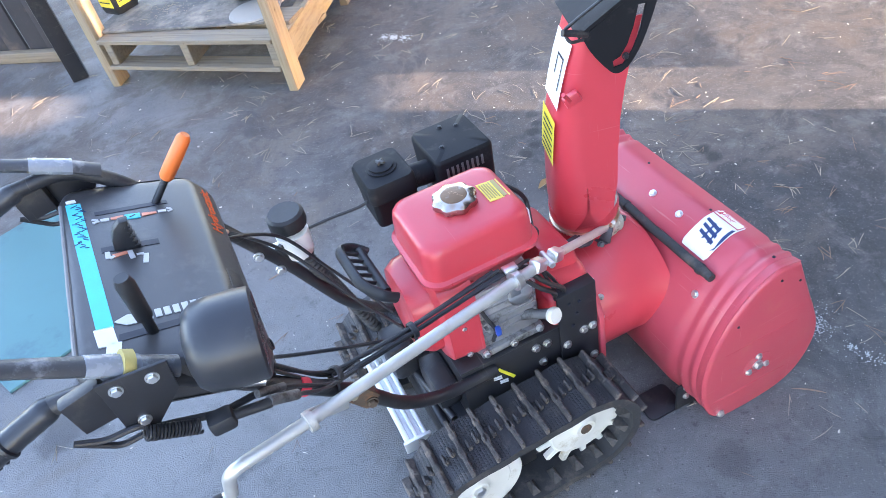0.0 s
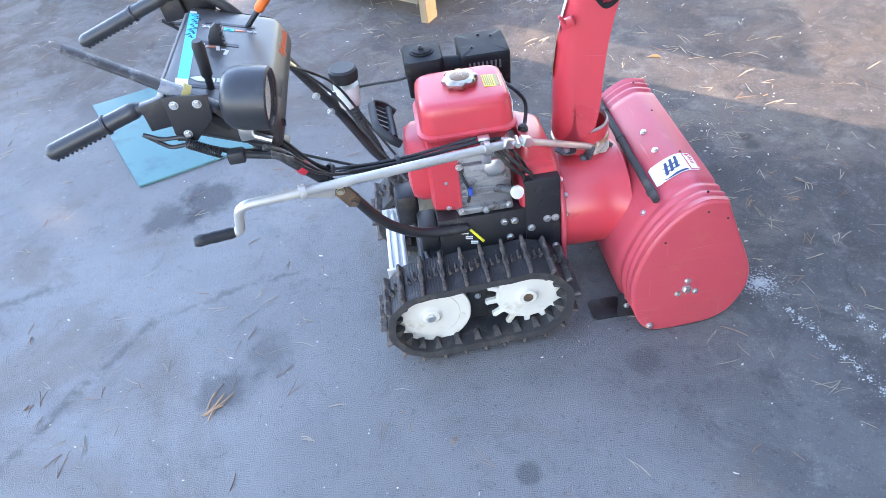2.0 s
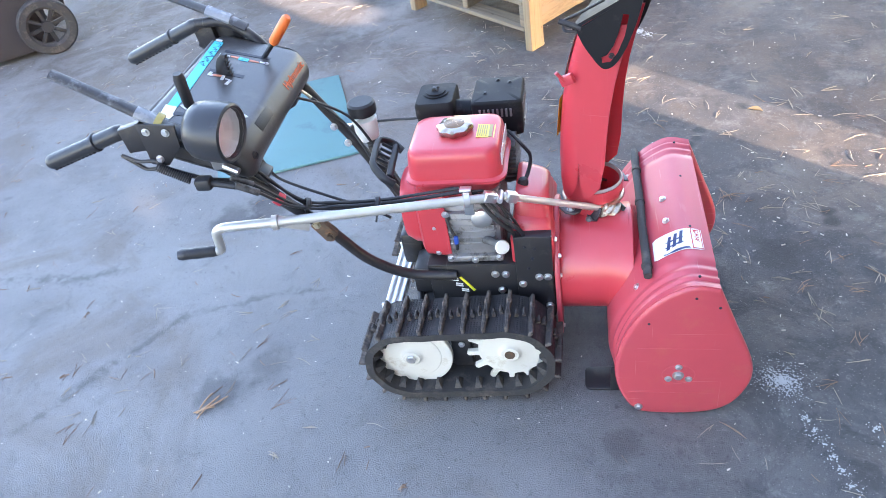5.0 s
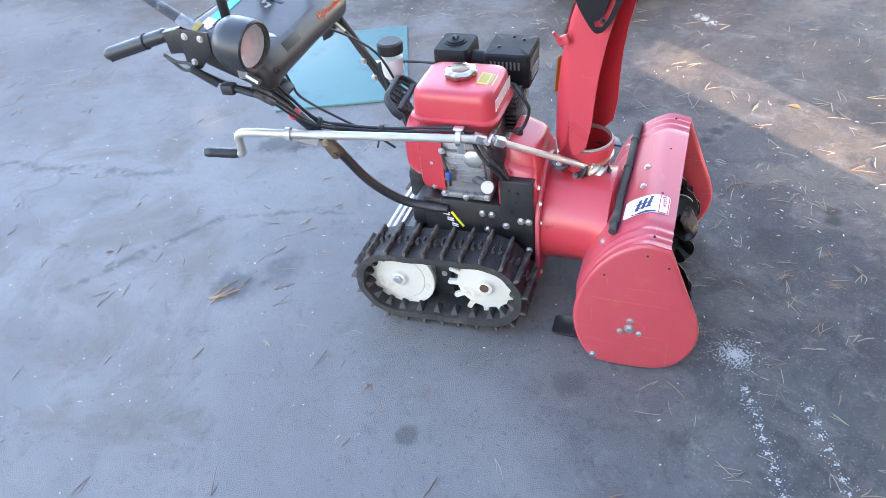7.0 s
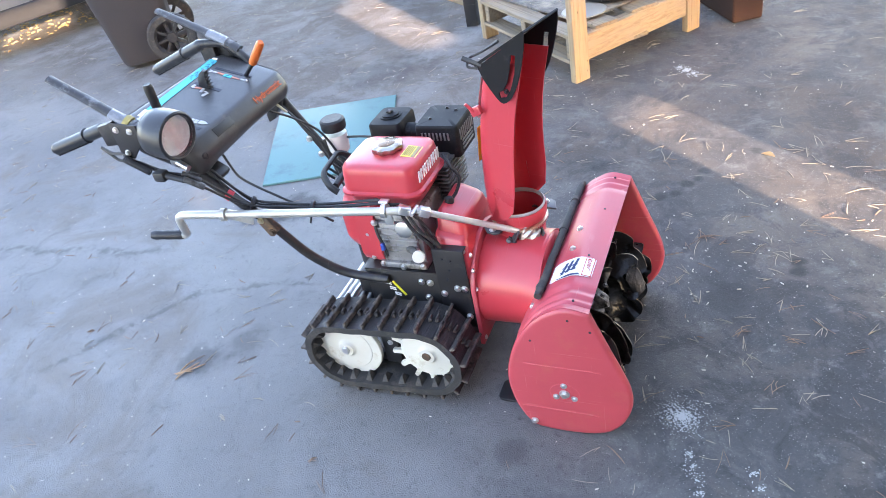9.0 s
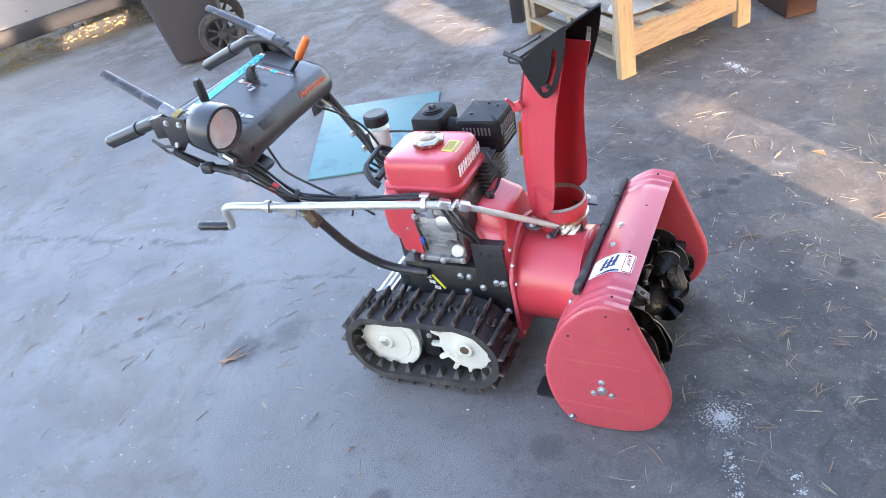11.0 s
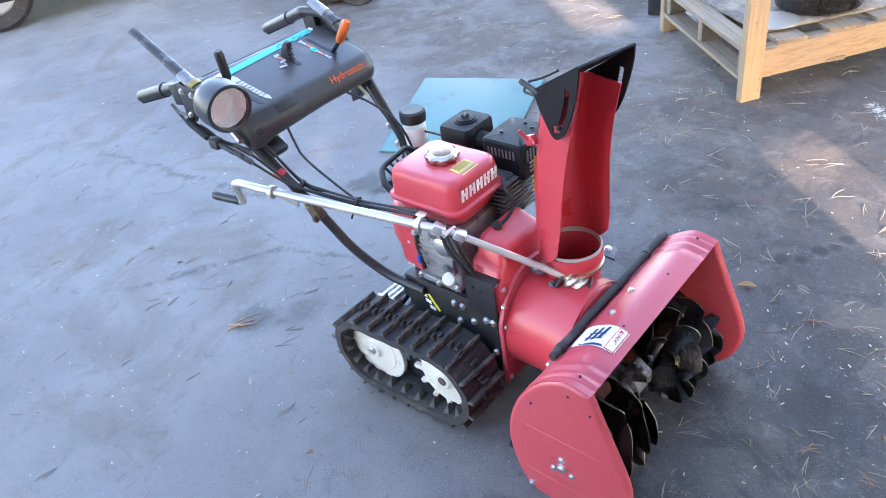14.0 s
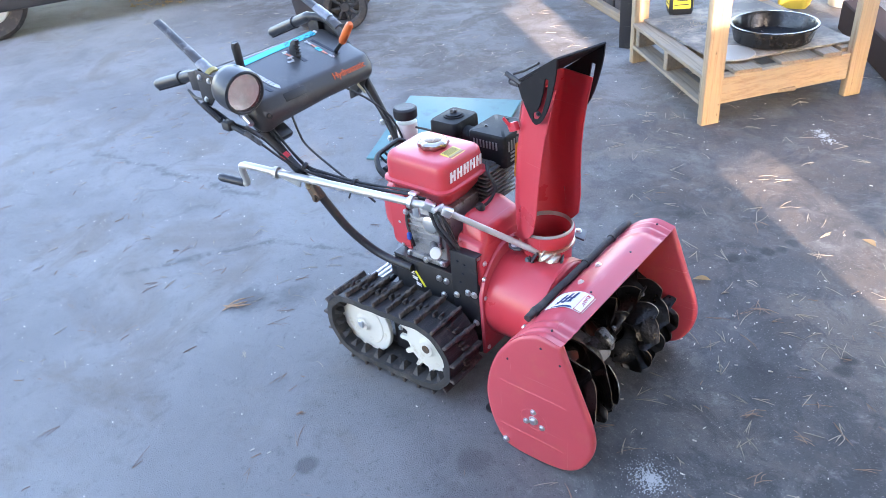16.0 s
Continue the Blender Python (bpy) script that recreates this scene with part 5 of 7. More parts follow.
IDLER, SPROCKET = wheel_disc("idler"), wheel_disc("drive")
for s in (-1, 1):
    yc, ym = s * 0.206, s * 0.210
    bm = bm_new()
    n = 110
    secs = []
    for k in range(n):
        q = PERIM * k / n
        wob = 0.0012 * math.sin(k * 0.9)
        ring = []
        for r, y in ((BR, ym - 0.064), (BR, ym + 0.064), (BR - 0.019, ym + 0.064), (BR - 0.019, ym - 0.064)):
            p, _ = on_track(q, r + wob)
            ring.append(bm.verts.new((p.x, y, p.y)))
        secs.append(ring)
    for a, b in zip(secs, secs[1:] + secs[:1]):
        for j in range(4):
            bm.faces.new((a[j], a[(j + 1) % 4], b[(j + 1) % 4], b[j])).material_index = 0 if j == 0 else 1
    bmesh.ops.recalc_face_normals(bm, faces=bm.faces[:])
    track = part("rubber_track", bm, [TREAD, RUBBER], blower, "worn black rubber track", 40)
    for k in range(23):
        p, o = on_track(PERIM * (k + 0.25) / 23, BR - 0.019)
        for y in (yc - 0.040, yc + 0.040):
            part("guide_tooth", TOOTH, None, track, m=Matrix.Translation((p.x, y, p.y)) @ Matrix.Rotation(math.atan2(o.x, o.y), 4, "Y"))
        for f, me in ((0.0, GROUSER), (0.5, LUG)):
            p, o = on_track(PERIM * (k + f) / 23, BR)
            part("grouser" if f == 0 else "lug", me, None, track, m=Matrix.Translation((p.x, ym, p.y)) @ Matrix.Rotation(math.atan2(o.x, o.y), 4, "Y") @ pose(0, 0, 0, 0, 0, (k * 37 % 7 - 3) * 0.6))
    turn = pose(0, 0, 0, 0, 0, 180 if s > 0 else 0)
    part("idler_wheel", IDLER, None, track, "cream plastic track idler wheel", m=Matrix.Translation((RX, yc - 0.018 * -s, WZ)) @ turn @ pose(0, 0, 0, 0, 18, 0))
    part("drive_wheel", SPROCKET, None, track, "cream plastic toothed drive wheel", m=Matrix.Translation((FX, yc - 0.018 * -s, FZ)) @ turn @ pose(0, 0, 0, 0, 9, 0))
    bolt(track, (RX, yc + s * 0.032, WZ), (0, s, 0), 0.0125)
    bm = bm_new()
    tube(bm, [(FX, yc - s * 0.05, FZ), (FX, yc + s * 0.038, FZ)], 0.0125, 16)
    part("drive_shaft", bm, RUST, track, "rusty shaft end")
    bm = bm_new()
    box(bm, (0.018, yc - s * 0.01, 0.115), (0.05, 0.02, 0.10), 0.004)
    box(bm, (0.018, yc - s * 0.025, 0.07), (0.22, 0.02, 0.03), 0.004)
    sup = part("track_frame", bm, BLACK_STEEL, track)
    bolt(sup, (0.02, yc + s * 0.001, 0.142), (0, s, 0), 0.006)

# ---- handlebars and console ----
NEAR = [(0.02, -0.129, 0.302), (-0.10, -0.137, 0.313), (-0.178, -0.168, 0.390), (-0.236, -0.203, 0.515), (-0.36, -0.238, 0.672), (-0.45, -0.268, 0.79), (-0.505, -0.282, 0.826), (-0.57, -0.272, 0.822)]
FAR = [(0.03, 0.131, 0.296), (-0.10, 0.138, 0.306), (-0.172, 0.146, 0.365), (-0.255, 0.155, 0.525), (-0.36, 0.160, 0.695), (-0.45, 0.172, 0.82), (-0.51, 0.178, 0.862), (-0.585, 0.170, 0.862)]
bars = []
for pts, name in ((NEAR, "handlebar"), (FAR, "handlebar")):
    bm = bm_new()
    tube(bm, fillet(pts, 0.05, 6), 0.0125, 14)
    bars.append(part(name, bm, BLACK_STEEL, blower, "black steel tube handlebar"))
for bar_ob, a, b in ((bars[0], (-0.565, -0.272, 0.823), (-0.742, -0.299, 0.774)), (bars[1], (-0.58, 0.170, 0.863), (-0.797, 0.176, 0.785))):
    bm = bm_new()
    A, B = Vector(a), Vector(b)
    n = 26
    tube(bm, [A.lerp(B, k / n) for k in range(n + 1)], [0.0125] + [0.0165 if k % 2 else 0.0158 for k in range(n - 1)] + [0.012], 14)
    lathe(bm, [(0.0165, -0.004), (0.0195, -0.002), (0.0195, 0.002), (0.0165, 0.004)], axis_pose(A.lerp(B, 0.36), B - A), 16)
    dd = (B - A).normalized()
    up = Vector((0, 0, -1))
    for k in range(11):
        o = A.lerp(B, 0.42 + 0.052 * k) + up * 0.015
        box(bm, o, (0.006, 0.016, 0.008), 0.002, dd.to_track_quat("X", "Z").to_matrix().to_4x4(), 1)
    part("grip", bm, LAMP_BLACK, bar_ob, "ribbed black rubber grip")
# joint on the near bar, rusty where the paint has gone
bm = bm_new()
tube(bm, [(-0.226, -0.197, 0.493), (-0.250, -0.2075, 0.534)], 0.0138, 14)
box(bm, (-0.238, -0.213, 0.516), (0.055, 0.012, 0.035), 0.004, pose(0, 0, 0, 0, 58, 0))
joint = part("bar_joint", bm, RUST, bars[0], "rusty bolted tube joint")
bolt(joint, (-0.227, -0.220, 0.499), (0, -1, 0), 0.008, RUST)
bolt(joint, (-0.250, -0.220, 0.534), (0, -1, 0), 0.007, BRASS)
# clutch levers
for bar_ob, pts, piv in ((bars[0], [(-0.425, -0.282, 0.806), (-0.470, -0.283, 0.840), (-0.55, -0.293, 0.903), (-0.633, -0.304, 0.966)], (-0.461, -0.298, 0.825)),
                         (bars[1], [(-0.462, 0.178, 0.838), (-0.505, 0.176, 0.868), (-0.60, 0.173, 0.918), (-0.695, 0.170, 0.964)], (-0.51, 0.182, 0.835))):
    bm = bm_new()
    ln = fillet(pts, 0.03, 4)
    tube(bm, ln, [0.017 - 0.004 * k / (len(ln) - 1) for k in range(len(ln))], 12, 0.62)
    lever = part("clutch_lever", bm, SCUFFED, bar_ob, "scuffed black clutch lever")
    P = Vector(pts[1])
    bm = bm_new()
    D = (Vector(pts[2]) - P).normalized()
    tube(bm, [P + D * (0.01 * k - 0.012) for k in range(7)], [0.0172, 0.0178, 0.0171, 0.0177, 0.0170, 0.0174, 0.0166], 12, 0.68)
    part("tape_wrap", bm, TAPE_GREY, lever, "crinkled clear tape")
    if piv[1] < 0:
        bm = bm_new()
        tube(bm, [P + D * 0.0 + Vector((0.006, 0, 0.002)), P + D * 0.013 + Vector((0.006, 0, 0.002))], 0.0188, 12, 0.72)
        part("yellow_tape", bm, material("grubby_yellow_tape", (0.45, 0.36, 0.12), 0.5, vary=0.25, scale=60), lever)
    x, y, z = piv
    sgn = -1 if y < 0 else 1
    bm = bm_new()
    prism(bm, [(x - 0.045, z + 0.03), (x + 0.035, z + 0.022), (x + 0.03, z - 0.025), (x - 0.01, z - 0.065), (x - 0.045, z - 0.06)], y + sgn * 0.008, y + sgn * 0.013, "y", 0.0015)
    prism(bm, [(x - 0.09, z + 0.018), (x - 0.04, z + 0.03), (x - 0.035, z - 0.03), (x - 0.085, z - 0.035)], y - 0.012, y + 0.012, "y", 0.006)
    br = part("lever_bracket", bm, BLACK_STEEL, bar_ob, "black pressed-steel lever bracket")
    for dx, dz in ((-0.028, 0.012), (0.012, 0.008), (-0.022, -0.048)):
        bolt(br, (x + dx, y + sgn * 0.013, z + dz), (0, sgn, 0), 0.0062)
    bm = bm_new()
    tube(bm, fillet([(x - 0.10, y + sgn * 0.014, z - 0.035), (x - 0.07, y + sgn * 0.016, z - 0.05), (x - 0.03, y + sgn * 0.016, z - 0.05), (x - 0.02, y + sgn * 0.016, z - 0.066), (x - 0.06, y + sgn * 0.015, z - 0.07), (x - 0.10, y + sgn * 0.014, z - 0.035)], 0.01), 0.004, 8)
    part("latch_wire", bm, BLACK_STEEL, br)
# spring and cable end by the near lever
bm = bm_new()
A, B = Vector((-0.490, -0.322, 0.766)), Vector((-0.436, -0.314, 0.727))
dd = (B - A).normalized()
s1 = dd.cross(Vector((0, 0, 1))).normalized()
s2 = s1.cross(dd)
tube(bm, [A.lerp(B, k / 160) + (s1 * math.cos(k * 2 * math.pi / 10) + s2 * math.sin(k * 2 * math.pi / 10)) * 0.0085 for k in range(161)], 0.0019, 5)
spring = part("return_spring", bm, BLACK_STEEL, bars[0], "black coil spring")
bm = bm_new()
box(bm, (-0.412, -0.311, 0.716), (0.034, 0.026, 0.026), 0.006)
tube(bm, [(-0.425, -0.312, 0.722), (-0.35, -0.307, 0.702)], 0.007, 10)
tube(bm, [(-0.48, -0.300, 0.744), (-0.41, -0.298, 0.715), (-0.34, -0.27, 0.69)], 0.005, 8)
part("cable_end", bm, BLACK_PLASTIC, bars[0])
bm = bm_new()
tube(bm, [(-0.352, -0.307, 0.706), (-0.318, -0.288, 0.672)], 0.0075, 10)
tube(bm, [(-0.362, -0.295, 0.715), (-0.330, -0.276, 0.685)], 0.006, 10)
part("cable_ferrule", bm, DARK_ALU, bars[0], "zinc cable ferrules")
bm = bm_new()
tube(bm, [(-0.318, -0.2265, 0.619), (-0.308, -0.2237, 0.606)], 0.0150, 12)
part("red_tape", bm, RED_INK, bars[0], "red tape band")

# console
bm = bm_new()
prof = [(-0.540, 0.826), (-0.523, 0.835), (-0.375, 0.7865), (-0.343, 0.776), (-0.323, 0.742), (-0.321, 0.722), (-0.334, 0.703), (-0.50, 0.748), (-0.538, 0.79)]
ys = [(-0.270, 0.74), (-0.266, 0.88), (-0.256, 0.96), (-0.238, 1.0), (-0.190, 1.0), (-0.02, 1.0), (0.138, 1.0), (0.156, 0.97), (0.168, 0.90), (0.173, 0.78)]
mid = Vector((-0.43, 0.775))
loft(bm, [[Vector((mid.x + (x - mid.x) * f, y, mid.y + (z - mid.y) * f - (0.020 if z < 0.71 else 0.0) * min(1.0, max(0.0, (-0.15 - y) / 0.08)))) for x, z in prof] for y, f in ys])
bmesh.ops.recalc_face_normals(bm, faces=bm.faces[:])
bmesh.ops.bevel(bm, geom=[e for e in bm.edges if e.calc_face_angle(0) > 0.25], offset=0.008, segments=4, affect="EDGES", profile=0.5)
console = part("console", bm, GREY_PLASTIC, blower, "faded dark grey plastic control console", 40)


def top_z(x):
    return 0.835 + (x + 0.523) * (0.7865 - 0.835) / 0.148


SLOPE = pose(0, 0, 0, 0, math.degrees(math.atan2(0.0485, 0.148)), 0)


def panel_bar(bm, x, y, w, d, h=0.002, turn=0, lift=0.0):
    box(bm, (x, y, top_z(x) + h / 2 + lift), (w, d, h), 0, SLOPE @ pose(0, 0, 0, 0, 0, turn))


bm = bm_new()
panel_bar(bm, -0.5035, -0.035, 0.021, 0.306, 0.0016, 3.6)
tape = part("tape_strip", bm, CYAN, console, "turquoise tape strip with scribbled note", 0)
bm = bm_new()
for k in range(14):
    panel_bar(bm, -0.511 + 0.005 * (k % 3), 0.110 - 0.0085 * k, 0.011 - 0.003 * (k % 2), 0.0012, 0.0008, 35 - 23 * (k % 4), 0.0016)
    panel_bar(bm, -0.509 + 0.004 * ((k + 1) % 3), 0.106 - 0.0085 * k, 0.006, 0.0012, 0.0008, -30 + 31 * (k % 3), 0.0016)
part("note_bars", bm, BLUE_INK, tape, "", 0)
for x, y, w, d, turn in ((-0.495, -0.203, 0.023, 0.034, 6), (-0.488, -0.226, 0.017, 0.020, -9), (-0.515, 0.126, 0.014, 0.008, 10)):
    bm = bm_new()
    panel_bar(bm, x, y, w, d, 0.0016, turn)
    part("tape_end", bm, WHITE_STICKER, tape, "torn white tape end", 0)
# pale worn rim along the console's back edge
bm = bm_new()
tube(bm, [(-0.5315, -0.225 + 0.035 * k, 0.8315 + 0.0005 * math.sin(2 * k)) for k in range(11)], 0.0035, 8)
part("worn_rim", bm, material("worn_pale_edge", (0.17, 0.165, 0.165), 0.6, vary=0.3, scale=40, bump=0.2), console, "pale worn back edge")
# speed scale: pointed plate with segments, and its slot
SCALE_PLATE = material("yellowed_scale_plate", (0.50, 0.50, 0.48), 0.45, vary=0.15, scale=60)


def plate_strip(bm, pts, h):
    """A thin plate on the console's sloping top, outline in (x, y)."""
    lo = [bm.verts.new((x, y, top_z(x) + 0.0002)) for x, y in pts]
    hi = [bm.verts.new((x, y, top_z(x) + h)) for x, y in pts]
    n = len(pts)
    bm.faces.new(hi)
    bm.faces.new(lo[::-1])
    for k in range(n):
        bm.faces.new((lo[k], lo[(k + 1) % n], hi[(k + 1) % n], hi[k]))
    bmesh.ops.recalc_face_normals(bm, faces=bm.faces[:])


bm = bm_new()
plate_strip(bm, [(-0.484, -0.178), (-0.470, -0.188), (-0.452, -0.187), (-0.452, -0.170), (-0.468, -0.168)], 0.0016)
strip = part("scale_strip", bm, SCALE_PLATE, console, "pale pointed speed scale", 0)
bm = bm_new()
plate_strip(bm, [(-0.372, -0.160), (-0.372, -0.176), (-0.360, -0.173), (-0.350, -0.165), (-0.360, -0.159)], 0.0016)
part("scale_tip", bm, SCALE_PLATE, strip, "", 0)
for k in range(7):
    bm = bm_new()
    x = -0.448 + 0.0108 * k
    plate_strip(bm, [(x, -0.169 + 0.0011 * k), (x + 0.001, -0.185 + 0.0011 * k), (x + 0.0085, -0.184 + 0.0011 * k), (x + 0.0078, -0.168 + 0.0011 * k)], 0.0016)
    part("scale_segment", bm, SCALE_PLATE, strip, "", 0)
# slot shown as a thin black plate, its dark opening painted
bm = bm_new()
plate_strip(bm, [(-0.481, -0.203), (-0.481, -0.216), (-0.352, -0.198), (-0.352, -0.187)], 0.0010)
part("lever_slot", bm, BLACK_INK, console, "", 0)
# choke scale beside its slot, and the throttle's symbols
PALE_MARK = material("worn_white_mark", (0.5, 0.5, 0.5), 0.5, vary=0.2, scale=60)
PALE_ORANGE = material("faded_orange_mark", (0.62, 0.22, 0.13), 0.5, vary=0.15, scale=60)
for a, b in ((-0.466, -0.449), (-0.424, -0.404)):
    bm = bm_new()
    wide = (0.005, 0.009) if a < -0.44 else (0.009, 0.004)
    plate_strip(bm, [(a, 0.064 - wide[0] / 2), (b, 0.065 - wide[1] / 2), (b, 0.065 + wide[1] / 2), (a, 0.064 + wide[0] / 2)], 0.0014)
    part("orange_marking", bm, PALE_ORANGE, console, "", 0)
bm = bm_new()
panel_bar(bm, -0.437, 0.063, 0.022, 0.013, 0.0014)
green = part("green_marking", bm, CYAN, console, "", 0)
bm = bm_new()
panel_bar(bm, -0.437, 0.063, 0.010, 0.002, 0.0006, 35, 0.0014)
part("symbol_bar", bm, BLACK_INK, green, "", 0)
for x, y, w, dd, turn in ((-0.474, 0.063, 0.012, 0.007, 0), (-0.486, 0.060, 0.009, 0.005, 30), (-0.487, 0.066, 0.009, 0.003, -20), (-0.396, 0.067, 0.012, 0.006, 0),
                          (-0.386, 0.071, 0.008, 0.004, -30), (-0.385, 0.065, 0.008, 0.003, 25), (-0.478, -0.030, 0.007, 0.016, 0), (-0.473, -0.036, 0.008, 0.005, 30),
                          (-0.449, -0.036, 0.007, 0.020, 8), (-0.432, -0.050, 0.007, 0.022, -8), (-0.438, -0.038, 0.010, 0.004, 0)):
    bm = bm_new()
    panel_bar(bm, x, y, w, dd, 0.0014, turn)
    part("white_marking", bm, PALE_MARK, console, "", 0)
bm = bm_new()
plate_strip(bm, [(-0.472, -0.030), (-0.472, -0.038), (-0.452, -0.032), (-0.452, -0.026)], 0.0014)
part("orange_marking", bm, PALE_ORANGE, console, "", 0)
# two more slots whose dark openings are only black plates
bm = bm_new()
panel_bar(bm, -0.448, -0.014, 0.078, 0.013, 0.0009, 2)
part("lever_slot", bm, BLACK_INK, console, "", 0)
bm = bm_new()
panel_bar(bm, -0.436, 0.088, 0.106, 0.010, 0.0009, 5)
part("lever_slot", bm, BLACK_INK, console, "", 0)
# levers on the console
bm = bm_new()
tube(bm, [(-0.409, 0.094, 0.788), (-0.366, 0.099, 0.831)], 0.0062, 10)
ol = part("choke_lever", bm, BLACK_STEEL, console, "black lever with orange grip")
bm = bm_new()
A, B = Vector((-0.371, 0.099, 0.826)), Vector((-0.314, 0.090, 0.888))
tube(bm, [A.lerp(B, t) for t in (0, 0.06, 0.5, 0.92, 1)], [0.009, 0.0115, 0.012, 0.011, 0.007], 14)
part("orange_grip", bm, ORANGE, ol, "orange plastic grip")
bm = bm_new()
prism(bm, [(-0.470, 0.812), (-0.432, 0.800), (-0.438, 0.818), (-0.438, 0.838), (-0.432, 0.856), (-0.444, 0.858), (-0.456, 0.850), (-0.465, 0.834)], -0.022, -0.006, "y", 0.003)
for k in range(5):
    box(bm, (-0.437, -0.014, 0.812 + 0.0085 * k), (0.008, 0.018, 0.003), 0.001, pose(0, 0, 0, 0, 15, 0))
part("throttle_lever", bm, BLACK_PLASTIC, console, "black ribbed throttle lever")
bm = bm_new()
A, B = Vector((-0.444, -0.207, 0.80)), Vector((-0.438, -0.215, 0.908))
tube(bm, [A.lerp(B, t) for t in (0, 0.3, 0.35, 0.9, 1)], [0.007, 0.007, 0.011, 0.012, 0.009], 12)
part("speed_lever", bm, BLACK_PLASTIC, console, "black upright speed lever")
# lettering on the console's front
cu = bpy.data.curves.new("lettering", "FONT")
cu.body, cu.size, cu.extrude, cu.align_x, cu.align_y = "Hydrostatic", 0.027, 0.0006, "CENTER", "CENTER"
tmp = new("lettering", cu)
me = bpy.data.meshes.new_from_object(tmp)
bpy.data.objects.remove(tmp)
me.materials.clear()
me.materials.append(ORANGE_INK)
part("lettering", me, None, console, "orange lettering", m=Matrix.Translation((-0.3305, 0.072, 0.7565)) @ pose(0, 0, 0, 0, 0, 90) @ pose(0, 0, 0, 60, 0, 0))
bm = bm_new()
lathe(bm, [(0.0, 0), (0.009, 0), (0.009, 0.003), (0.006, 0.004), (0.006, 0.001), (0, 0.001)], axis_pose((-0.324, -0.240, 0.732), (1, -0.15, 0.25)), 16)
part("console_plug", bm, BLACK_PLASTIC, console)
bm = bm_new()
box(bm, (-0.3325, -0.135, 0.757), (0.003, 0.075, 0.024), 0.001, pose(0, 0, 0, 0, -30, 0))
part("console_badge", bm, BLACK_PLASTIC, console)
# bracket beneath the console and stay to the far bar
bm = bm_new()
box(bm, (-0.352, -0.192, 0.662), (0.044, 0.048, 0.022), 0.005, pose(0, 0, 0, 0, 35, 0))
box(bm, (-0.366, -0.200, 0.690), (0.014, 0.030, 0.050), 0.003, pose(0, 0, 0, 0, 20, 0))
part("console_bracket", bm, BLACK_STEEL, blower, "black console bracket")
bm = bm_new()
prism(bm, [(-0.372, 0.720), (-0.338, 0.708), (-0.346, 0.690), (-0.372, 0.652), (-0.396, 0.640), (-0.398, 0.662), (-0.384, 0.695)], 0.118, 0.144, "y", 0.002)
part("console_bracket", bm, BLACK_STEEL, blower, "black console bracket")
bm = bm_new()
tube(bm, [(-0.345, 0.11, 0.70), (-0.325, 0.118, 0.672)], 0.004, 8)
part("cable_ferrule", bm, BRASS, blower)
# work lamp
LO, LD = Vector((-0.326, -0.297, 0.816)), Vector((0.97, -0.10, -0.12)).normalized()
lm = axis_pose(LO, LD)
bm = bm_new()
lathe(bm, [(0.049, 0.004), (0.053, 0.006), (0.057, 0.003), (0.0585, -0.012), (0.058, -0.045), (0.055, -0.064), (0.046, -0.076), (0.028, -0.082), (0.0, -0.083)], lm, 40)
lathe(bm, [(0.049, 0.004), (0.049, -0.022), (0.03, -0.034), (0.0, -0.038)], lm, 40)
lamp = part("work_lamp", bm, LAMP_BLACK, blower, "round dark grey work lamp", 40)
bm = bm_new()
lathe(bm, [(0.048, -0.006), (0.042, -0.018), (0.028, -0.029), (0.012, -0.034), (0.0, -0.035)], lm, 14)
part("reflector", bm, REFLECTOR, lamp, "bright reflector", 0)
bm = bm_new()
front, back = [], []
for k in range(-33, 34):
    a = k * 0.00142
    h = math.sqrt(0.0475 ** 2 - a * a)
    ridge = 0.0016 * abs(math.cos(math.pi * k / 3))
    row = [(h * (j - 5) / 5, 0.002 + 0.004 * (1 - (a * a + (h * (j - 5) / 5) ** 2) / 0.0026)) for j in range(11)]
    front.append([bm.verts.new(lm @ Vector((b, a, z + ridge))) for b, z in row])
    back.append([bm.verts.new(lm @ Vector((b, a, z - 0.002))) for b, z in row])
for g, flip in ((front, 1), (back, -1)):
    for p, q in zip(g, g[1:]):
        for j in range(10):
            bm.faces.new((p[j], q[j], q[j + 1], p[j + 1])[::flip])
for j in (0, 10):
    for k in range(66):
        bm.faces.new((front[k][j], front[k + 1][j], back[k + 1][j], back[k][j]))
for k in (0, 66):
    for j in range(10):
        bm.faces.new((front[k][j], front[k][j + 1], back[k][j + 1], back[k][j]))
bmesh.ops.recalc_face_normals(bm, faces=bm.faces[:])
part("lamp_glass", bm, LENS_GLASS, lamp, "ribbed clear lamp glass", 60).visible_shadow = False
bm = bm_new()
box(bm, (-0.39, -0.262, 0.742), (0.03, 0.03, 0.04), 0.005)
tube(bm, [(-0.375, -0.28, 0.735), (-0.345, -0.285, 0.722)], 0.008, 10)
part("lamp_bracket", bm, STEEL, lamp, "zinc lamp bracket")
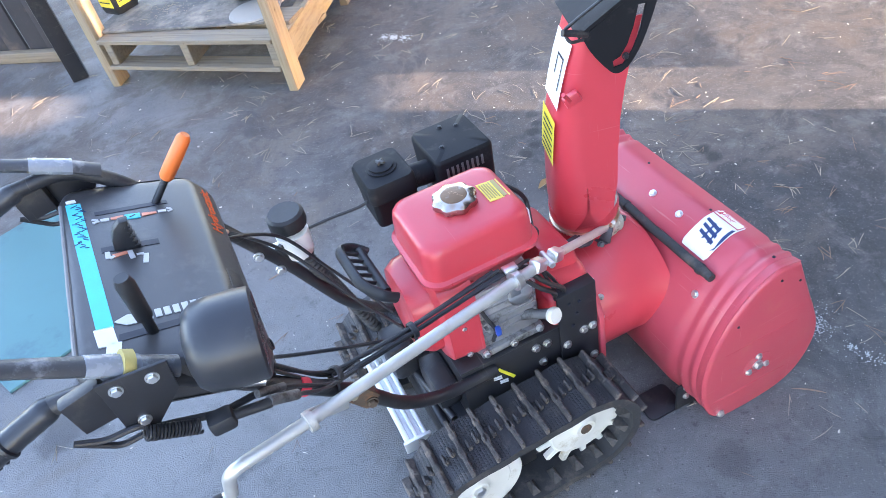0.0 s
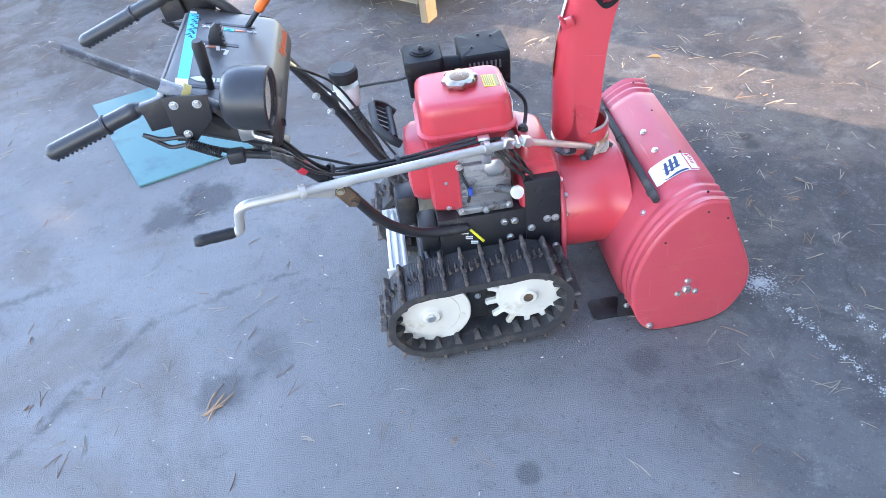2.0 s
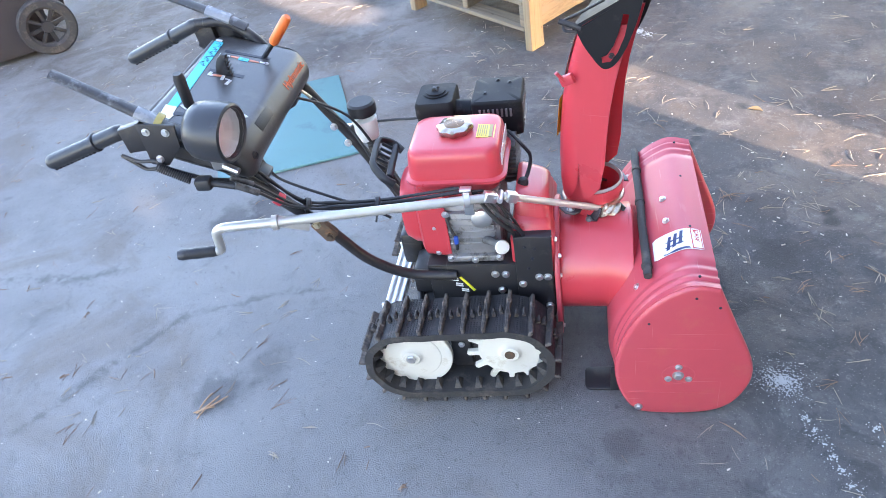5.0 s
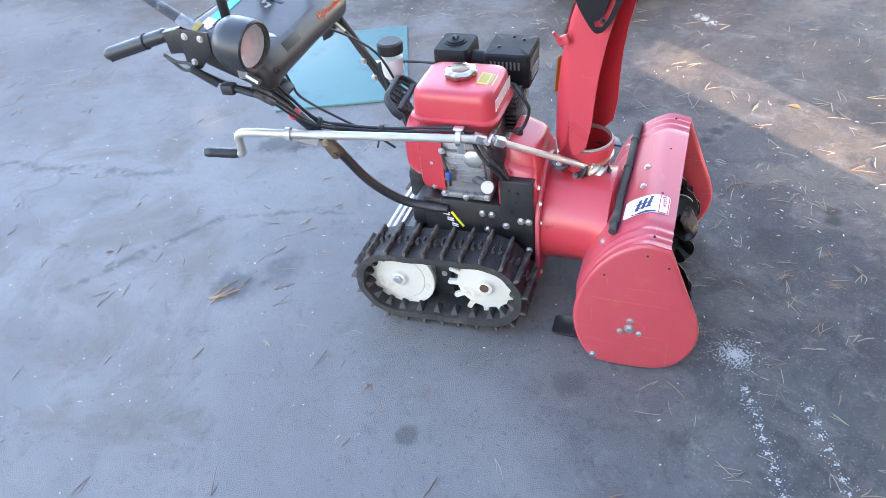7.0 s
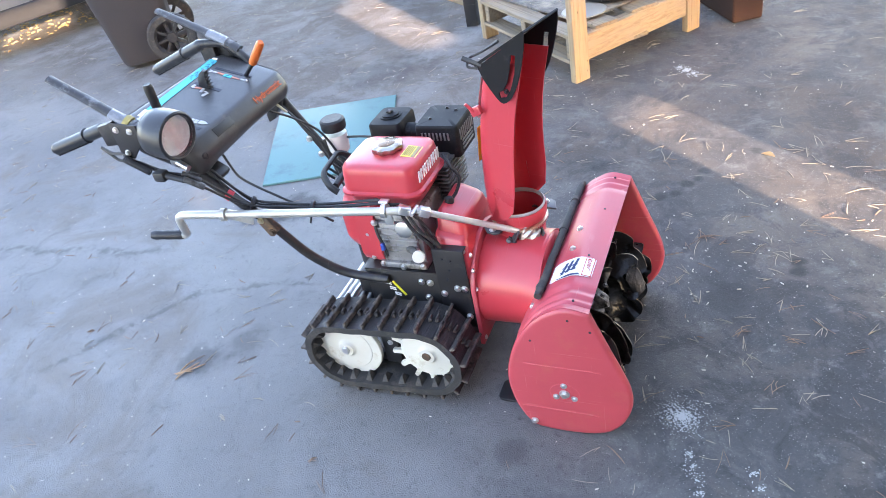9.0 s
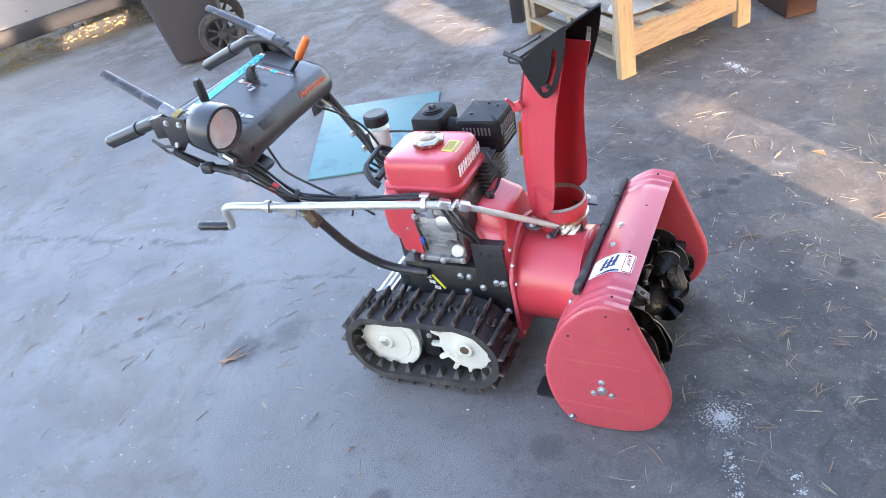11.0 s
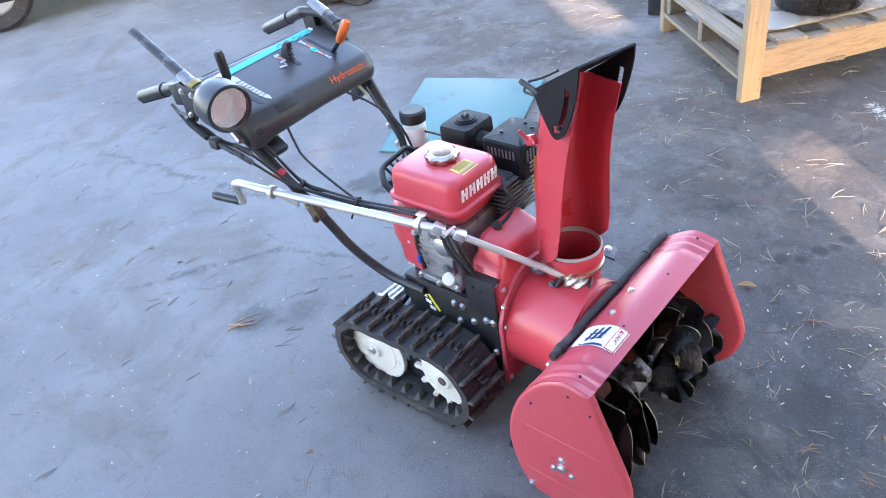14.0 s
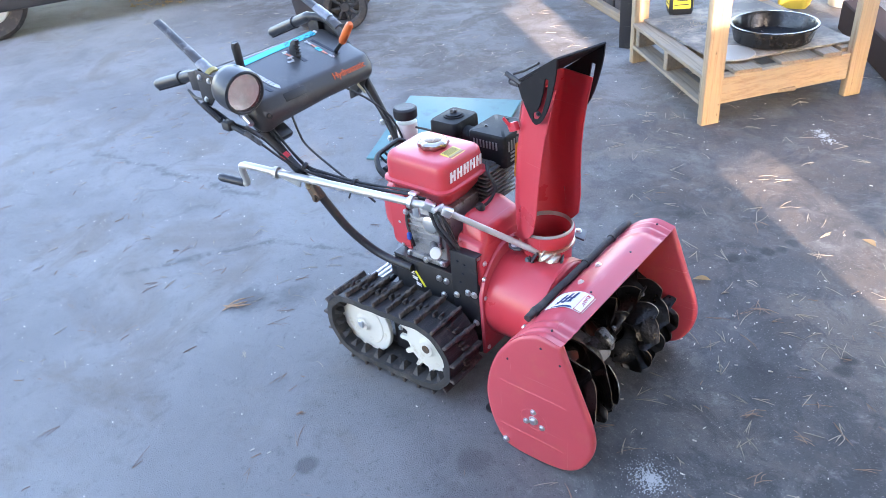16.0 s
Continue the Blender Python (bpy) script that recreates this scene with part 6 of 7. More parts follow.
# reservoir on the far bar
bm = bm_new()
RO = Vector((-0.222, 0.171, -0.020))
lathe(bm, [(0.0, 0.538), (0.022, 0.538), (0.030, 0.548), (0.032, 0.57), (0.0325, 0.60), (0.0, 0.60)], Matrix.Translation(RO), 24)
box(bm, RO + Vector((-0.042, 0, 0.573)), (0.03, 0.02, 0.022), 0.005)
resv = part("fluid_reservoir", bm, MILKY, blower, "milky plastic fluid reservoir")
bm = bm_new()
n = 36
loft(bm, [[Vector((RO.x + (r + (0.0012 if j % 2 else 0)) * math.cos(2 * math.pi * j / n), RO.y + (r + (0.0012 if j % 2 else 0)) * math.sin(2 * math.pi * j / n), z)) for j in range(n)] for r, z in ((0.034, 0.594), (0.0355, 0.60), (0.0355, 0.622), (0.030, 0.627))])
part("reservoir_cap", bm, BLACK_PLASTIC, resv, "black screw cap")
bm = bm_new()
hose = spline([(-0.218, 0.168, 0.545), (-0.206, 0.150, 0.49), (-0.188, 0.162, 0.43), (-0.170, 0.170, 0.365), (-0.146, 0.174, 0.28), (-0.121, 0.176, 0.194)], 14)
tube(bm, hose, [0.0145 if k % 2 else 0.0118 for k in range(len(hose))], 12)
part("corrugated_hose", bm, RUBBER, resv, "black corrugated hose")
bm = bm_new()
box(bm, (-0.245, 0.158, 0.545), (0.05, 0.012, 0.045), 0.003, pose(0, 0, 0, 0, 58, 0))
bk = part("reservoir_bracket", bm, BLACK_STEEL, resv)
bolt(bk, (-0.297, 0.143, 0.574), (0, -1, 0), 0.0075, STEEL)
bolt(bk, (-0.270, 0.141, 0.526), (0, -1, 0), 0.0075, STEEL)
# cables: console and levers to the engine and gearbox
CABLES = [
    [(-0.318, -0.288, 0.672), (-0.28, -0.238, 0.60), (-0.208, -0.190, 0.556), (-0.119, -0.166, 0.544), (-0.02, -0.154, 0.549), (0.08, -0.142, 0.552), (0.13, -0.125, 0.53), (0.168, -0.118, 0.43)],
    [(-0.330, -0.276, 0.685), (-0.27, -0.225, 0.590), (-0.208, -0.182, 0.550), (-0.119, -0.160, 0.538), (-0.02, -0.147, 0.543), (0.085, -0.138, 0.547), (0.15, -0.12, 0.49), (0.188, -0.116, 0.41)],
    [(-0.350, -0.225, 0.69), (-0.276, -0.200, 0.590), (-0.208, -0.182, 0.567), (-0.119, -0.163, 0.555), (-0.03, -0.148, 0.555), (0.06, -0.135, 0.558)],
    [(-0.345, -0.235, 0.69), (-0.276, -0.210, 0.580), (-0.208, -0.192, 0.563), (-0.119, -0.170, 0.551), (-0.03, -0.155, 0.550), (0.058, -0.140, 0.553)],
    [(-0.340, -0.228, 0.69), (-0.270, -0.196, 0.575), (-0.208, -0.174, 0.559), (-0.119, -0.155, 0.548), (-0.03, -0.142, 0.551), (0.05, -0.130, 0.556)],
    [(-0.395, -0.12, 0.705), (-0.372, -0.12, 0.630), (-0.347, -0.12, 0.592), (-0.25, -0.12, 0.543), (-0.164, -0.115, 0.501), (-0.12, -0.10, 0.46)],
    [(-0.34, 0.05, 0.712), (-0.29, 0.10, 0.66), (-0.24, 0.13, 0.60), (-0.19, 0.13, 0.50), (-0.13, 0.10, 0.40), (-0.09, 0.06, 0.34)],
    [(-0.37, 0.14, 0.70), (-0.30, 0.125, 0.64), (-0.24, 0.12, 0.565), (-0.16, 0.06, 0.44), (-0.10, 0.02, 0.36)],
    [(-0.19, 0.176, 0.565), (-0.14, 0.17, 0.57), (-0.09, 0.16, 0.575), (-0.06, 0.16, 0.58)]]
for c in CABLES:
    bm = bm_new()
    tube(bm, spline(c, 8), 0.0034, 8)
    part("control_cable", bm, BLACK_PLASTIC, blower, "black sheathed control cable")
for o, dr in (((-0.119, -0.163, 0.547), (1, 0.2, -0.06)), ((-0.262, -0.208, 0.583), (1, 0.5, -0.7))):
    bm = bm_new()
    lathe(bm, [(0.012, -0.006), (0.015, -0.004), (0.015, 0.004), (0.012, 0.006)], axis_pose(o, dr), 12)
    q = Vector(o)
    tube(bm, [q + Vector((0, -0.010, -0.004)), q + Vector((-0.006, -0.025, -0.034))], 0.0025, 6)
    part("cable_tie", bm, BLACK_PLASTIC, blower)


# ---- the yard ----
def plank(bm, a, b, w, h, up=(0, 0, 1), bevel=0.003, wob=0.0):
    """A board from a to b, w wide and h thick."""
    A, B = Vector(a), Vector(b)
    d = (B - A)
    x = d.normalized()
    y = Vector(up).cross(x).normalized()
    z = x.cross(y)
    m = Matrix((x, y, z)).transposed().to_4x4()
    box(bm, (A + B) / 2, (d.length, w, h), bevel, m, 1)


# teal board lying on the asphalt
bm = bm_new()
A, B, C, D = (-1.253, 1.407), (-1.785, 1.975), (-1.285, 2.352), (-0.808, 1.752)
prism(bm, [A, D, C, B], 0.001, 0.012, "z", 0.003)
tagged(new("board", finish("board", bm, BOARD_BLUE, 30)), "scuffed teal painted board lying flat on asphalt", "board")

# pallet rack: a pallet nailed between four posts, slightly out of square; u along its open face, v along its closed side
RM = Matrix.Translation((-0.442, 2.724, 0)) @ pose(0, 0, 0, 0, 0, 153)
rack = thing("pallet_rack", RM, "pine pallet set between four lumber posts as shelf", "pallet rack")
RU, RV, SKEW = 0.975, 0.850, 8.5


def on_rack(u, v, z):
    return Vector((u + math.sin(radians(SKEW)) * v, -math.cos(radians(SKEW)) * v, z))


for u in (0.02, RU - 0.02):
    for v in (0.0445, RV - 0.0445):
        bm = bm_new()
        box(bm, on_rack(u, v, 0.80), (0.040, 0.089, 1.60), 0.004, pose(0, 0, 0, 0, 0, SKEW))
        part("post", bm, PINE_UP, rack, "pale pine post")
# closed side: one deep board with knots; stringers behind it
bm = bm_new()
plank(bm, on_rack(0.024, 0.090, 0.150), on_rack(0.024, RV - 0.090, 0.150), 0.030, 0.124, bevel=0.004)
part("side_board", bm, PINE_SIDE, rack, "pale pine side board with knots")
for u in (0.062, 0.49, RU - 0.075):
    bm = bm_new()
    plank(bm, on_rack(u, 0.012, 0.157), on_rack(u, RV - 0.01, 0.157), 0.036, 0.104, bevel=0.004)
    part("stringer", bm, DECK_WOOD, rack)
for k, (v, w) in enumerate(((0.050, 0.096), (0.222, 0.128), (0.475, 0.150), (0.662, 0.090), (0.790, 0.110))):
    u0 = 0.043 if k in (0, 4) else 0.012
    bm = bm_new()
    plank(bm, on_rack(u0, v, 0.2190 + 0.0015 * (k % 2)), on_rack(RU - (0.045 if k in (0, 4) else 0.01), v + 0.006 * (k % 3 - 1), 0.2190), w, 0.018, bevel=0.002)
    part("deck_board", bm, DECK_WOOD, rack)
for v, w in ((0.050, 0.096), (0.425, 0.110), (0.795, 0.096)):
    bm = bm_new()
    plank(bm, on_rack(0.043 if v != 0.425 else 0.004, v, 0.0955), on_rack(RU - 0.045, v, 0.0955), w, 0.018, bevel=0.002)
    part("bottom_board", bm, DECK_WOOD, rack)
DECK = 0.2295
bm = bm_new()
box(bm, on_rack(0.530, 0.445, DECK + 0.0065), (0.84, 0.70, 0.011), 0.002, pose(0, 0, 0, 0, 0, SKEW * 0.6))
ply = new("plywood_sheet", finish("plywood_sheet", bm, GREY_WOOD, 30))
ply.matrix_basis = RM
tagged(ply, "dusty grey plywood sheet lying on the pallet", "plywood")
DECK += 0.0125
# sawdust and needles blown onto the plywood
rnd = random.Random(31)
verts, faces = [], []
for k in range(230):
    p = RM @ on_rack(min(max(rnd.gauss(0.66, 0.11), 0.2), 0.92), min(max(rnd.gauss(0.26, 0.09), 0.12), 0.7), DECK)
    ln, w, a = (rnd.uniform(0.02, 0.05), 0.0012, rnd.uniform(0, 6.28)) if k % 8 == 0 else (rnd.uniform(0.002, 0.007), rnd.uniform(0.001, 0.0035), rnd.uniform(0, 6.28))
    d, q = Vector((math.cos(a), math.sin(a), 0)) * ln / 2, Vector((-math.sin(a), math.cos(a), 0)) * w
    i = len(verts)
    verts += [p - d - q, p + d - q, p + d + q, p - d + q, p + Vector((0, 0, 0.002))]
    faces += [(i, i + 1, i + 4), (i + 1, i + 2, i + 4), (i + 2, i + 3, i + 4), (i + 3, i, i + 4)]
me = bpy.data.meshes.new("sawdust")
me.from_pydata([tuple(v) for v in verts], [], faces)
me.materials.append(PALLET_WOOD)
tagged(new("sawdust", me), "pale sawdust and needles strewn on the plywood", "sawdust", kind="stuff")
# oil pan, lid, jug on the rack; canister and bucket on the ground behind it
bm = bm_new()
lathe(bm, [(0.0, 0.0), (0.150, 0.0), (0.175, 0.012), (0.192, 0.075), (0.20, 0.082), (0.20, 0.09), (0.19, 0.09), (0.183, 0.078), (0.166, 0.02), (0.0, 0.014)], Matrix(), 48)
panob = new("drain_pan", finish("drain_pan", bm, material("oily_black_plastic", (0.01, 0.01, 0.011), 0.22, vary=0.3, scale=10, bump=0.05, dirt=(0.05, 0.042, 0.035), dirt_amount=0.25), 40))
panob.matrix_basis = pose(-0.53, 3.305, DECK)
tagged(panob, "shiny black oil drain pan on the plywood", "drain pan")
bm = bm_new()
lathe(bm, [(0.0, 0.006), (0.09, 0.006), (0.108, 0.005), (0.112, 0.0), (0, 0.0)], Matrix(), 36)
lid = new("plastic_disc", finish("plastic_disc", bm, material("dusty_white_plastic", (0.29, 0.27, 0.235), 0.6, vary=0.15, scale=8), 40))
lid.matrix_basis = pose(-0.555, 3.035, DECK)
tagged(lid, "dusty white round plastic disc lying on the plywood", "plastic disc")


def jug_body():
    bm = bm_new()
    loft(bm, [rrect(0, 0, 0.17, 0.17, 0.03, z) for z in (0.0, 0.01)] + [rrect(0, 0, 0.18, 0.18, 0.035, z) for z in (0.02, 0.20)] + [rrect(0, 0, 0.13, 0.13, 0.05, 0.25), rrect(0, 0, 0.06, 0.06, 0.028, 0.27), rrect(0, 0, 0.06, 0.06, 0.028, 0.31)])
    return bm


jug = new("jug", finish("jug", jug_body(), BLACK_PLASTIC, 40))
jug.matrix_basis = Matrix.Translation((-1.205, 3.43, DECK)) @ pose(0, 0, 0, 0, 0, 140) @ Matrix.Scale(0.72, 4)
tagged(jug, "black plastic oil jug with yellow label", "jug")
for a in range(4):
    bm = bm_new()
    box(bm, (0, -0.0905, 0.11), (0.13, 0.002, 0.13), 0, None)
    face = part("jug_label", bm, YELLOW_STICKER, jug, "yellow label", 0, pose(0, 0, 0, 0, 0, 90 * a))
    for k in range(3):
        bm = bm_new()
        box(bm, (0.004 * (k - 1), -0.0922, 0.075 + 0.032 * k), (0.105 - 0.02 * k, 0.002, 0.007), 0)
        part("label_bar", bm, BLACK_INK, face, "", 0)
yellow_jug = new("canister", finish("canister", jug_body(), material("yellow_plastic", (0.62, 0.47, 0.06), 0.5, vary=0.1, scale=10), 40))
yellow_jug.matrix_basis = pose(-1.29, 4.66, 0, 0, 0, 20)
tagged(yellow_jug, "yellow plastic canister standing on asphalt behind the rack", "canister")
bm = bm_new()
lathe(bm, [(0.0, 0.0), (0.10, 0.0), (0.105, 0.006), (0.125, 0.26), (0.132, 0.262), (0.132, 0.275), (0.122, 0.275), (0.102, 0.012), (0.0, 0.010)], Matrix(), 32)
bucket = new("bucket", finish("bucket", bm, WHITE_PLASTIC, 40))
bucket.matrix_basis = pose(-1.06, 4.86, 0)
tagged(bucket, "white plastic bucket standing on asphalt behind the rack", "bucket")
# dark block of timber behind the rack
beam = bm_new()
plank(beam, (0.03, 3.66, 0.085), (-0.75, 4.42, 0.085), 0.16, 0.17, bevel=0.008)
tagged(new("timber_beam", finish("timber_beam", beam, BROWN_WOOD, 30)), "dark brown timber beam lying on the ground", "beam")
# black post and dark board fence
bm = bm_new()
box(bm, (0, 0, 0.9), (0.075, 0.075, 1.8), 0.006)
bp = new("black_post", finish("black_post", bm, BLACK_STEEL, 30))
bp.matrix_basis = pose(-1.51, 3.35, 0, 0, 0, 20)
tagged(bp, "black square steel post standing beside the fence", "post")
fence = thing("fence", Matrix.Translation((-1.60, 3.60, 0)) @ pose(0, 0, 0, 0, 0, 158), "dark vertical board fence with pale bottom rail", "fence")
for k in range(24):
    bm = bm_new()
    box(bm, (0.07 + 0.125 * k, -0.01 - 0.012 * (k % 2), 0.93), (0.118, 0.018, 1.82), 0.003)
    part("fence_board", bm, FENCE_WOOD, fence)
bm = bm_new()
box(bm, (1.5, 0.02, 0.03), (3.0, 0.045, 0.055), 0.005)
part("bottom_rail", bm, DECK_WOOD, fence, "pale bottom rail")
# wheelie bin: x towards its wheels
bin_ob = thing("wheelie_bin", Matrix.Translation((-3.62, 2.40, 0)) @ pose(0, 0, 0, 0, 0, 57), "dark grey-brown plastic wheelie bin with black wheels", "wheelie bin")
bm = bm_new()
loft(bm, [rrect(-0.02, 0, 0.36, 0.42, 0.05, 0.03), rrect(-0.02, 0, 0.38, 0.44, 0.05, 0.06), rrect(-0.05, 0, 0.56, 0.56, 0.06, 0.98), rrect(-0.05, 0, 0.60, 0.60, 0.06, 0.99), rrect(-0.05, 0, 0.60, 0.60, 0.06, 1.02)])
part("bin_body", bm, BIN_PLASTIC, bin_ob)
bm = bm_new()
loft(bm, [rrect(-0.05, 0, 0.62, 0.62, 0.06, 1.022), rrect(-0.05, 0, 0.62, 0.62, 0.06, 1.05), rrect(-0.05, 0, 0.50, 0.50, 0.08, 1.09)])
part("bin_lid", bm, BIN_PLASTIC, bin_ob)
for y in (-0.27, 0.27):
    bm = bm_new()
    s = -1 if y < 0 else 1
    lathe(bm, [(0.10, -0.03), (0.150, -0.032), (0.160, -0.02), (0.160, 0.02), (0.150, 0.032), (0.115, 0.03), (0.105, 0.015), (0.10, 0.012)], axis_pose((0.16, y, 0.16), (0, s, 0)), 40, True)
    w = part("wheel", bm, RUBBER, bin_ob, "black rubber wheel")
    bm = bm_new()
    lathe(bm, [(0.0, 0.02), (0.03, 0.02), (0.035, 0.012), (0.035, -0.012), (0, -0.012)], axis_pose((0.16, y, 0.16), (0, s, 0)), 20)
    for k in range(8):
        a = radians(45 * k + 10)
        plank(bm, (0.16 + 0.03 * math.cos(a), y, 0.16 + 0.03 * math.sin(a)), (0.16 + 0.108 * math.cos(a), y, 0.16 + 0.108 * math.sin(a)), 0.018, 0.022, up=(-math.sin(a), 0, math.cos(a)))
    part("spokes", bm, BLACK_PLASTIC, w)
# parked car: its near side runs along y
car = thing("car", pose(-5.2, 1.6, 0, 0, 0, 82), "silver car parked on the asphalt", "car")
bm = bm_new()
CARP = [(-2.1, 0.30), (2.1, 0.30), (2.2, 0.55), (2.1, 0.80), (1.2, 0.95), (0.6, 1.40), (-1.1, 1.45), (-1.9, 1.0), (-2.2, 0.9), (-2.25, 0.5)]
prism(bm, CARP, 0.02, 1.72, "y", 0.05, 3)
body = part("body", bm, CAR_PAINT, car)
bm = bm_new()
box(bm, (0, 0.0, 0.285), (4.1, 0.06, 0.13), 0.02)
part("sill", bm, BLACK_PLASTIC, car, "black plastic sill")
bm = bm_new()
prism(bm, [(1.0, 0.98), (0.52, 1.34), (-0.95, 1.37), (-1.4, 1.0)], 0.010, 0.03, "y", 0.01)
part("side_window", bm, material("dark_glass", (0.01, 0.012, 0.014), 0.06, vary=0.05, bump=0), car)
for x in (-1.35, 1.35):
    for y in (0.12, 1.60):
        bm = bm_new()
        lathe(bm, [(0.20, -0.10), (0.29, -0.105), (0.32, -0.08), (0.325, 0.0), (0.32, 0.08), (0.29, 0.105), (0.20, 0.10)], axis_pose((x, y, 0.325), (0, 1, 0)), 40, True)
        tyre = part("wheel", bm, RUBBER, car)
        bm = bm_new()
        lathe(bm, [(0.0, -0.05), (0.06, -0.06), (0.19, -0.07), (0.205, -0.095), (0.205, 0.09), (0.0, 0.09)], axis_pose((x, y, 0.325), (0, 1, 0)), 30)
        part("rim", bm, STEEL, tyre)
# unseen wall added for shade to the east; sun enters by its bay and gaps
WX = 2.75
YB = [-7.0, -3.0, -2.12, -1.72, -1.55, -0.80, -0.72, -0.50, 0.92, 1.0, 1.115, 1.30, 1.47, 2.6, 5.2, 8.0]
ZB = [0.0, 0.40, 0.72, 0.78, 0.90, 1.0, 1.07, 1.13, 1.25, 1.44, 1.95, 2.02, 2.2, 2.32, 2.38, 7.0]
# openings set where patches of sun should fall
SUN_GAPS = ((-1.55, 2.02), (-1.55, 2.2), (-2.12, 2.2), (-2.12, 2.32), (-0.72, 1.0), (-0.72, 1.07),
           (0.92, 0.78), (0.92, 1.07), (0.92, 1.13), (0.92, 1.25), (1.0, 1.07), (1.0, 1.13), (1.0, 1.25),
           (1.115, 1.07), (1.115, 1.13), (1.115, 1.25), (-3.0, 1.95), (-2.12, 1.95))
bm = bm_new()
for y0, y1 in zip(YB, YB[1:]):
    for z0, z1 in zip(ZB, ZB[1:]):
        if (y0, z0) in SUN_GAPS:
            continue
        if 1.1 < y0 < 5 and z1 <= 2.33:
            # slats weaken the sun by a different amount for each region
            if (z1 > 0.41 and not (y0 < 1.4 and z1 < 0.73)) or y0 > 2.5:
                fine = z1 <= 0.73
                n = int((y1 - y0) / (0.018 if fine else 0.036)) + 1
                for k in range(n):
                    box(bm, (WX, y0 + (k + 0.5) * (y1 - y0) / n, (z0 + z1) / 2), (0.006, 0.0122, z1 - z0) if fine else (0.010, 0.027, z1 - z0) if y0 < 1.4 and z1 <= 1.26 else (0.03, 0.026, z1 - z0) if y0 < 2.5 and z1 <= 1.26 else (0.012, 0.012, z1 - z0) if y0 > 2.5 else (0.03, 0.018, z1 - z0) if y0 > 1.4 else (0.006, 0.006, z1 - z0))
            continue
        box(bm, (WX, (y0 + y1) / 2, (z0 + z1) / 2), (0.3, y1 - y0, z1 - z0))
# extra slats that halve the sun through one gap
for k in range(9):
    box(bm, (WX, -0.708 + 0.0245 * k, 1.065), (0.012, 0.0125, 0.13))
# unseen roof slab, added to dim the sky light to the north-east
box(bm, (1.95, 3.4, 2.46), (1.4, 5.6, 0.10))
wall = new("sun_blocker_east", finish("sun_blocker_east", bm, material("blocker_boards", (0.10, 0.085, 0.075), 0.9), 0))
tagged(wall, "unseen dark wall, slats and roof added to block and thin the sunlight", "wall", kind="structure")


# ---- litter on the asphalt ----
def scatter(name, label, category, count, area, mat, length, width, seed, clump=None, fan=1):
    """Many short curved slivers lying on the ground in one mesh; fan: how many spring from one base, as needles do."""
    rnd = random.Random(seed)
    verts, faces = [], []
    for _ in range(count):
        if clump and rnd.random() < clump[1]:
            cx, cy, sp = rnd.choice(clump[0])
            x, y = rnd.gauss(cx, sp), rnd.gauss(cy, sp)
        else:
            x, y = rnd.uniform(area[0], area[1]), rnd.uniform(area[2], area[3])
        a0 = rnd.uniform(0, 6.283)
        for _ in range(rnd.randint(1, fan)):
            ln, w, a, bend = rnd.uniform(*length), rnd.uniform(*width), a0 + rnd.gauss(0, 0.25), rnd.uniform(-0.6, 0.6)
            lift = rnd.uniform(0.0, 0.006)
            base, n = len(verts), 4
            px, py = x, y
            for k in range(n + 1):
                t = k / n
                dx, dy = math.cos(a + bend * t), math.sin(a + bend * t)
                if k:
                    px, py = px + dx * ln / n, py + dy * ln / n
                z = 0.0010 + lift * 4 * t * (1 - t) * (ln / 0.1)
                ww = w / 2 * (1 - 0.6 * abs(2 * t - 1) ** 3)
                verts += [(px - dy * ww, py + dx * ww, z), (px, py, z + w * 0.7), (px + dy * ww, py - dx * ww, z)]
            for k in range(n):
                i = base + 3 * k
                faces += [(i, i + 3, i + 4, i + 1), (i + 1, i + 4, i + 5, i + 2)]
    me = bpy.data.meshes.new(name)
    me.from_pydata(verts, [], faces)
    me.materials.append(mat)
    return tagged(new(name, me), label, category, kind="stuff")


CLUMPS = [(-0.6, 2.9, 0.25), (-1.2, 2.7, 0.3), (-0.5, 2.45, 0.2), (0.2, 2.5, 0.3), (0.9, 2.3, 0.4), (-2.0, 3.0, 0.4), (-2.5, 1.6, 0.5), (0.62, 1.8, 0.3)]
scatter("pine_needles", "dry pine needles scattered over the asphalt", "pine needles", 430, (-4.5, 2.6, 1.6, 4.6), STRAW, (0.025, 0.085), (0.0012, 0.0023), 3, (CLUMPS, 0.4), 3)
scatter("needle_litter", "sparse dry needles on the asphalt", "pine needles", 230, (-3.0, 2.2, -0.9, 1.9), STRAW, (0.02, 0.06), (0.0011, 0.0020), 5, ([(0.85, 1.35, 0.25), (0.95, 0.75, 0.2), (-0.9, 0.9, 0.4)], 0.3), 3)
scatter("grey_needles", "weathered grey-brown needles on the asphalt", "pine needles", 150, (-2.6, 2.2, -0.9, 2.6), TWIG, (0.025, 0.08), (0.0010, 0.0017), 25, ([(0.9, 1.3, 0.3), (-0.4, 0.5, 0.4)], 0.25), 3)
scatter("grit", "fine pale grit on the asphalt", "grit", 900, (-2.6, 2.3, -0.9, 3.2), CHIP, (0.002, 0.006), (0.0012, 0.0035), 27)
scatter("far_needles", "dry needles lying in the low sun on the asphalt", "pine needles", 120, (-5.0, -2.2, 0.6, 3.0), STRAW, (0.02, 0.06), (0.0018, 0.0036), 15, None, 2)
scatter("leaf_litter", "yellow fallen leaves on the asphalt under the car", "leaves", 500, (-6.9, -5.35, 1.4, 3.3), material("yellow_leaf", (0.36, 0.25, 0.12), 0.8, vary=0.4, scale=9), (0.015, 0.045), (0.006, 0.018), 17)
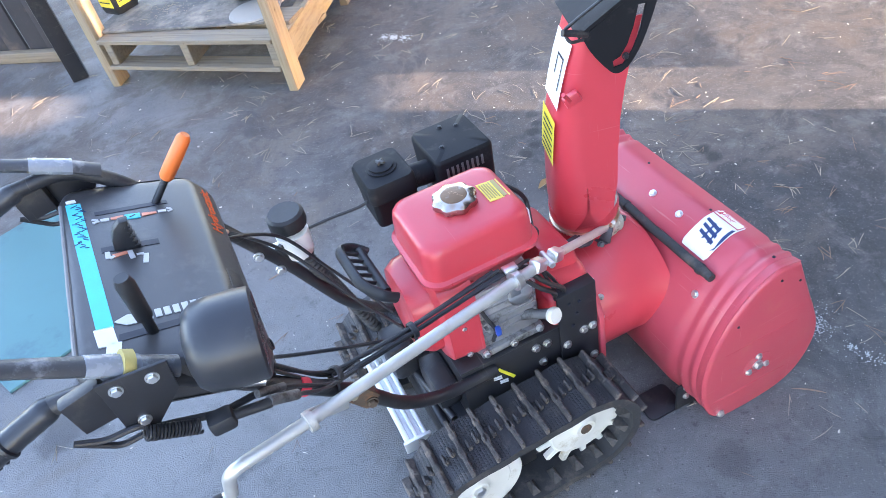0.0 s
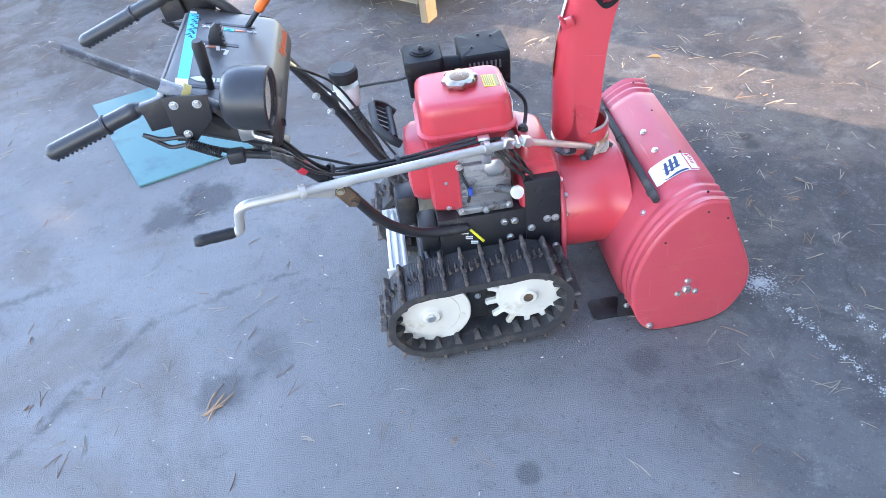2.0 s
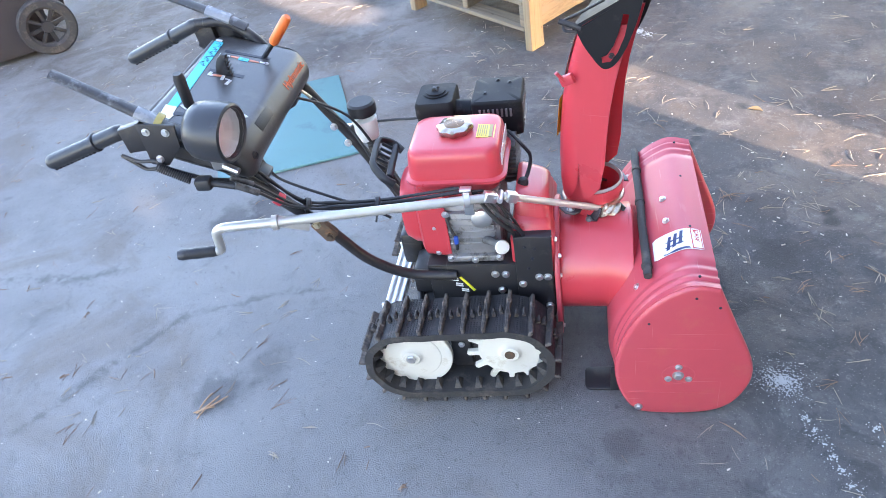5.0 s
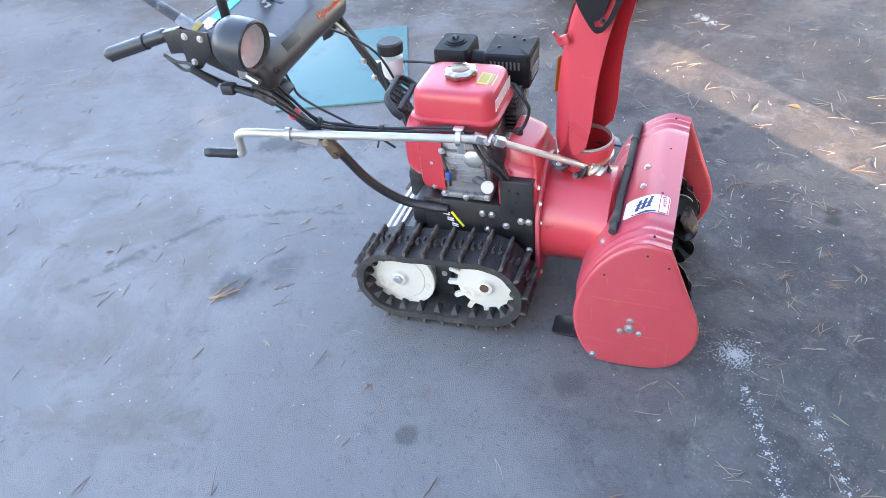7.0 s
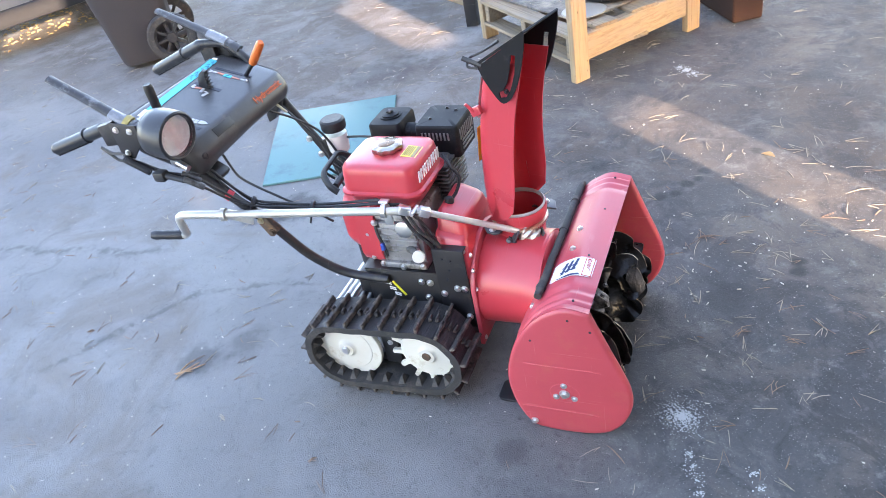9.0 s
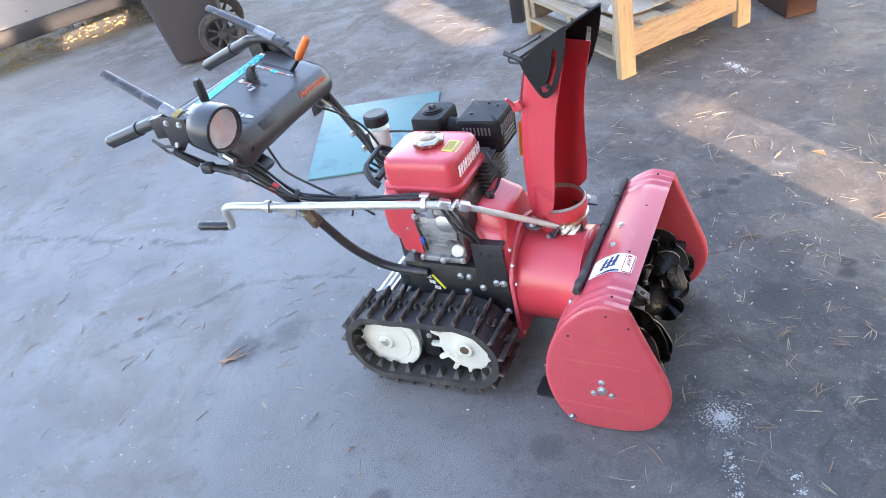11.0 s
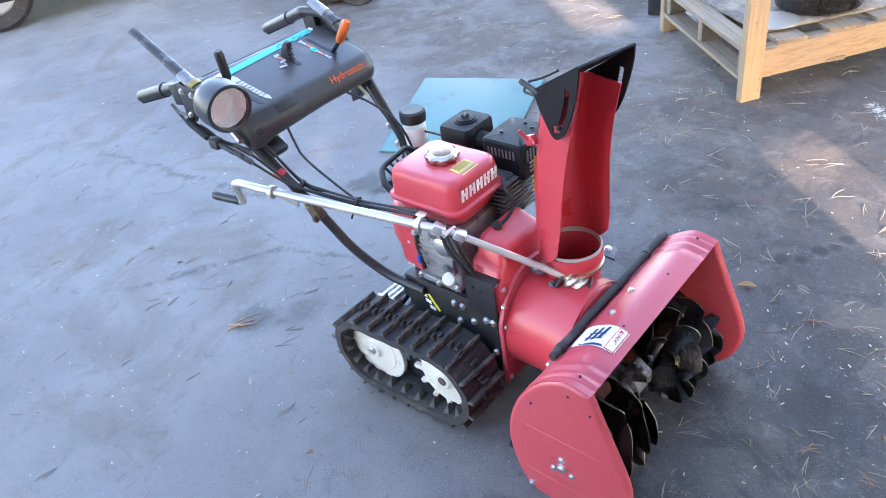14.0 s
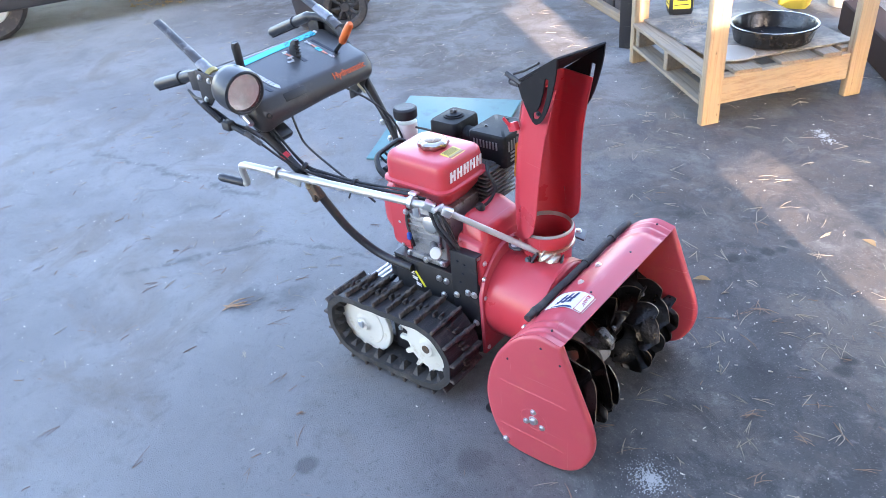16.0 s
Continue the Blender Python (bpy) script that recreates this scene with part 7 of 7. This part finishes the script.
scatter("stick_litter", "short dry sticks on the asphalt", "sticks", 150, (-3.2, 1.4, -0.6, 2.2), TWIG, (0.015, 0.045), (0.0018, 0.0036), 9)
scatter("wood_chips", "pale wood chips and grit on the asphalt", "wood chips", 300, (-3.5, 2.4, -0.8, 3.6), CHIP, (0.004, 0.013), (0.0015, 0.0048), 7, ([(0.75, 1.5, 0.16), (0.6, 1.75, 0.25)], 0.15))


TAN_TWIG = material("tan_twig", (0.40, 0.25, 0.15), 0.85, vary=0.3, scale=30, bump=0.2)


def twig_bundle(x, y, size, seed, stout=1.0):
    rnd = random.Random(seed)
    bm = bm_new()
    a0 = 1.15 if stout > 1 else rnd.uniform(0, 3.14)
    for k in range(5 if stout > 1 else rnd.randint(2, 5)):
        a, ln = a0 + rnd.gauss(0, 0.18 if stout > 1 else 0.32), size * rnd.uniform(0.5, 1.0)
        c = Vector((rnd.gauss(0, size * 0.12), rnd.gauss(0, size * 0.12), 0.003))
        d = Vector((math.cos(a), math.sin(a), 0)) * ln / 2
        side = Vector((-d.y, d.x, 0)) * rnd.uniform(-0.25, 0.25)
        tube(bm, spline([c - d, c + side + Vector((0, 0, 0.004)), c + d], 4), [0.0006 * stout] + [0.0010 * stout] * 7 + [0.0005 * stout], 5)
    ob = new("needle_clump", finish("needle_clump", bm, TAN_TWIG if stout > 1 else rnd.choice([TWIG, STRAW]), 60))
    ob.matrix_basis = pose(x, y, 0)
    return tagged(ob, "clump of dry brown pine needles on the asphalt", "pine needles", kind="stuff")


for i, (x, y, s) in enumerate([(-0.560, 0.503, 0.10), (-0.588, 0.905, 0.06), (0.551, 1.780, 0.09), (0.583, 1.777, 0.08), (0.575, 1.908, 0.09), (0.816, 1.40, 0.09), (-0.286, 0.441, 0.05), (0.066, 0.473, 0.05),
                               (0.992, 1.497, 0.08), (0.946, 1.421, 0.08), (0.956, 1.240, 0.08), (1.038, 1.260, 0.08), (0.466, 1.878, 0.06), (-1.208, 0.676, 0.05)]):
    twig_bundle(x, y, s if i in (0, 2, 3) else 0.65 * s, 40 + i, 2.2 if i == 0 else 1.0)


def dead_leaf(x, y, turn, size):
    """A curled dry leaf with a rib."""
    bm = bm_new()
    rows = []
    for k in range(9):
        t = k / 8
        w = size * 0.22 * math.sin(math.pi * min(t * 0.95 + 0.04, 1))
        rows.append([bm.verts.new((size * (t - 0.5), w * v, 0.003 + 0.010 * abs(v) * math.sin(math.pi * t) + 0.006 * t * t)) for v in (-1, -0.5, 0, 0.5, 1)])
    for a, b in zip(rows, rows[1:]):
        for k in range(4):
            bm.faces.new((a[k], b[k], b[k + 1], a[k + 1]))
    ob = new("leaf", finish("leaf", bm, LEAF, 60))
    ob.matrix_basis = pose(x, y, 0, 0, 0, turn)
    tagged(ob, "curled dry brown leaf on the asphalt", "leaf")


dead_leaf(0.353, 1.771, 30, 0.055)
dead_leaf(0.572, 2.342, -20, 0.06)


def splash(name, label, spots, seed, mat=None, grow=1.0):
    """Flat flecks of powder, thick in the middle and thin outside."""
    rnd = random.Random(seed)
    verts, faces = [], []
    for cx, cy, rad, count in spots:
        for _ in range(count):
            r, a = abs(rnd.gauss(0, rad)), rnd.uniform(0, 6.283)
            x, y, q = cx + r * math.cos(a), cy + r * math.sin(a), grow * rnd.uniform(0.0006, 0.0026) * (1.3 - min(r / rad / 3, 1))
            b, n = len(verts), 5
            for k in range(n):
                t = 6.283 * k / n + rnd.uniform(-0.4, 0.4)
                verts.append((x + q * math.cos(t) * rnd.uniform(0.6, 1.3), y + q * math.sin(t), 0.001))
            verts.append((x, y, 0.002))
            faces += [(b + k, b + (k + 1) % n, b + n) for k in range(n)]
    me = bpy.data.meshes.new(name)
    me.from_pydata(verts, [], faces)
    me.materials.append(mat or POWDER)
    return tagged(new(name, me), label, "powder", kind="stuff")


STREAK = [(0.861 + 0.02 * k, 0.954 - 0.03 * k, 0.016, 34) for k in range(14)] + [(1.0 + 0.022 * k, 0.97 - 0.03 * k, 0.016, 24) for k in range(12)]
splash("spilt_powder", "white powder spilt on the asphalt beside the auger", [(0.80, 1.05, 0.042, 900)] + STREAK, 11)
splash("bird_dropping", "white splash dried on the asphalt", [(-0.02, 3.0, 0.030, 110), (0.03, 2.97, 0.02, 60), (-0.06, 3.03, 0.016, 40)], 12, None, 2.1)
